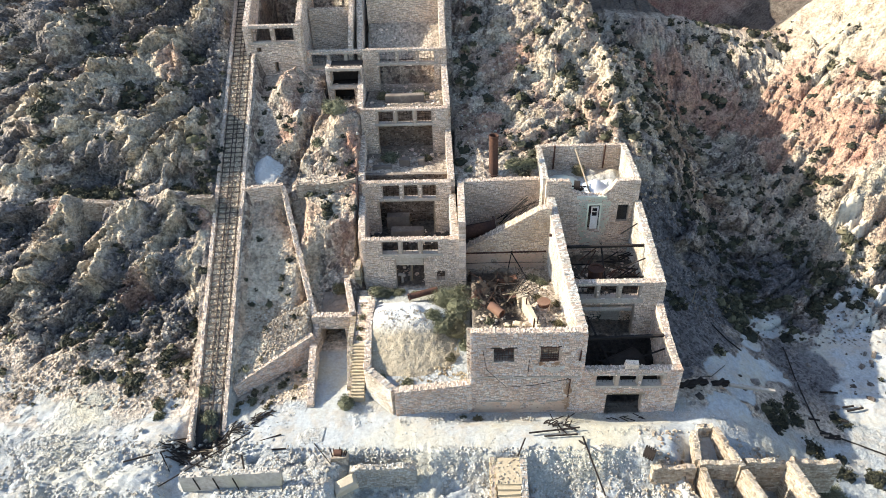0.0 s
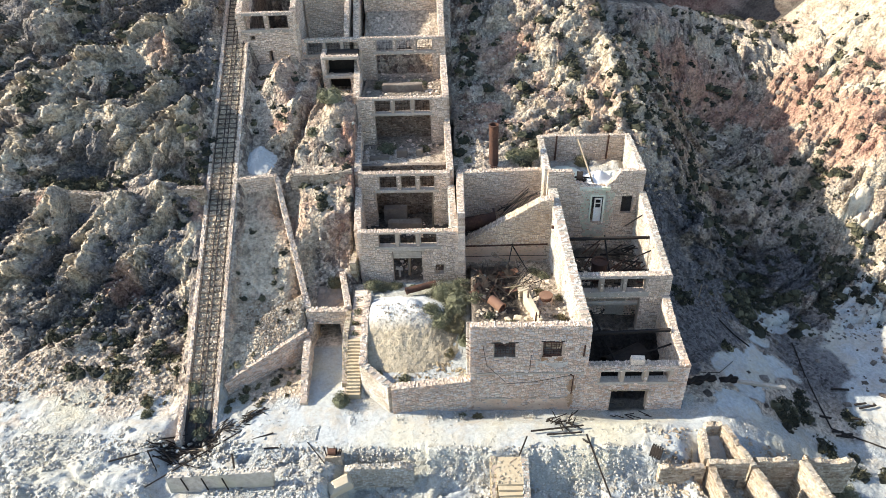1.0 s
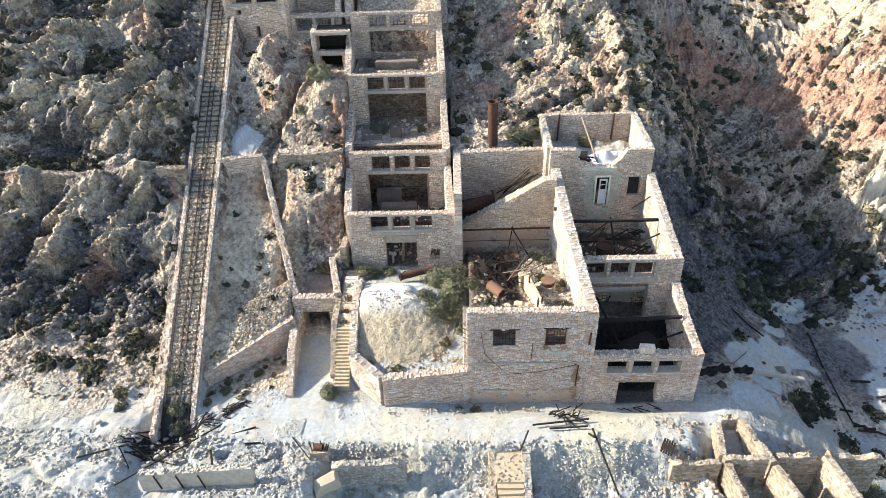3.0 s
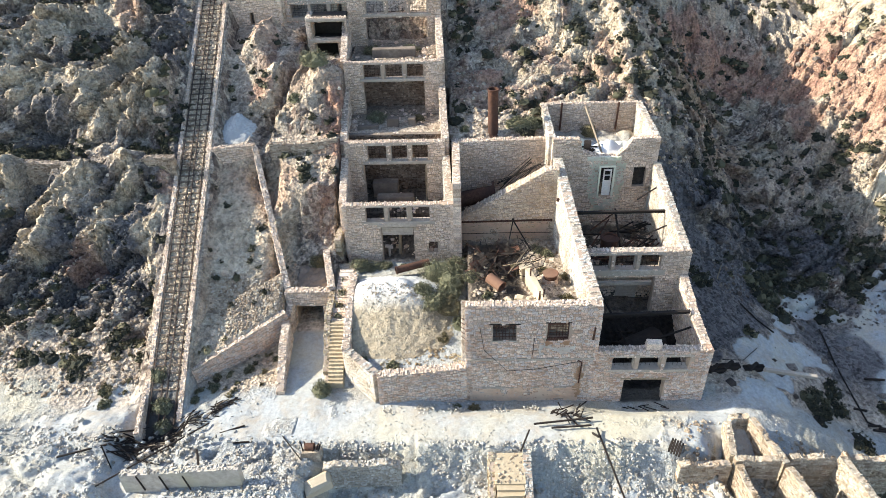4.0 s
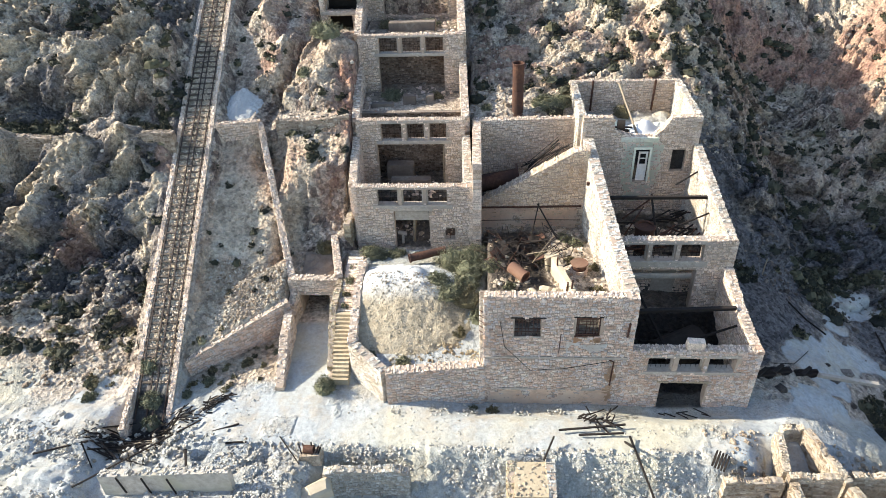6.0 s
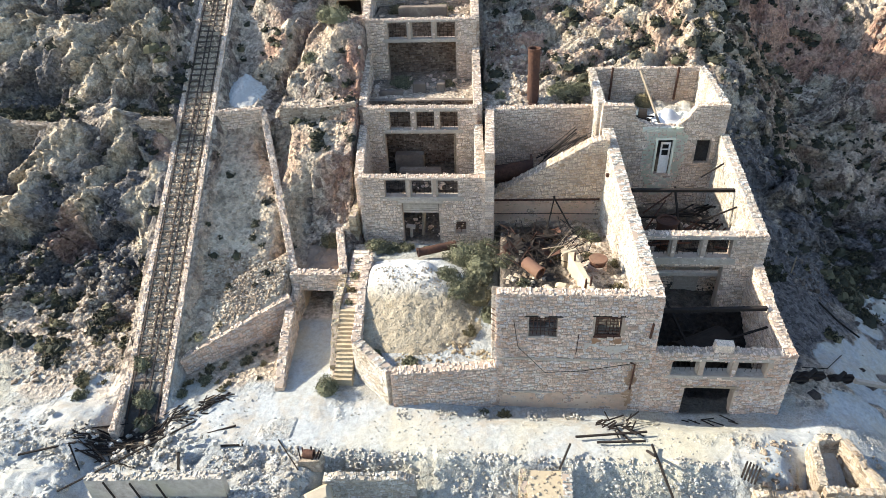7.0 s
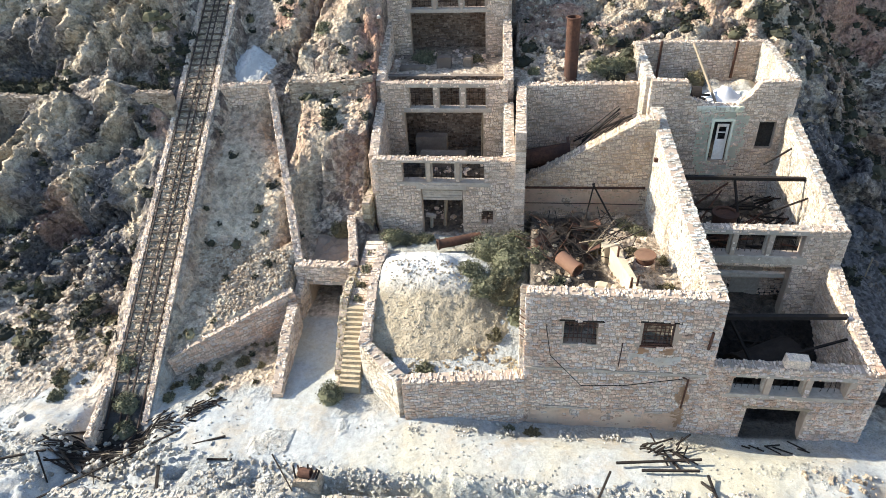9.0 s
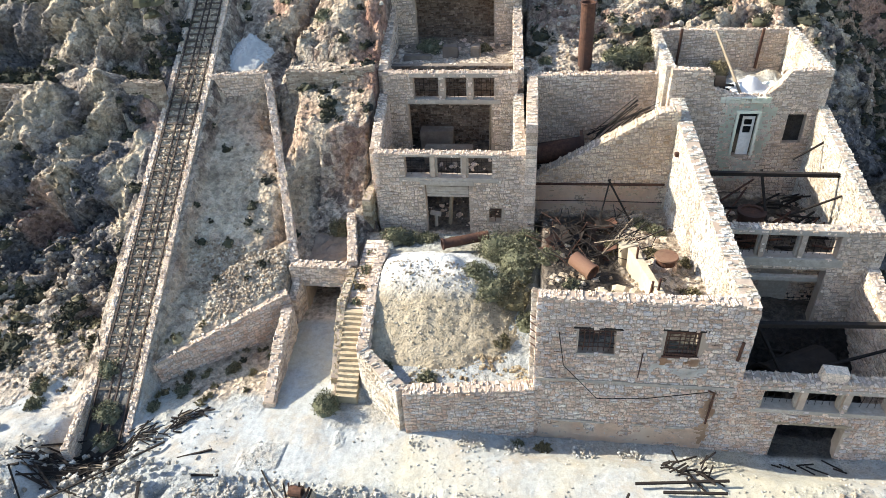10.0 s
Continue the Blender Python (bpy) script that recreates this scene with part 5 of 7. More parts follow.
tagged(h.link("chalk_mound", plain_material("chalky spoil", (0.52, 0.52, 0.50), vary=0.5, scale=5.0), None, smooth=True), "small white heap of chalky spoil on the terrace", "mound")
pole = tagged(pipe(None, [(18.9, 19.6, 10.4), (17.9, 24.6, 13.2)], 0.09, WOOD, "leaning_pole", 8), "bleached pole leaning out of the tower", "pole")
mach = thing("rusted_winch", "black rusted winch lying in the tower", "machine")
hollow(mach, (17.3, 20.6, 11.0), (17.9, 20.5, 11.0), 0.55, 0.1, TIMBER, "drum")
pipe(mach, [(16.9, 20.6, 10.95), (18.5, 20.5, 10.95)], 0.08, TIMBER, "axle")
beam(mach, (17.0, 20.2, 10.45), (18.3, 20.9, 10.5), 0.3, 0.25, TIMBER, "frame")

# ---- ramp wall and flue trench ----
rampw = thing("ramp_wall", "rubble wall with a sloping crest beside the flue trench", "wall")
wall(rampw, (5.75, 16.5), (14.5, 16.5), 2, 6.3, tops=[(0, 6.2), (7.7, 10.9), (8.75, 11.0)], thick=1.0, face="both", mat=OCHRE_STONE)
beam(rampw, (5.8, 15.9, 6.05), (14.2, 15.9, 6.15), 0.12, 0.14, RUST, "iron_rail", "rusted rail along the wall")
coat(rampw, 6.0, 13.9, 4.1, 5.95, 15.94, 0.3, 221, PLASTER, "plaster", "pinkish plaster below the rail")
pipe(rampw, [(5.9, 15.86, 4.85), (10.2, 15.86, 4.9), (14.2, 15.86, 4.88)], 0.03, RUST, "conduit", 6)
trench = thing("trench_wall", "tall rubble back wall of the flue trench", "wall")
wall(trench, (5.4, 21.7), (14.0, 21.7), 4, 11.3, 11.4, thick=0.7, face="both", mat=STONE)
flue = thing("fallen_flue", "large rusted flue pipe lying in the trench", "flue pipe")
hollow(flue, (5.9, 18.6, 6.8), (9.2, 18.9, 7.3), 0.72, 0.06, RUST, "pipe_body")
hollow(flue, (9.1, 18.9, 7.3), (9.3, 18.9, 7.33), 1.1, 0.5, RUST, "flange")
rr = random.Random(9)
for k in range(24):
    y = 17.4 + rr.random() * 2.6
    tagged(pipe(None, [(9.4 + 1.8 * rr.random(), y, 7.2 + rr.random() * 0.9), (12.2 + rr.random() * 1.9, y + rr.uniform(-0.6, 0.6), 9.6 + rr.random() * 0.9)], 0.02 + 0.035 * rr.random(), TIMBER, "iron_rod", 6), "dark iron rod lying across the trench", "rod", "trench rods")

# grime and soot, darkened further to carry the gallery's interior shade
DIRTY_SHADED = plain_material("grimy concrete darkened for shade", (0.26, 0.21, 0.165), vary=0.55, scale=3.0, tint=(0.13, 0.10, 0.08))
GRIMY_SHADED = stone_material("sooty rubble darkened for shade", [(0.0, (0.12, 0.085, 0.06)), (0.5, (0.24, 0.175, 0.13)), (1.0, (0.38, 0.30, 0.235))], amount=0.6)
# ---- stepped gallery ----
gal = thing("stepped_gallery", "roofless rubble stone gallery climbing the hillside in steps", "ruin")


def stage(y, x0, x1, z0, zt, band_x, band_z, door, extra=(), lint=None):
    holes = holes_of(band_x, x0, *band_z[:2]) + [(door[0] - x0, door[1] - x0, z0, door[2]), *extra]
    w = wall(gal, (x0, y), (x1, y), z0, zt, thick=0.6, mat=STONE, holes=holes)
    band(gal, band_x, y - 0.3, y + 0.3, band_z[0], band_z[1], zt - 0.02, band_z[0] - 0.3, int(y * 7))
    return w


stage(14.45, -3.95, 5.45, 2.4, 8.9, [(-2.0, -0.35), (-0.1, 1.6), (1.85, 3.45)], (7.3, 8.7), (-0.8, 2.0, 6.8), [(7.2, 8.0, 4.1, 5.15)])
beam(gal, (-1.1, 14.1, 6.95), (2.3, 14.1, 6.95), 0.15, 0.3, CONCRETE, "lintel")
h = Heap(70)
for k in range(5):
    h.box(-0.75, 14.3, 5.85 + k * 0.19, 1.95, 14.36, 6.02 + k * 0.19, 0.01)
h.link("shutter", CONCRETE, gal, "grey slatted shutter remains above the doorway")
grille(gal, 3.25, 4.05, 14.3, 4.1, 5.15, 1, 5, seed=71)
stage(20.75, -4.35, 4.75, 5.4, 11.8, [(-2.3, -0.55), (-0.15, 1.35), (1.75, 3.2)], (9.95, 11.5), (-2.75, 3.0, 9.6))
stage(28.5, -4.95, 4.5, 11, 16.6, [(-3.1, -1.35), (-1.1, 0.75), (1.0, 2.7)], (15.0, 16.4), (-3.2, 2.75, 14.7))
stage(36.4, -5.3, 4.3, 15, 20.7, [(-3.4, -1.5), (-1.2, 0.8), (1.1, 2.9)], (19.2, 20.45), (-3.5, 2.9, 18.8))
# inner walls: interior shade is part of their dark colour
wall(gal, (-4.6, 23.1), (4.6, 23.1), 5.5, 11.5, thick=0.5, face="right", mat=GRIMY_SHADED, core=DIRTY_SHADED, cap=False, label="sooty inner retaining wall darkened for shade")
wall(gal, (-5.0, 30.7), (4.4, 30.7), 11, 15.9, thick=0.5, face="right", mat=GRIMY_SHADED, core=DIRTY_SHADED, cap=False)
wall(gal, (-5.3, 44.0), (4.2, 44.0), 17, 24.5, thick=0.5, face="right", mat=STONE, holes=[(5.1, 5.9, 20.5, 21.4)])
sl = lambda y: -3.95 - 0.075 * (y - 14.4)
sr = lambda y: 5.15 - 0.05 * (y - 14.4)
for a, b, z, za, zb in ((14.75, 20.45, 2.6, 8.9, 10.4), (21.05, 28.2, 5, 11.8, 14.2), (28.8, 36.1, 10, 16.6, 18.8), (36.7, 50, 15, 20.7, 28.5)):
    wall(gal, (sl(a), a), (sl(b), b), z, za, zb, thick=0.6, mat=STONE)
    wall(gal, (sr(a), a), (sr(b), b), z, za, zb, thick=0.6, mat=WHITEWASH if a < 20 else STONE)
wall(gal, (5.8, 13.9), (5.75, 21.5), 2.6, 11.0, 11.4, thick=0.6, mat=STONE, label="outer side wall ending in a squared pier")
wall(gal, (-4.6, 13.6), (-4.3, 17.5), 2.6, 5.9, 6.4, thick=0.5, mat=YELLOW)
for k, (x0, y0, x1, y1, z, hh) in enumerate(((-1.6, 19.0, 1.8, 20.0, 5.8, 1.1), (-2.2, 21.2, 0.2, 22.2, 5.8, 1.5), (-3.6, 24.2, -1.6, 24.8, 11.4, 0.35), (-0.8, 24.8, 0.3, 25.6, 11.4, 0.8), (1.2, 25.0, 1.9, 26.0, 11.4, 0.7), (-2.6, 32.0, 1.8, 33.0, 15.9, 0.8))):
    b = bmesh.new()
    bmesh.ops.create_cube(b, size=1, matrix=Matrix.Translation(((x0 + x1) / 2, (y0 + y1) / 2, z + hh / 2 - 0.1)) @ Matrix.Diagonal((x1 - x0, y1 - y0, hh + 0.2, 1)))
    bmesh.ops.bevel(b, geom=list(b.edges), offset=0.06, segments=2, affect="EDGES")
    tagged(link_mesh("machine_base", b, DIRTY_SHADED), "broken concrete machine base inside the gallery", "machine base", "machine bases")
beam(gal, (0.55, 15.3, 3.0), (0.7, 15.6, 5.4), 0.2, 0.2, WOOD, "prop")
beam(gal, (2.9, 20.2, 5.8), (2.95, 20.3, 9.5), 0.07, 0.07, WOOD, "prop")
torso = Heap(75)
torso.tube((-0.35, 15.0, 3.0), (-0.32, 15.0, 4.1), 0.13, 0.11, 8)
torso.bar((-0.7, 15.0, 4.25), (0.0, 15.0, 4.1), 0.3, 0.2)
tagged(torso.link("broken_bracket", CONCRETE), "pale broken concrete bracket standing inside the doorway", "bracket")

# ---- upper house beside the gallery ----
upper = thing("upper_house", "roofless upper house with a window gallery above the gully", "ruin")
xs = [(-17.4, -15.3), (-14.9, -12.7)]
wall(upper, (-18.3, 35.6), (-12.0, 35.6), 17, 23.9, thick=0.6, mat=STONE, holes=holes_of(xs, -18.3, 22.1, 23.6) + [(1.2, 1.7, 21.0, 21.5), (3.0, 3.4, 18.6, 19.8)], face="both")
band(upper, xs, 35.3, 35.9, 22.1, 23.6, 23.9, 21.85, 81)
wall(upper, (-18.1, 35.9), (-18.9, 47), 17, 23.9, 29, thick=0.6, mat=STONE)
wall(upper, (-12.1, 35.9), (-12.8, 47), 17, 24.2, 29, thick=0.6, mat=STONE)
xs = [(-11.2, -9.4), (-9.1, -7.4), (-7.1, -5.4)]
wall(upper, (-11.7, 36.4), (-5.3, 36.4), 17, 20.7, thick=0.5, mat=PINK, holes=holes_of(xs, -11.7, 19.0, 20.3))
band(upper, xs, 36.15, 36.65, 19.0, 20.3, 20.7, 18.7, 86)
wall(upper, (-11.9, 41.5), (-6.6, 41.5), 18, 24.2, thick=0.5, mat=STONE, face="right")
wall(upper, (-6.7, 36.7), (-7.0, 47), 17, 21, 29, thick=0.5, mat=STONE)
wall(upper, (-9.2, 33.6), (-5.1, 33.6), 13.8, 19.6, thick=0.5, mat=STONE, holes=[(0.5, 3.9, 17.6, 19.2), (0.7, 3.0, 15.7, 17.1)])
for z in (17.35, 19.4):
    beam(upper, (-9.1, 33.5, z), (-5.2, 33.5, z), 0.6, 0.3, CONCRETE, "lintel")
wall(upper, (-9.0, 33.9), (-9.2, 36.2), 13.8, 19.6, thick=0.5, mat=STONE)
# darkness of a deep room, put into the colour of slabs and back wall
ROOM_SHADE = plain_material("near-black room shade", (0.05, 0.04, 0.033), vary=0.5, scale=3.0)
beam(upper, (-8.9, 35.0, 19.45), (-5.3, 35.0, 19.45), 2.3, 0.2, ROOM_SHADE, "floor_slab")
beam(upper, (-8.9, 35.0, 17.3), (-5.3, 35.0, 17.3), 2.3, 0.2, ROOM_SHADE, "floor_slab")
wall(upper, (-8.9, 36.0), (-5.4, 36.0), 14.5, 19.3, thick=0.2, face="none", core=ROOM_SHADE, cap=False)

SLEEPER = plain_material("weathered sleeper wood", (0.15, 0.115, 0.085), vary=0.6, scale=5.0)
RAIL_IRON = plain_material("dark rail iron", (0.08, 0.054, 0.042), rough=0.8, vary=0.5, scale=5.0)
# ---- incline railway ----
line = thing("incline_railway", "abandoned steep incline track with rusty rails on sleepers", "railway")
for s, mat in ((-1.3, STONE), (1.3, STONE)):
    wall(line, (rail_x(-1.5) + s, -1.5), (rail_x(52) + s, 52), -1.2, rail_z(-1.5) + 0.16, rail_z(52) + 0.1, thick=0.34, face="none", mat=mat, name="kerb_wall", core=mat)
sleeper = None
for k in range(98):
    y = 0.6 + k * 0.53
    if sleeper is None:
        b = bmesh.new()
        bmesh.ops.create_cube(b, size=1, matrix=Matrix.Diagonal((2.15, 0.15, 0.09, 1)))
        bmesh.ops.bevel(b, geom=list(b.edges), offset=0.02, segments=1, affect="EDGES")
        sleeper = link_mesh("sleeper", b, SLEEPER, line)
        one = sleeper
    else:
        one = new("sleeper", sleeper.data)
        one.parent = line
    one.matrix_world = pose(rail_x(y) + 0.03 * math.sin(k * 3.1), y, rail_z(y) + 0.06, 29.5, 0, 4.7 + 2.0 * math.sin(k * 1.7))
for s in (-0.95, -0.2, 0.2, 0.95):
    h = Heap(7)
    h.bar((rail_x(-1.7) + s, -1.7, rail_z(-1.7) + 0.14), (rail_x(52) + s, 52, rail_z(52) + 0.14), 0.07, 0.09)
    h.link("rail", RAIL_IRON, line)
r9 = np.random.RandomState(351)
h = Heap(351)
for _ in range(5200):
    y = r9.uniform(0.5, 51)
    s9 = 0.05 + 0.13 * r9.random_sample() ** 2
    h.rock((rail_x(y) + r9.uniform(-1.1, 1.1), y, rail_z(y) + 0.05 + 0.04 * r9.random_sample()), s9)
tagged(h.link("track_ballast", OCHRE_STONE), "pale broken stone between the sleepers of the incline", "ballast", kind="stuff")
pit = thing("pit_wall", "short pit walls at the foot of the incline", "wall")
wall(pit, (rail_x(0) - 1.5, 0.5), (rail_x(-3) - 1.2, -3.0), -1.5, 1.3, 0.7, thick=0.3, mat=STONE)

# ---- chimney ----
chim = thing("iron_chimney", "rusted riveted iron chimney standing on the terrace", "chimney")
for k in range(4):
    z = 11.0 + k * 1.13
    hollow(chim, (9.25 - 0.012 * k, 23.3, z), (9.24 - 0.012 * k, 23.3, z + 1.12), 0.47 + 0.008 * (k % 2), 0.04, RUST, "flue_ring", 22)
hollow(chim, (9.25, 23.3, 10.95), (9.25, 23.3, 11.2), 0.62, 0.2, RUST, "base_flange")
hollow(chim, (9.2, 23.3, 15.46), (9.2, 23.3, 15.54), 0.54, 0.1, RUST, "rim")

# ---- spoil heap behind the low wall ----
GRAVEL = material("pale sulphur spoil", 0.95)


def gravel_material(m):
    n, l = links(m)
    big = tex(m, "Noise", 0.35, Detail=4.0)
    med = tex(m, "Noise", 1.6, Detail=6.0, Roughness=0.7)
    fine = tex(m, "Noise", 9.0, Detail=5.0, Roughness=0.75)
    pebbles = tex(m, "Voronoi", 7.0)
    c = ramp(m, med.outputs[0], [(0.3, (0.27, 0.222, 0.148)), (0.58, (0.42, 0.352, 0.25))])
    sep = n.new("ShaderNodeSeparateXYZ")
    l.new(n["spot"].outputs["Position"], sep.inputs[0])
    add = n.new("ShaderNodeMath")
    add.operation = "MULTIPLY_ADD"
    l.new(big.outputs[0], add.inputs[0])
    add.inputs[1].default_value = 2.2
    l.new(sep.outputs[1], add.inputs[2])
    far = n.new("ShaderNodeMapRange")
    far.inputs[1].default_value, far.inputs[2].default_value = 7.0, 9.0
    l.new(add.outputs[0], far.inputs[0])
    c = mix(m, "MIX", far.outputs[0], c, (0.64, 0.63, 0.59))
    c = mix(m, "MULTIPLY", 0.8, c, ramp(m, pebbles.outputs["Color"], [(0.1, 0.68), (0.6, 1.0)]))
    return finish(m, c, mix(m, "ADD", 0.5, fine.outputs[0], pebbles.outputs["Distance"]), 0.8, 0.1)


here(GRAVEL)
gravel_material(GRAVEL)
hx, hy = np.meshgrid(np.arange(-2.45, 6.2, 0.12), np.arange(0.95, 12.6, 0.12))
dist = np.hypot((hx - 0.7) / np.where(hx < 0.7, 1.9, 1.3), hy - 8.0)
hz = 4.9 - 0.62 * np.clip(dist - 1.2, 0, 9) + (fbm(hx * 0.9, hy * 0.9, 91, 3) - 0.5) * 0.3 + (fbm(hx * 4, hy * 4, 95, 4) - 0.5) * 0.16
hz = hz - 0.35 * np.exp(-((hx - 2.2) / 0.5) ** 2 - ((hy - 8.6) / 1.2) ** 2)
hz = np.maximum(hz, 1.6)
hz = np.where(hy < np.interp(hx, [-2.7, -0.15, 6.3], [2.85, 0.5, 1.35]), -0.6, hz)
k = hx.shape[1]
me = mesh_of("spoil_heap", np.stack([hx, hy, hz], -1).reshape(-1, 3), [(j * k + i, j * k + i + 1, (j + 1) * k + i + 1, (j + 1) * k + i) for j in range(hx.shape[0] - 1) for i in range(k - 1)])
heap = tagged(link_data("spoil_heap", me, GRAVEL, None, smooth=True), "pale conical heap of sulphur spoil behind a low wall", "spoil heap", kind="stuff")

# ---- loose stones ----
PEBBLE = stone_material("spoil pebbles", [(0.0, (0.28, 0.235, 0.165)), (0.5, (0.42, 0.36, 0.265)), (1.0, (0.54, 0.475, 0.375))], amount=0.2)
h = Heap(299)
for k in range(2600):
    x, y = h.r.uniform(-2.2, 5.9), h.r.uniform(1.6, 8.5)
    z = float(hz[int((y - 0.95) / 0.12), int((x + 2.45) / 0.12)])
    if z > 1.7:
        s = 0.04 + 0.13 * h.r.random() ** 2.5
        h.rock((x, y, z + s * 0.1), s)
tagged(h.link("heap_pebbles", PEBBLE), "small stones lying on the spoil heap", "rubble", kind="stuff")

CHALK = stone_material("chalky rubble", [(0.0, (0.42, 0.38, 0.31)), (0.4, (0.54, 0.505, 0.435)), (1.0, (0.66, 0.64, 0.58))], amount=0.25)
TAN = stone_material("tan scree", [(0.0, (0.26, 0.19, 0.13)), (0.4, (0.45, 0.36, 0.26)), (0.75, (0.56, 0.48, 0.37)), (1.0, (0.66, 0.60, 0.50))], amount=0.35)
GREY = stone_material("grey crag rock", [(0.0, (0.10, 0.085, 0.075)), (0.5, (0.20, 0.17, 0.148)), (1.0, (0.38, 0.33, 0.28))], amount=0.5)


def scatter(name, label, mat, seed, n, x0, x1, y0, y1, s0, s1, clump=0.3, keep=None, power=2.2):
    """Stones lying on the ground, denser in some spots, as one heap of stuff."""
    r = np.random.RandomState(seed)
    xs, ys = r.uniform(x0, x1, n * 3), r.uniform(y0, y1, n * 3)
    dens = fbm(xs * clump, ys * clump, seed, 3)
    ok = dens + r.uniform(-0.12, 0.12, n * 3) > 0.5
    if keep is not None:
        ok &= keep(xs, ys)
    xs, ys = xs[ok][:n], ys[ok][:n]
    zs = heights(xs, ys)
    size = s0 + (s1 - s0) * r.uniform(0, 1, len(xs)) ** power
    h = Heap(seed)
    for x, y, z, s in zip(xs, ys, zs, size):
        h.rock((x, y, z + s * 0.12), s)
    ob = h.link(name, mat)
    return tagged(ob, label, "rubble", kind="stuff")


kx = np.linspace(0, 16, 65)
kz = heights(kx, -0.75 + 0.06 * kx)
height_kerb = lambda x: float(np.interp(x, kx, kz))
outside = lambda x, y: ~((x > -3.2) & (x < 24) & (y > 0)) & (np.abs(x - rail_x(y)) > 1.9)
scatter("yard_rubble", "white chalky rubble strewn over the yard", CHALK, 301, 9500, -36, 36, -8.8, -2.4, 0.04, 0.32, 0.45, lambda x, y: outside(x, y) & ((y < -3.4) | (x < -10)), 3.4)
scatter("yard_stones", "small pale stones scattered on the yard", CHALK, 302, 1500, -34, 30, -3.4, 0.8, 0.02, 0.15, 0.5, outside, 3.0)
scatter("bank_scree", "tan scree on the bank above the sloping wall", TAN, 303, 2200, -14.5, -8.6, 3.0, 9.8, 0.05, 0.26, 0.2, lambda x, y: (y - 2.6) > (x + 14.6) * 0.78)
scatter("slope_scree", "tan scree at the foot of the cliff", TAN, 304, 2600, -38, -18, 0.5, 10, 0.06, 0.42, 0.3, outside)
scatter("cliff_stones", "broken rock on the cliff ledges", TAN, 305, 900, -39, -18, 9, 46, 0.08, 0.42, 0.3, outside)
scatter("cliff_grit", "small broken rock over the cliff", TAN, 321, 3200, -39, -17.8, 7, 40, 0.06, 0.32, 0.4, outside)
scatter("hill_grit", "small broken rock over the slope behind the tower", TAN, 322, 4200, 5.5, 31, 22.5, 46, 0.06, 0.32, 0.4, lambda x, y: ~((x > 13.8) & (x < 24) & (y < 27)))
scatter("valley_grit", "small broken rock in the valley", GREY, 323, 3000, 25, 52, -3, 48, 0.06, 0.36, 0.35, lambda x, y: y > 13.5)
scatter("gully_stones", "broken rock in the gully", TAN, 306, 260, -11, -4.9, 9.5, 33, 0.06, 0.4, 0.3)
scatter("strip_stones", "small stones on the slope beside the incline", TAN, 307, 380, -17.5, -9, 6, 33, 0.06, 0.3, 0.5, outside)
scatter("terrace_stones", "stones and boulders on the slope behind the tower", TAN, 308, 900, 5.5, 30, 22.5, 50, 0.1, 0.6, 0.3, lambda x, y: ~((x > 13.8) & (x < 24) & (y < 27)))
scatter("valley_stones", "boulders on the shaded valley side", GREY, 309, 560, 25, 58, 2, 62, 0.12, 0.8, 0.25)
scatter("room_rubble", "fallen masonry on the floors of the roofless rooms", STONE, 310, 320, 15.7, 23, 10.8, 18.4, 0.1, 0.45, 0.4)
scatter("gallery_rubble", "fallen masonry on the gallery floors", STONE, 311, 420, -4.3, 4.6, 15, 43, 0.1, 0.5, 0.4)
scatter("block_rubble", "fallen masonry inside the front block", TAN, 312, 420, 6.9, 14.8, 2, 15.8, 0.08, 0.45, 0.5)
h = Heap(340)
for k in range(900):
    x = h.r.uniform(0.2, 15.5)
    y = -0.55 + 0.05 * x + h.r.gauss(0, 0.3)
    s = 0.04 + 0.16 * h.r.random() ** 2.5
    if value_noise(np.array([x * 0.9]), np.array([2.0]), 5)[0] < 0.35:
        continue
    h.rock((x, y, height_kerb(x) + h.r.uniform(0, 0.25) * max(0, 1 - abs(y + 0.75 - 0.06 * x) * 2)), s)
tagged(h.link("wall_foot_rubble", CHALK), "ridge of fallen stones along the foot of the wall", "rubble", kind="stuff")
scatter("terrace_rubble", "yellowish stones along the retaining wall", YELLOW, 313, 330, 0, 6.1, 1.3, 3.6, 0.06, 0.3, 0.5)
scatter("trench_rubble", "fallen stones in the flue trench", STONE, 314, 160, 6, 14, 17.2, 21.2, 0.1, 0.4, 0.5)

# ---- scrub ----
LEAF = material("dry scrub foliage", 0.85)
n, l = links(LEAF)
here(LEAF)
l.new(ramp(LEAF, n["spot"].outputs["Random Per Island"], [(0.0, (0.014, 0.015, 0.011)), (0.5, (0.036, 0.037, 0.024)), (0.85, (0.085, 0.08, 0.045)), (1.0, (0.17, 0.145, 0.085))]), n["Principled BSDF"].inputs["Base Color"])
DRY = material("dry brown scrub", 0.9)
n, l = links(DRY)
here(DRY)
l.new(ramp(DRY, n["spot"].outputs["Random Per Island"], [(0.0, (0.05, 0.04, 0.025)), (0.5, (0.13, 0.11, 0.06)), (1.0, (0.27, 0.23, 0.13))]), n["Principled BSDF"].inputs["Base Color"])
OLIVE = material("olive grey scrub", 0.85)
n, l = links(OLIVE)
here(OLIVE)
l.new(ramp(OLIVE, n["spot"].outputs["Random Per Island"], [(0.0, (0.05, 0.05, 0.032)), (0.5, (0.125, 0.125, 0.075)), (0.85, (0.21, 0.205, 0.125)), (1.0, (0.31, 0.28, 0.18))]), n["Principled BSDF"].inputs["Base Color"])


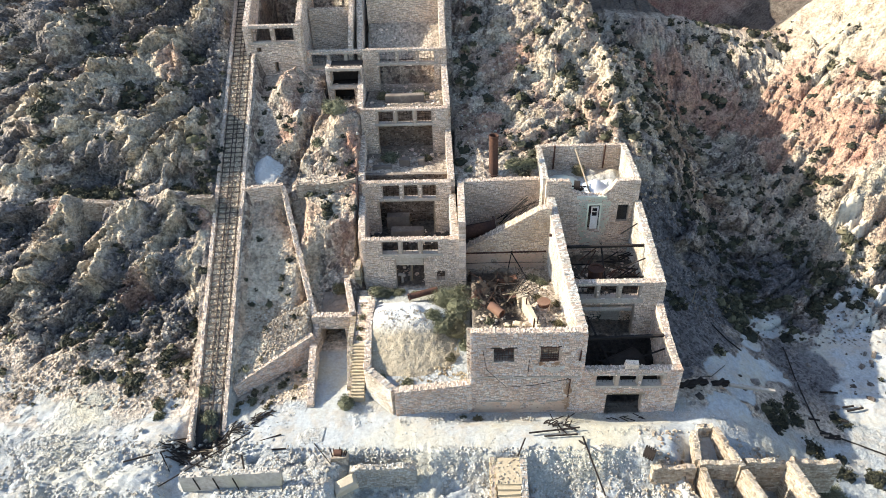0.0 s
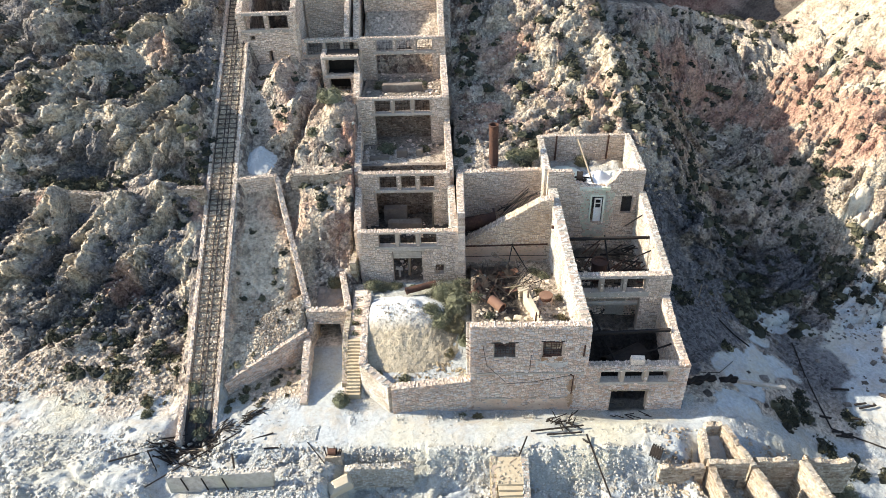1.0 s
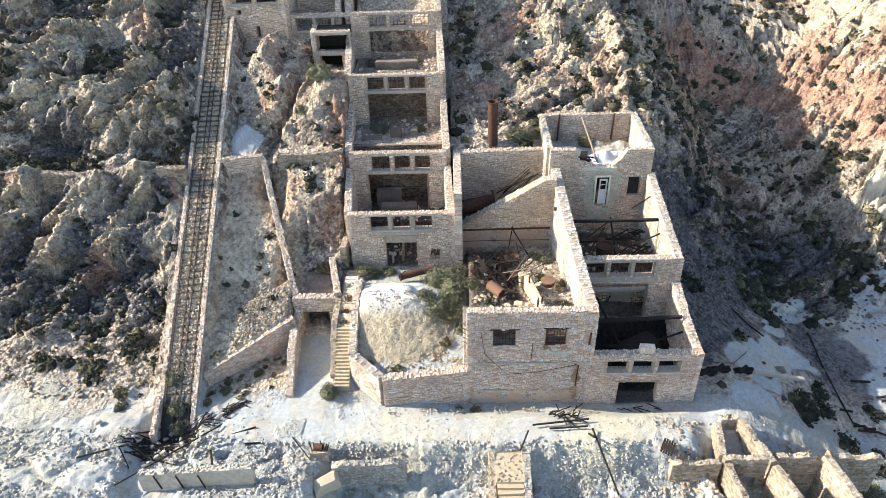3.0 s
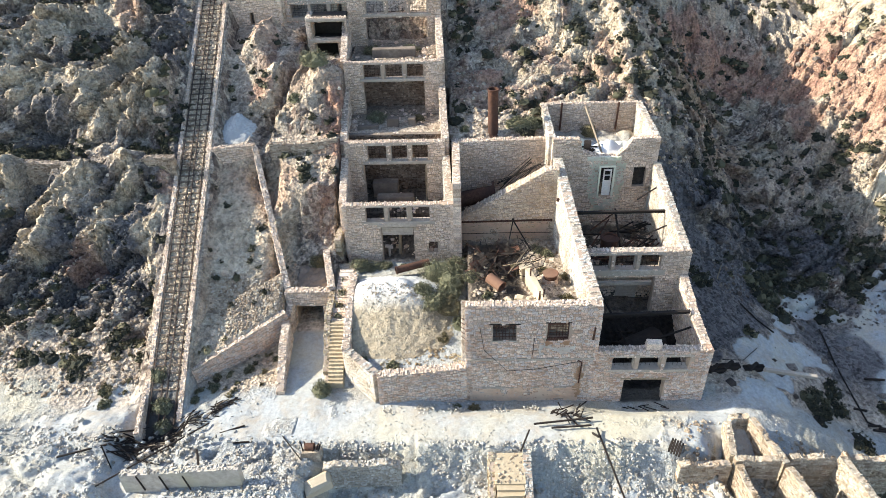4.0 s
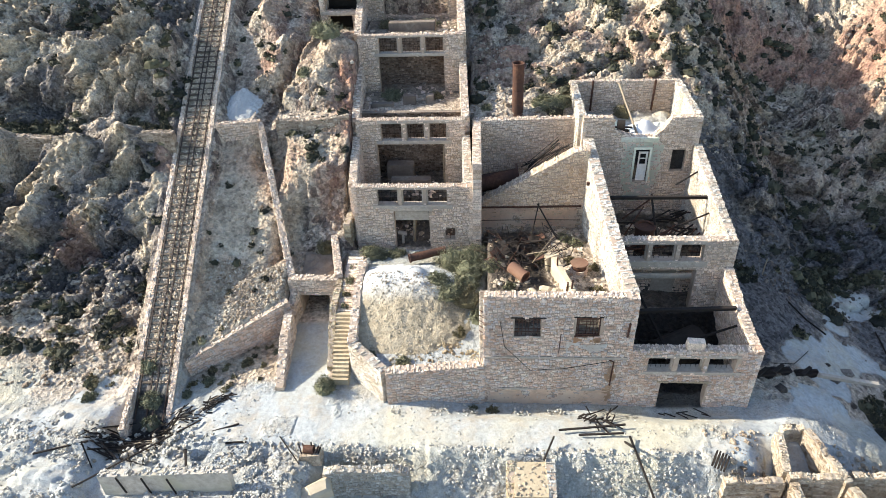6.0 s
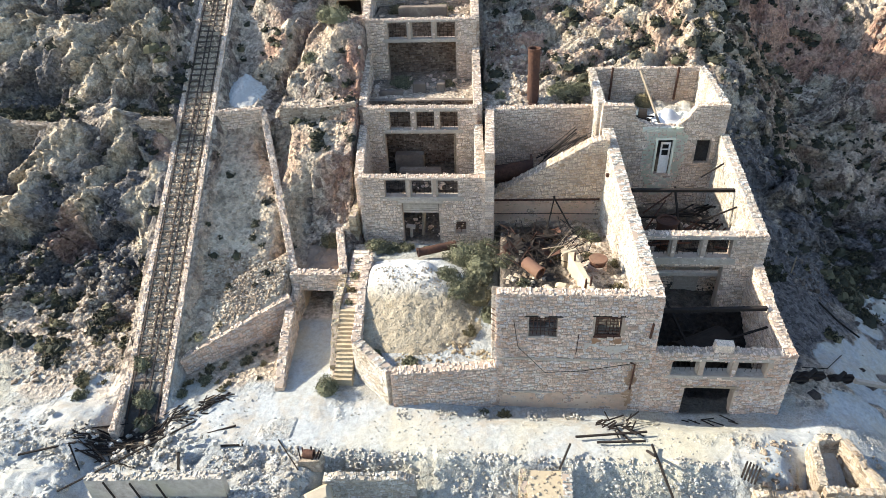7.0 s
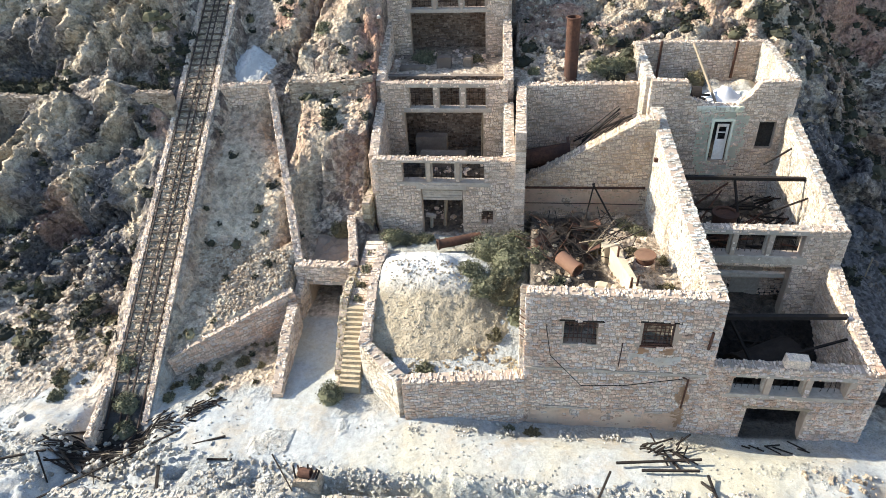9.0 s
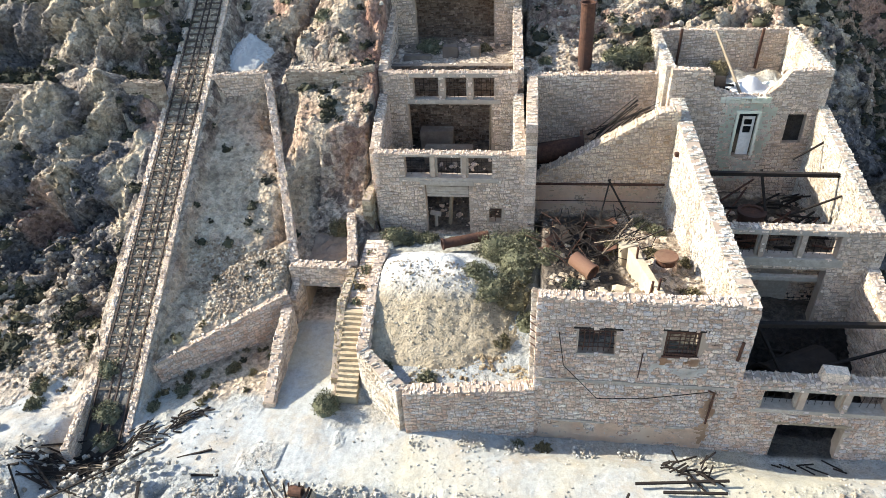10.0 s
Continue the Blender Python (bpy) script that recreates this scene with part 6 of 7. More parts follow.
def leaves(h, at, rad, tall, count, size):
    """A dark twiggy core under small leaf sprays that stand in clumps over a low uneven dome."""
    r = h.r
    clumps = []
    for _ in range(max(6, count // 22)):
        a, e = r.uniform(0, 6.283), math.asin(r.uniform(0.02, 1))
        q = r.uniform(0.6, 1.05)
        clumps.append((math.cos(a) * math.cos(e) * rad * q, math.sin(a) * math.cos(e) * rad * q, math.sin(e) * tall * q))
    n, rings, k = 8, 4, len(h.v)
    for j in range(rings):
        e = 1.45 * j / (rings - 1)
        for i in range(n):
            q = r.uniform(0.6, 1.0)
            h.v.append((at[0] + math.cos(6.283 * i / n) * math.cos(e) * rad * q, at[1] + math.sin(6.283 * i / n) * math.cos(e) * rad * q, at[2] - 0.12 + math.sin(e) * tall * q))
    h.f.extend((k + j * n + i, k + j * n + (i + 1) % n, k + (j + 1) * n + (i + 1) % n, k + (j + 1) * n + i) for j in range(rings - 1) for i in range(n))
    for _ in range(count):
        c = r.choice(clumps)
        p = Vector((at[0] + c[0] + r.gauss(0, rad * 0.1), at[1] + c[1] + r.gauss(0, rad * 0.1), at[2] + max(-0.1, c[2] + r.gauss(0, tall * 0.09))))
        d = Vector((r.gauss(0, 1), r.gauss(0, 1), r.gauss(0.6, 0.8))).normalized()
        s = d.orthogonal().normalized()
        s = (s * math.cos(r.random() * 6.28) + d.cross(s) * math.sin(r.random() * 6.28)) * size * r.uniform(0.4, 0.9)
        w = d * size * r.uniform(0.8, 1.6)
        k = len(h.v)
        h.v.extend([tuple(p - s * 0.5), tuple(p + s * 0.5), tuple(p + w)])
        h.f.append((k, k + 1, k + 2))


def scrub(name, label, seed, n, x0, x1, y0, y1, r0, r1, keep=None, mat=None):
    rs = np.random.RandomState(seed)
    xs, ys = rs.uniform(x0, x1, n * 3), rs.uniform(y0, y1, n * 3)
    ok = fbm(xs * 0.15, ys * 0.15, seed, 3) + rs.uniform(-0.15, 0.15, n * 3) > 0.48
    if keep is not None:
        ok &= keep(xs, ys)
    xs, ys = xs[ok][:n], ys[ok][:n]
    h = Heap(seed)
    for x, y, z in zip(xs, ys, heights(xs, ys)):
        rad = r0 + (r1 - r0) * h.r.random() ** 1.8
        leaves(h, (x, y, z), rad, rad * h.r.uniform(0.6, 0.95), int(70 + 130 * rad), 0.11 + 0.03 * rad)
    return tagged(h.link(name, mat or LEAF), label, "scrub", kind="stuff")


scrub("cliff_scrub", "dark low scrub on the cliff ledges", 401, 300, -39, -18, 3, 48, 0.2, 0.75, lambda x, y: outside(x, y) & (crests(x, y, CRAGS)[1] < 0.4))
MASSES = [(-35.6, 37.6, 1.8), (-37.8, 28.4, 1.6), (-24.1, 34.2, 1.2), (-25.1, 30.4, 1.1), (-22.2, 27.2, 1.5), (-20.2, 22.8, 1.3), (-20.0, 20.9, 1.1), (-26.3, 29.2, 1.1), (-34.0, 32.5, 1.6), (-31, 36.5, 1.6), (-29, 28, 1.2), (-36.5, 22.6, 1.2), (-29.5, 26.8, 1.0), (-23.4, 2.6, 0.9), (-24.8, 6.6, 1.2), (-21.6, 5.2, 0.8), (-31, 6.5, 1.0),
          (49.4, 34.7, 1.8), (51.3, 33.0, 1.0), (37.0, 28.0, 1.7), (34.0, 15.6, 1.9), (38.4, 22.3, 1.8), (46.6, 28.4, 1.4), (44.4, 18.2, 1.5), (49.3, 21.8, 2.2), (48.3, 24.9, 1.8), (42.6, 51.1, 1.2), (35.6, 16.6, 1.4), (41.3, 19.3, 1.2), (30.5, 9.3, 0.5), (36.0, 14.4, 0.6), (35.2, 3.4, 1.3), (33.7, 1.6, 1.1), (40.6, 3.5, 0.8), (47.0, 21.5, 1.8), (36.3, 19.2, 2.0), (27.5, 14.4, 1.0), (31.5, 25.5, 1.2), (7.9, 45.7, 1.8), (6.2, 40.4, 1.0), (6.8, 37.2, 1.1), (18.9, 36.4, 1.3), (24.4, 34.6, 1.1), (20.1, 32.5, 1.0), (-43.8, 32, 2.4), (38.6, 18.8, 1.6), (-36.8, 24.7, 1.6), (34.0, 2.7, 1.4), (36.6, 5.5, 0.8), (36.3, -0.3, 0.8), (38.4, -1.4, 1.2), (40.9, -2.4, 1.2)]
h = Heap(411)
spots = [(x + q * rad * math.cos(a), y + q * rad * math.sin(a), rad) for x, y, rad in MASSES for q, a in ((h.r.random() ** 0.6, h.r.uniform(0, 6.283)) for _ in range(int(4 + 7 * rad)))]
for (x, y, rad), z in zip(spots, heights([s[0] for s in spots], [s[1] for s in spots])):
    q = h.r.uniform(0.35, 0.85) * min(1, 0.5 + rad * 0.4)
    leaves(h, (x, y, z - 0.05), q, q * h.r.uniform(0.6, 1.0), int(80 + 150 * q), 0.11)
tagged(h.link("scrub_masses", LEAF), "dense dark scrub filling hollows of the slopes", "scrub", kind="stuff")
scrub("ledge_scrub", "dense dark scrub along the terrace", 402, 90, -36, -18.6, 17.8, 19.6, 0.4, 0.9, outside)
scrub("strip_scrub", "scattered dark shrubs beside the incline", 403, 46, -16, -9.5, 4, 33, 0.2, 0.55, outside)
scrub("hill_scrub", "dark scrub dotted over the slope behind the tower", 404, 240, 5.5, 31, 23, 52, 0.25, 1.0, lambda x, y: ~((x > 13.8) & (x < 24) & (y < 27)))
scrub("valley_scrub", "dark scrub dotted over the valley", 405, 560, 26, 60, 6, 66, 0.25, 1.0, lambda x, y: (x > 47) | (y > 13.5))
scrub("foot_scrub", "dry tussocks at the foot of the slope", 406, 60, -36, -9, 0.3, 5, 0.15, 0.5, outside, DRY)
scrub("gully_scrub", "scrub among the gully rocks", 407, 30, -10.5, -5, 12, 32, 0.25, 0.7)


def bush(at, rad, tall=None, seed=1, mat=None, label="olive-green dry bush with fine twigs", count=None):
    x, y, z = at
    ob = thing("bush", label, "bush", "bushes", (x, y, z))
    h = Heap(seed)
    for _ in range(3):
        a = h.r.uniform(0, 6.28)
        stem = Heap(seed)
        stem.tube((0, 0, -0.1), (math.cos(a) * rad * 0.6, math.sin(a) * rad * 0.6, (tall or rad) * 0.7), 0.03, 0.01, 4)
        stem.link("stem", TIMBER, ob)
    h = Heap(seed + 1)
    leaves(h, (0, 0, 0), rad, tall or rad * 0.8, count or int(1900 * rad), 0.1)
    h.link("crown", mat or LEAF, ob)
    return ob


BUSHES = [(3.9, 11.5, 1.5, 1.5), (5.2, 10.2, 1.5, 1.6), (3.9, 7.0, 1.15, 0.9), (4.9, 6.9, 1.2, 1.1), (3.0, 7.9, 0.8, 0.6), (5.6, 12.4, 1.1, 1.2), (5.0, 8.6, 1.1, 1.2), (5.9, 5.6, 0.7, 0.7), (7.0, 8.6, 0.7, 0.7), (4.6, 4.3, 0.5, 0.4), (-2.7, 12.6, 0.85, 0.6), (-1.8, 12.8, 0.8, 0.6), (-0.6, 13.0, 0.7, 0.5), (1.2, 12.8, 0.6, 0.4),
          (-3.7, 8.6, 0.55, 0.9), (-3.8, 7.2, 0.5, 1.0), (-3.7, 10.2, 0.5, 0.8), (-3.6, 6.0, 0.45, 0.8), (0.9, 1.75, 0.55, 0.4), (-4.6, 1.1, 0.8, 1.0), (-1.3, 2.5, 0.3, 0.4), (6.9, 0.2, 0.45, 0.3), (5.6, 0.3, 0.3, 0.2),
          (12.4, 23.7, 1.3, 0.9), (11.4, 24.4, 1.0, 0.8), (13.2, 24.4, 0.9, 0.8), (6.6, 23.6, 0.5, 0.4), (18.6, 25.2, 0.8, 1.0), (12.6, 13.4, 0.6, 0.7), (13.4, 12.6, 0.6, 0.6), (10.6, 9.8, 0.6, 0.6), (9.8, 4.2, 0.5, 0.4),
          (-8.6, 4.6, 0.35, 0.3), (-10.6, 3.4, 0.45, 0.35), (-12.8, 1.6, 0.45, 0.3), (-14.0, 0.3, 0.4, 0.3), (-20.3, -0.4, 0.5, 0.35), (-20.8, 0.7, 0.45, 0.3), (-7.0, 11.5, 0.7, 0.6), (-6.4, 13.0, 0.8, 0.8), (-16.6, 1.5, 0.6, 0.9), (-15.9, -0.6, 0.7, 0.9), (-15.6, -1.8, 0.6, 0.6),
          (-7.6, 27.5, 1.5, 1.2), (-9.0, 24.4, 0.8, 0.6), (-2.8, 33.8, 1.0, 0.7), (1.2, 34.2, 1.0, 0.6), (-1.6, 22.0, 0.6, 0.6), (12.9, 3.6, 0.45, 0.4), (13.9, 5.2, 0.5, 0.4), (14.2, 8.4, 0.45, 0.5), (12.7, 9.6, 0.5, 0.4), (13.6, 3.0, 0.35, 0.3), (9.2, 3.4, 0.4, 0.35), (8.0, 5.2, 0.45, 0.4), (35.5, -4.6, 1.3, 0.9), (37.4, -5.4, 1.1, 0.8), (2.0, 26.6, 0.8, 0.5), (-2.0, 26.8, 1.1, 0.8)]
zs = heights([b[0] for b in BUSHES], [b[1] for b in BUSHES])
for i, ((x, y, rad, tall), z) in enumerate(zip(BUSHES, zs)):
    inside_heap = -2.4 < x < 6.1 and 1.0 < y < 12.5
    if inside_heap:
        z = max(z, float(hz[int((y - 0.95) / 0.12), int((x + 2.45) / 0.12)]))
    bush((x, y, z - 0.05), rad, tall, 500 + 2 * i, DRY if i % 6 == 3 or (x > 8.5 and 2.5 < y < 10) else OLIVE)

# ---- scrap in the front block ----
scrap = random.Random(21)
for k in range(110):
    x, y = scrap.uniform(7.0, 12.4), scrap.uniform(7.0, 13.6)
    z, a, ln = height(x, y), scrap.uniform(0, 3.14), scrap.uniform(0.5, 1.9)
    t = scrap.uniform(0.05, 0.6)
    d = Vector((math.cos(a), math.sin(a), 0)) * ln
    p = Vector((x, y, z + 0.12 + 0.5 * scrap.random()))
    mat, r = (RUST, 0.022) if k % 6 == 0 else (TIMBER, 0.026)
    ob = pipe(None, [tuple(p), tuple(p + d * 0.5 + Vector((0, 0, t * 0.6))), tuple(p + d + Vector((0, 0, t)))], r, mat, "scrap_rod", 6)
    tagged(ob, "rusty scrap rod in a tangled heap", "scrap", "scrap rods")
for k in range(26):
    x, y = scrap.uniform(7.0, 10.6), scrap.uniform(8.2, 13.2)
    z = height(x, y)
    b = bmesh.new()
    bmesh.ops.create_grid(b, x_segments=4, y_segments=3, size=0.5)
    for v in b.verts:
        v.co = Vector((v.co.x * 1.3, v.co.y * 0.8, 0.14 * math.sin(v.co.x * 4 + k) + scrap.uniform(-0.04, 0.04)))
    bmesh.ops.solidify(b, geom=list(b.faces), thickness=0.02)
    ob = tagged(link_mesh("scrap_sheet", b, RUST if k % 3 == 0 else TIMBER), "bent dark sheet of scrap iron", "scrap", "scrap sheets")
    ob.matrix_world = pose(x, y, z + 0.25, scrap.uniform(-40, 40), scrap.uniform(-40, 40), scrap.uniform(0, 180))
OXIDE = plain_material("oxidised sheet iron", (0.21, 0.125, 0.08), rough=0.8, vary=0.35, scale=2.5, tint=(0.17, 0.085, 0.055))
tank = thing("rusty_tank", "rust-brown cylindrical tank lying among scrap", "tank")
hollow(tank, (8.2, 6.9, 6.55), (9.1, 5.95, 6.35), 0.42, 0.04, OXIDE, "shell", 22)
hollow(tank, (9.05, 6.0, 6.36), (9.14, 5.91, 6.34), 0.46, 0.1, OXIDE, "rim", 22)
valve = thing("capped_well", "round masonry base with a rusted iron lid", "well")
zv = height(12.95, 7.3)
b = Heap(33)
for k in range(3):
    for i in range(12):
        a0, a1 = 6.283 * (i + 0.5 * (k % 2)) / 12, 6.283 * (i + 0.5 * (k % 2) + 0.92) / 12
        f = lambda a, q, z: (12.95 + math.cos(a) * q, 7.3 + math.sin(a) * q, z)
        z0, z1 = zv - 0.1 + k * 0.24, zv + 0.12 + k * 0.24
        b.hexa([f(a0, 0.35, z0), f(a0, 0.62, z0), f(a1, 0.62, z0), f(a1, 0.35, z0), f(a0, 0.35, z1), f(a0, 0.6, z1), f(a1, 0.6, z1), f(a1, 0.35, z1)])
tagged(b.link("masonry_ring", PINK, valve), kind="stuff")
h = Heap(34)
h.tube((12.95, 7.3, zv + 0.6), (12.95, 7.3, zv + 1.0), 0.5, 0.5, 20)
h.link("drum", RUST, valve)
h = Heap(35)
h.tube((12.95, 7.3, zv + 1.0), (12.95, 7.3, zv + 1.08), 0.62, 0.58, 20)
h.link("lid", OXIDE, valve)
CREAM = plain_material("cream plastered concrete", (0.58, 0.48, 0.34), vary=0.35, scale=2.5)
plinth = thing("plastered_partition", "cream plastered concrete partition inside the front block", "wall")
beam(plinth, (11.2, 7.6, 6.2), (12.1, 3.6, 6.3), 0.35, 1.4, CREAM, "slab", j=0.03)
beam(plinth, (10.7, 8.0, 6.1), (11.6, 8.2, 6.2), 0.5, 1.3, CREAM, "end_block", j=0.04)
for k, (a, b) in enumerate((((11.35, 6.6, 5.8), (11.3, 6.5, 7.6)), ((11.95, 3.9, 5.9), (12.0, 3.8, 7.7)), ((11.7, 4.2, 6.0), (11.75, 4.1, 7.3)))):
    pipe(plinth, [a, b], 0.06, RUST, "iron_stub", 8)
tripod = thing("leaning_poles", "two dark poles leaning together against the ramp wall", "poles")
pipe(tripod, [(9.95, 12.9, 4.5), (10.6, 14.2, 7.4)], 0.05, TIMBER, "pole", 7)
pipe(tripod, [(12.1, 13.3, 4.7), (10.5, 14.3, 7.3)], 0.06, TIMBER, "pole", 7)
for k in range(10):
    a = scrap.uniform(-0.5, 0.9)
    x, y = 10.6 + scrap.uniform(-0.6, 1.2), 8.6 + scrap.uniform(-0.6, 1.0)
    ob = pipe(None, [(x - 1.3 * math.cos(a), y - 1.3 * math.sin(a), 6.5), (x + 1.3 * math.cos(a), y + 1.3 * math.sin(a), 7.4 + 0.4 * scrap.random())], 0.03, WOOD if k % 5 == 0 else TIMBER, "scrap_rod", 6)
    tagged(ob, "thin bar tipped over the partition", "scrap", "scrap rods")
for x, y, s in ((10.4, 4.9, 0.8), (9.6, 4.6, 0.55), (11.0, 4.6, 0.5), (8.2, 4.4, 0.4)):
    h = Heap(int(x * 10))
    h.rock((x, y, height(x, y) + 0.15), s, 0.7)
    tagged(h.link("stone_block", CREAM), "squared cream stone block among scrap", "stone block", "stone blocks")
big = thing("rusty_pipe", "large rusted pipe lying in front of the gallery", "pipe")
hollow(big, (0.6, 11.3, 4.2), (3.3, 12.3, 4.3), 0.31, 0.03, RUST, "pipe_body", 20)
hollow(big, (0.55, 11.28, 4.2), (0.65, 11.32, 4.2), 0.37, 0.08, RUST, "flange", 20)
for k, (x0, z0, x1, z1) in enumerate(((15.0, 9.6, 14.7, 5.9),)):
    pipe(front, [(14.85, 16.5, 9.8), (14.9, 10.0, 7.4), (14.88, 4.5, 6.6)], 0.04, TIMBER, "cable", 5)
    pipe(front, [(14.86, 16.0, 9.3), (14.9, 9.5, 6.9), (14.9, 5.5, 6.2)], 0.04, TIMBER, "cable", 5)
beam(front, (14.2, 14.6, 8.9), (15.2, 14.6, 8.9), 0.25, 0.25, RUST, "beam_end")

# ---- scrap inside the right block ----
boil = thing("burnt_boiler", "burnt black boiler shell half buried in soot", "boiler")
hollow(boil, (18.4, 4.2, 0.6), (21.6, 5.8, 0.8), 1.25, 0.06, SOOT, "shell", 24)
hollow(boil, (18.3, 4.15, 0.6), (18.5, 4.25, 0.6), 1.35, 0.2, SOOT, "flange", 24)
red = thing("red_tank", "dull red iron tank standing on the upper floor", "tank")
h = Heap(36)
h.tube((18.6, 12.6, 4.2), (18.6, 12.7, 6.2), 0.75, 0.7, 18)
h.link("shell", RUST, red)
hollow(red, (18.6, 12.7, 6.15), (18.6, 12.7, 6.3), 0.8, 0.2, RUST, "rim", 18)
for k in range(34):
    x, y = scrap.uniform(16.2, 22.8), scrap.uniform(10.9, 16.8)
    a, ln = scrap.uniform(-0.9, 0.9), scrap.uniform(1.2, 3.2)
    d = Vector((math.cos(a), math.sin(a), scrap.uniform(-0.15, 0.5))) * ln
    p = Vector((min(x, 22.6 - ln * 0.6), y, height(x, y) + 0.3 + 0.5 * scrap.random()))
    tagged(beam(None, tuple(p), tuple(p + d), 0.09, 0.11, TIMBER if k % 3 else RUST, "roof_timber"), "dark fallen roof timber in a tangle", "timber", "fallen timbers")
for k in range(16):
    x, y = scrap.uniform(16.2, 22.0), scrap.uniform(2.2, 7.4)
    a, ln = scrap.uniform(-1.5, 1.5), scrap.uniform(1.0, 2.6)
    p = Vector((x, y, 0.4 + 0.8 * scrap.random()))
    d = Vector((math.cos(a), math.sin(a), scrap.uniform(-0.1, 0.4))) * min(ln, 23.0 - x)
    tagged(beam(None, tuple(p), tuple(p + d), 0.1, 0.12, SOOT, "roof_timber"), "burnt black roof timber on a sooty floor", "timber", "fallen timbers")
for k in range(8):
    x, y = 17.9 + 0.4 * k, 0.9 - scrap.random() * 0.5
    x2, y2 = x + scrap.uniform(-0.9, 0.9), y - scrap.uniform(0.0, 0.7)
    tagged(beam(None, (x, y, height(x, y) + 0.08), (x2, y2, height(x2, y2) + 0.1), 0.06, 0.06, TIMBER, "door_timber"), "broken timber lying in the doorway", "timber", "door timbers")

# ---- timber wreck at the foot of the incline ----
wreck = random.Random(5)
for k in range(190):
    if k < 120:
        x, y = wreck.gauss(-16.4, 1.05), wreck.gauss(-3.55, 0.5)
        a = wreck.gauss(0.2, 0.45) if k % 4 else wreck.uniform(-1.4, 1.4)
        ln = wreck.uniform(0.35, 1.9)
    else:
        x = wreck.uniform(-14.6, -10.8)
        y = -2.2 + (x + 14.2) * 0.66 + wreck.gauss(0, 0.3)
        a, ln = wreck.gauss(0.6, 0.5), wreck.uniform(0.3, 1.2)
    x -= ln * 0.5
    z = height(x, y) + 0.03 + 0.22 * wreck.random()
    z2 = height(x + math.cos(a) * ln, y + math.sin(a) * ln) + 0.03 + 0.22 * wreck.random()
    w = wreck.uniform(0.025, 0.06)
    tagged(beam(None, (x, y, z), (x + math.cos(a) * ln, y + math.sin(a) * ln, z2), w * 1.4, w, WOOD if k % 11 == 0 else TIMBER, "wreck_timber", j=0.014), "splintered dark timber in a collapsed pile", "timber", "wreck timbers")
grate = thing("rusted_grating", "dark rusted iron grating lying on the timber pile", "grating")
zg = height(-17.2, -4.1) + 0.22
for k in range(22):
    pipe(grate, [(-18.3 + k * 0.11, -4.45 + 0.004 * k, zg), (-18.15 + k * 0.11, -3.75 + 0.004 * k, zg + 0.06)], 0.014, TIMBER, "bar", 5)
for k in range(4):
    pipe(grate, [(-18.3 + 0.04 * k, -4.45 + 0.23 * k, zg + 0.02 * k), (-15.95 + 0.04 * k, -4.35 + 0.23 * k, zg + 0.03 + 0.02 * k)], 0.02, TIMBER, "bar", 5)
h = Heap(341)
for k in range(420):
    x, y = h.r.gauss(-16.0, 2.4), h.r.gauss(-3.9, 0.9)
    if value_noise(np.array([x * 0.7]), np.array([y * 0.9]), 15)[0] > 0.5:
        sz = 0.08 + 0.34 * h.r.random() ** 2
        h.rock((x, y, height(x, y) + 0.2 + 0.15 * h.r.random()), sz)
tagged(h.link("wreck_stones", CHALK), "white stones fallen over the timber pile", "rubble", kind="stuff")
for a, b, w in (((-21.2, -5.3, 0.2), (-18.2, -4.3, 0.2), 0.11), ((-17.6, -7.5, 0.2), (-12.1, -1.9, 0.22), 0.08), ((-14.2, -3.7, 0.15), (-9.5, -2.1, 0.1), 0.1), ((-9.9, -3.6, 0.08), (-8.6, -3.5, 0.08), 0.09), ((-12.2, -4.2, 0.2), (-11.2, -6.6, 0.3), 0.13), ((-6.6, -3.0, 0.06), (-4.9, -5.0, 0.06), 0.06), ((-17.6, -3.0, 0.3), (-16.2, -3.6, 0.3), 0.1), ((-18.4, -4.6, 0.3), (-17.6, -5.6, 0.1), 0.07)):
    a, b = (a[0], a[1], height(a[0], a[1]) + a[2]), (b[0], b[1], height(b[0], b[1]) + b[2])
    tagged(beam(None, a, b, w, w, TIMBER, "long_timber", j=0.01), "long weathered timber lying on pale rubble", "timber", "wreck timbers")
tagged(beam(None, (-16.8, 0.9, 1.2), (-18.0, 3.2, 2.8), 0.06, 0.06, TIMBER, "long_timber", j=0.01), "long weathered timber lying on pale rubble", "timber", "wreck timbers")

# ---- winch plinth on the yard ----
SANDSTONE = stone_material("crumbling footing stone", [(0.0, (0.40, 0.30, 0.21)), (0.5, (0.56, 0.46, 0.34)), (1.0, (0.68, 0.60, 0.48))], amount=0.5)
win = thing("rusted_engine", "rusted engine remains on a small stone plinth", "engine")
h = Heap(51)
h.box(-4.95, -4.7, -0.2, -3.7, -3.8, 0.45, 0.12)
h.link("plinth", SANDSTONE, win)
hollow(win, (-4.7, -4.2, 0.66), (-4.1, -4.25, 0.7), 0.26, 0.1, RUST, "drum", 14)
for k in range(7):
    x = -4.8 + 0.16 * k
    beam(win, (x, -4.55 + 0.1 * (k % 2), 0.42), (x + wreck.uniform(-0.3, 0.3), -4.0, 0.6 + 0.55 * wreck.random()), 0.08, 0.1, RUST if k % 2 else TIMBER, "iron_part")

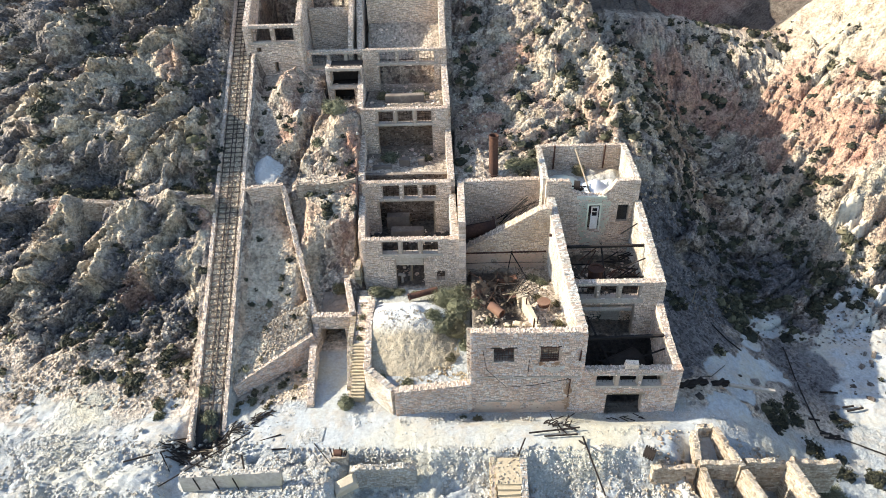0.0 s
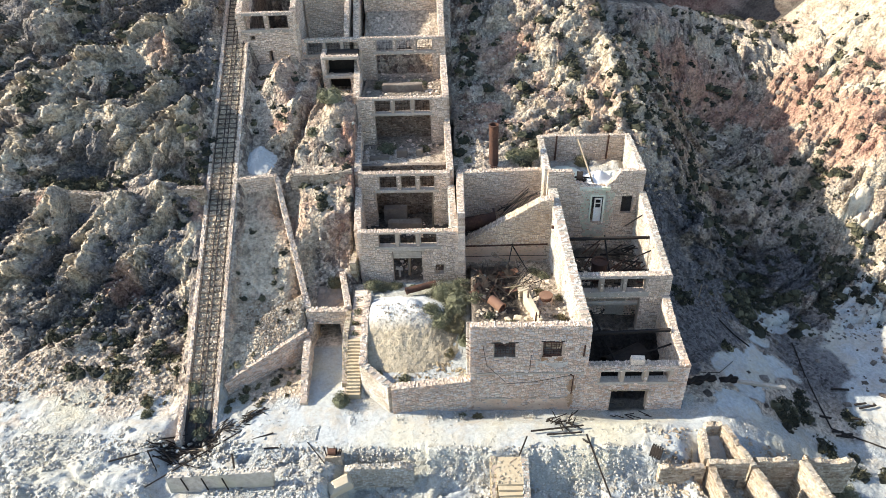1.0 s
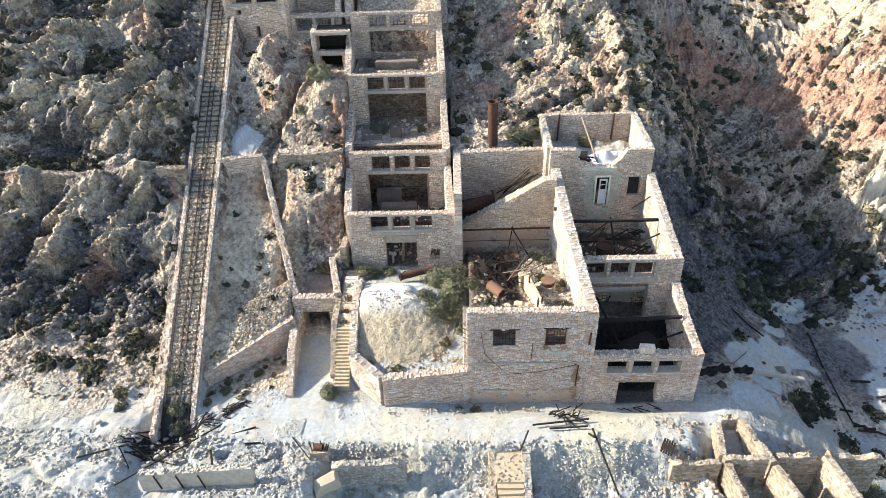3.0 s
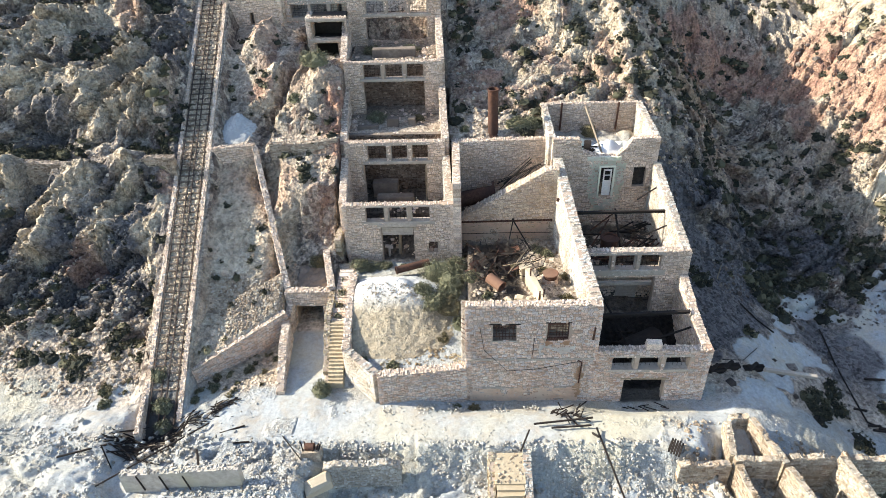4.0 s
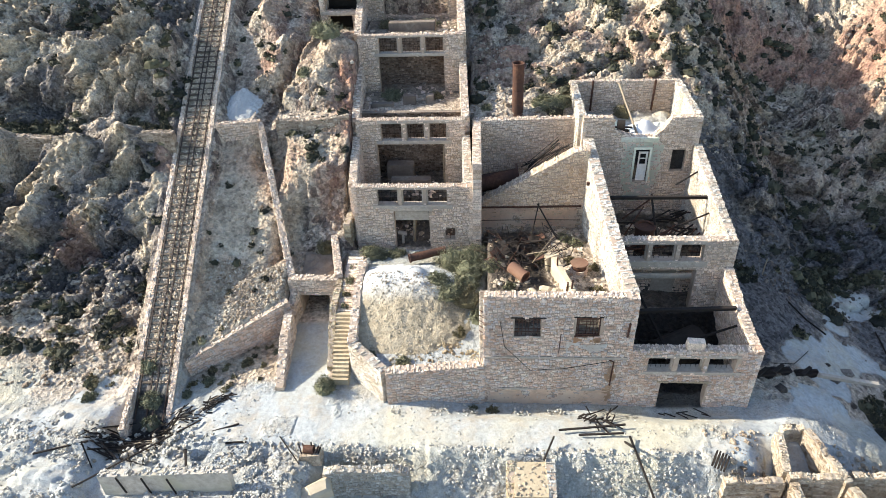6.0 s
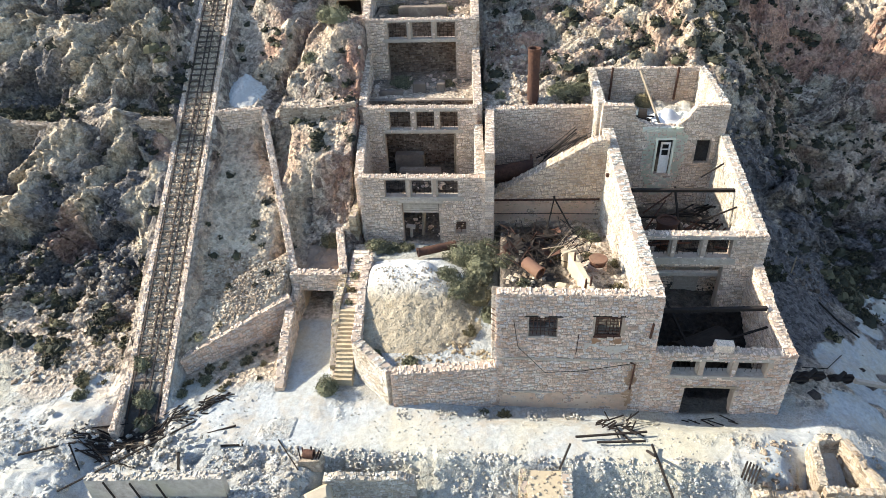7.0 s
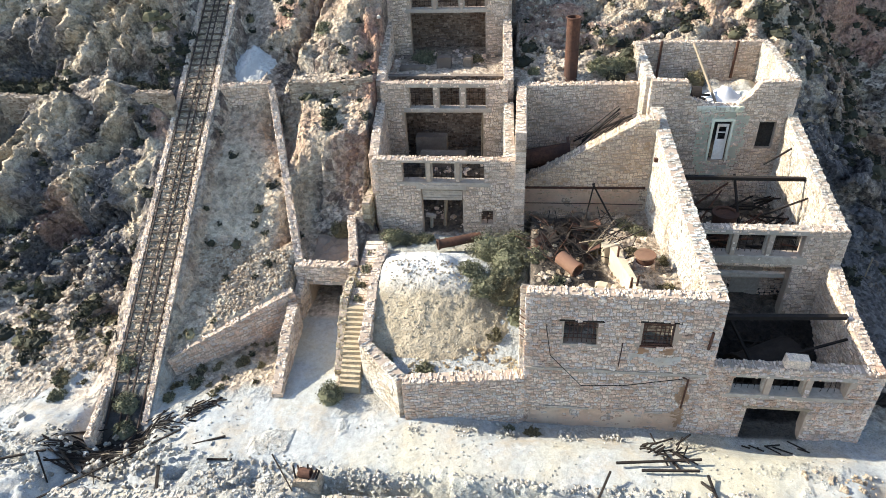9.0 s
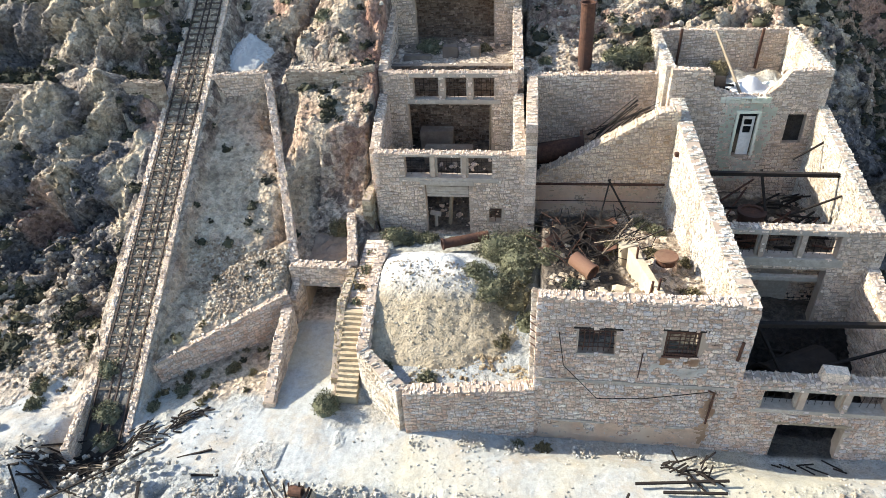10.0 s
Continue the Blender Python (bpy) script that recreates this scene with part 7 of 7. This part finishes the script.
# ---- timbers before the front block ----
for k in range(26):
    x, y = wreck.uniform(12.2, 15.0), wreck.uniform(-1.7, -0.3)
    a, ln = wreck.gauss(0.15, 0.8), wreck.uniform(0.3, 1.3)
    z = height(x, y) + 0.1 + 0.2 * wreck.random()
    tagged(beam(None, (x, y, z), (x + math.cos(a) * ln, y + math.sin(a) * ln, z + wreck.uniform(-0.02, 0.15)), 0.07, 0.07, TIMBER, "yard_timber", j=0.012), "dark splintered plank in a low pile", "timber", "yard timbers")
for a, b in (((11.0, -2.2, 0.45), (15.2, -1.7, 0.5)), ((12.2, -2.5, 0.4), (15.0, -2.35, 0.45)), ((9.9, -4.4, 0.3), (10.6, -3.0, 0.8)), ((15.3, -2.6, 0.5), (16.4, -7.2, -0.9)), ((15.0, -2.6, 0.0), (15.1, -4.0, 1.2))):
    tagged(beam(None, a, b, 0.11, 0.1, TIMBER, "yard_timber", j=0.01), "long dark timber lying on the yard", "timber", "yard timbers")

# ---- ruins along the lower edge of the yard ----
lower = thing("lower_ruin", "broken pale concrete tank walls at the yard edge", "ruin")
SANDY = stone_material("eroded sandy stone", [(0.0, (0.34, 0.26, 0.185)), (0.4, (0.50, 0.41, 0.30)), (1.0, (0.66, 0.58, 0.46))], stain=(0.5, 0.36, 0.24), amount=0.5)
RENDERED = plain_material("stained sandy plaster", (0.46, 0.40, 0.31), vary=0.5, scale=3.5, tint=(0.34, 0.275, 0.215))
broken = random.Random(88)


def ragged(p, q, z0, za, zb, thick=0.42, drop=0.22, **more):
    """A crumbling wall whose crest steps up and down."""
    n = max(3, int(math.hypot(q[0] - p[0], q[1] - p[1]) / 0.55))
    ln = math.hypot(q[0] - p[0], q[1] - p[1])
    tops = [(ln * i / n, za + (zb - za) * i / n - drop * broken.random() ** 2) for i in range(n + 1)]
    wall(lower, p, q, z0, za, tops=tops, thick=thick, mat=SANDY, core=RENDERED, face="both", stone=(0.34, 0.2), rough=0.03, **more)


ragged((24.0, -5.1), (27.2, -5.3), -4, 0.35, 0.65, holes=[(0.9, 2.4, -4, -1.4)])
ragged((27.1, -5.6), (26.1, -2.0), -3.5, 0.65, 0.75)
ragged((24.0, -4.8), (24.4, -2.2), -3.5, 0.35, 0.65)
ragged((24.7, -1.9), (26.0, -1.8), -3, 0.75, 0.75)
ragged((20.4, -5.2), (23.7, -5.2), -4, 0.05, 0.15, holes=[(2.4, 2.7, -2.5, -1)])
ragged((27.1, -5.9), (28.6, -12), -5, 0.55, 0.25)
ragged((27.6, -5.0), (31.0, -4.9), -4, 0.35, 0.35, drop=0.7)
ragged((31.0, -5.0), (32.2, -12), -5, 0.35, 0.15, 0.5)
ragged((31.4, -4.6), (35.2, -4.6), -4, 0.35, -0.3, drop=0.6)
ragged((24.2, -5.4), (24.6, -12), -5, 0.05, 0.05)
h = Heap(715)
for k in range(70):
    x, y = h.r.uniform(8.2, 10.0), h.r.uniform(-6.3, -4.35)
    h.rock((x, y, 0.0 + 0.24 * (y + 4.3) + 0.03), 0.05 + 0.2 * h.r.random() ** 2.5)
tagged(h.link("landing_rubble", SANDY), "yellowish stones fallen on the landing of the steps", "rubble", kind="stuff")
scatter("edge_rubble", "pale rubble spilling over the yard edge", CHALK, 332, 4200, -8, 21, -9, -3.4, 0.04, 0.26, 0.5, None, 2.6)
scatter("ruin_rubble", "fallen sandy stones in and around the lower ruin", SANDY, 331, 900, 20, 36, -9, -1.6, 0.06, 0.42, 0.6)
steps = thing("yard_steps", "worn yellow steps leading down from the yard", "stair")
for k in range(8):
    h = Heap(700 + k)
    h.box(8.2, -6.75 - k * 0.34, -2.4 - k * 0.2, 10.0, -6.3 - k * 0.34, -0.62 - k * 0.2, 0.03)
    h.link("step", WORN, steps)
h = Heap(710)
h.hexa([(8.1, -6.4, -2.0), (10.1, -6.4, -2.0), (10.1, -4.3, -1.5), (8.1, -4.3, -1.5), (8.1, -6.4, -0.5), (10.1, -6.4, -0.46), (10.1, -4.3, 0.02), (8.1, -4.3, 0.0)])
h.link("landing", WORN, steps)
wall(steps, (10.3, -4.2), (10.3, -9), -4, 0.25, -1.6, thick=0.5, mat=CHALK)
wall(steps, (7.9, -4.3), (7.9, -9), -4, 0.1, -1.8, thick=0.4, mat=YELLOW)
STAINED = plain_material("grimy plaster with yellow lichen", (0.50, 0.44, 0.37), vary=0.45, scale=2.5, tint=(0.42, 0.38, 0.28))
edge_wall = thing("edge_wall", "low plastered wall sunk in pale rubble at the yard edge", "wall")
wall(edge_wall, (-16.0, -7.0), (-8.3, -6.8), -0.6, 1.65, 2.0, thick=0.5, mat=CHALK, face="none", core=STAINED)
for x in (-14.6, -13.1, -11.6):
    beam(edge_wall, (x, -7.3, 0.3), (x - 0.2, -7.35, 1.75), 0.08, 0.08, TIMBER, "post")
kerb = thing("kerb_wall", "broken low stone kerb at the yard edge", "wall")
wall(kerb, (-3.4, -5.3), (1.8, -5.1), -2, 0.55, 0.5, tops=[(0, 0.05), (0.8, 0.28), (2.6, 0.12), (4.3, 0.25), (5.2, -0.05)], thick=0.5, mat=CHALK, core=RENDERED)
h = Heap(55)
h.rock((-3.6, -6.4, -0.35), 2.0, 0.35)
tagged(h.link("concrete_block", CREAM), "tilted pale concrete block in the rubble", "concrete block")
drum = thing("cable_reel", "rusted wire coil lying on the rubble", "coil")
for k in range(5):
    hollow(drum, (19.9 + 0.14 * k, -4.2 - 0.1 * k, 0.6), (19.98 + 0.14 * k, -4.25 - 0.1 * k, 0.6), 0.5 + 0.03 * (k % 2), 0.06, TIMBER, "wire_turn", 16)

# ---- machinery beside the right block ----
for i, (x, y) in enumerate(((25.3, 3.0), (26.6, 3.5), (28.9, 4.1))):
    m = thing("rail_bogie", "rusted wheel set abandoned on pale ground", "bogie", "rail bogies")
    z = height(x, y)
    for s in (-0.45, 0.45):
        hollow(m, (x + s, y - 0.05, z + 0.4), (x + s, y + 0.08, z + 0.4), 0.38, 0.1, TIMBER, "wheel", 18)
    beam(m, (x - 0.8, y, z + 0.45), (x + 0.8, y + 0.05, z + 0.5), 0.5, 0.18, TIMBER, "frame")
    beam(m, (x - 0.5, y - 0.3, z + 0.6), (x + 0.3, y + 0.3, z + 0.7), 0.25, 0.2, TIMBER, "box")
tagged(beam(None, (29.4, 3.6, -0.2), (33.5, 3.4, -0.9), 0.25, 0.3, CONCRETE, "concrete_kerb", j=0.03), "long pale concrete kerb beside the ruin", "kerb")
for pts, rad, label in (([(39.3, 13.2), (39.2, 12.0), (38.7, 8.9), (38.2, 5.0), (38.2, 2.4), (40.2, 1.5), (42.8, -0.1), (45.5, -1.6)], 0.07, "thick dark cable lying down the valley"), ([(31.1, 12.8), (32.3, 11.6), (33.6, 10.6)], 0.07, "dark cable lying across the valley side"), ([(26.5, 4.6), (28.4, 5.0), (30.6, 7.4)], 0.03, "thin dark cable trailing from a wheel set")):
    zs = heights([p[0] for p in pts], [p[1] for p in pts])
    tagged(pipe(None, [(x, y, float(z) + 0.08) for (x, y), z in zip(pts, zs)], rad, TIMBER, "fallen_cable", 6), label, "cable")
zp = height(29.7, 15.3)
tagged(pipe(None, [(29.7, 15.3, zp - 0.2), (29.8, 15.4, zp + 1.5)], 0.05, WOOD, "marker_post", 7), "bleached post standing on the dark slope", "post")
for k in range(8):
    x, y = 37.5 + wreck.uniform(0, 4.5), wreck.uniform(1.5, 8.0)
    z = height(x, y)
    tagged(beam(None, (x, y, z + 0.15), (x + wreck.uniform(0.6, 1.8), y + wreck.uniform(-0.6, 0.6), z + 0.25), 0.16, 0.14, TIMBER, "valley_timber"), "dark timber lying in the valley", "timber", "valley timbers")
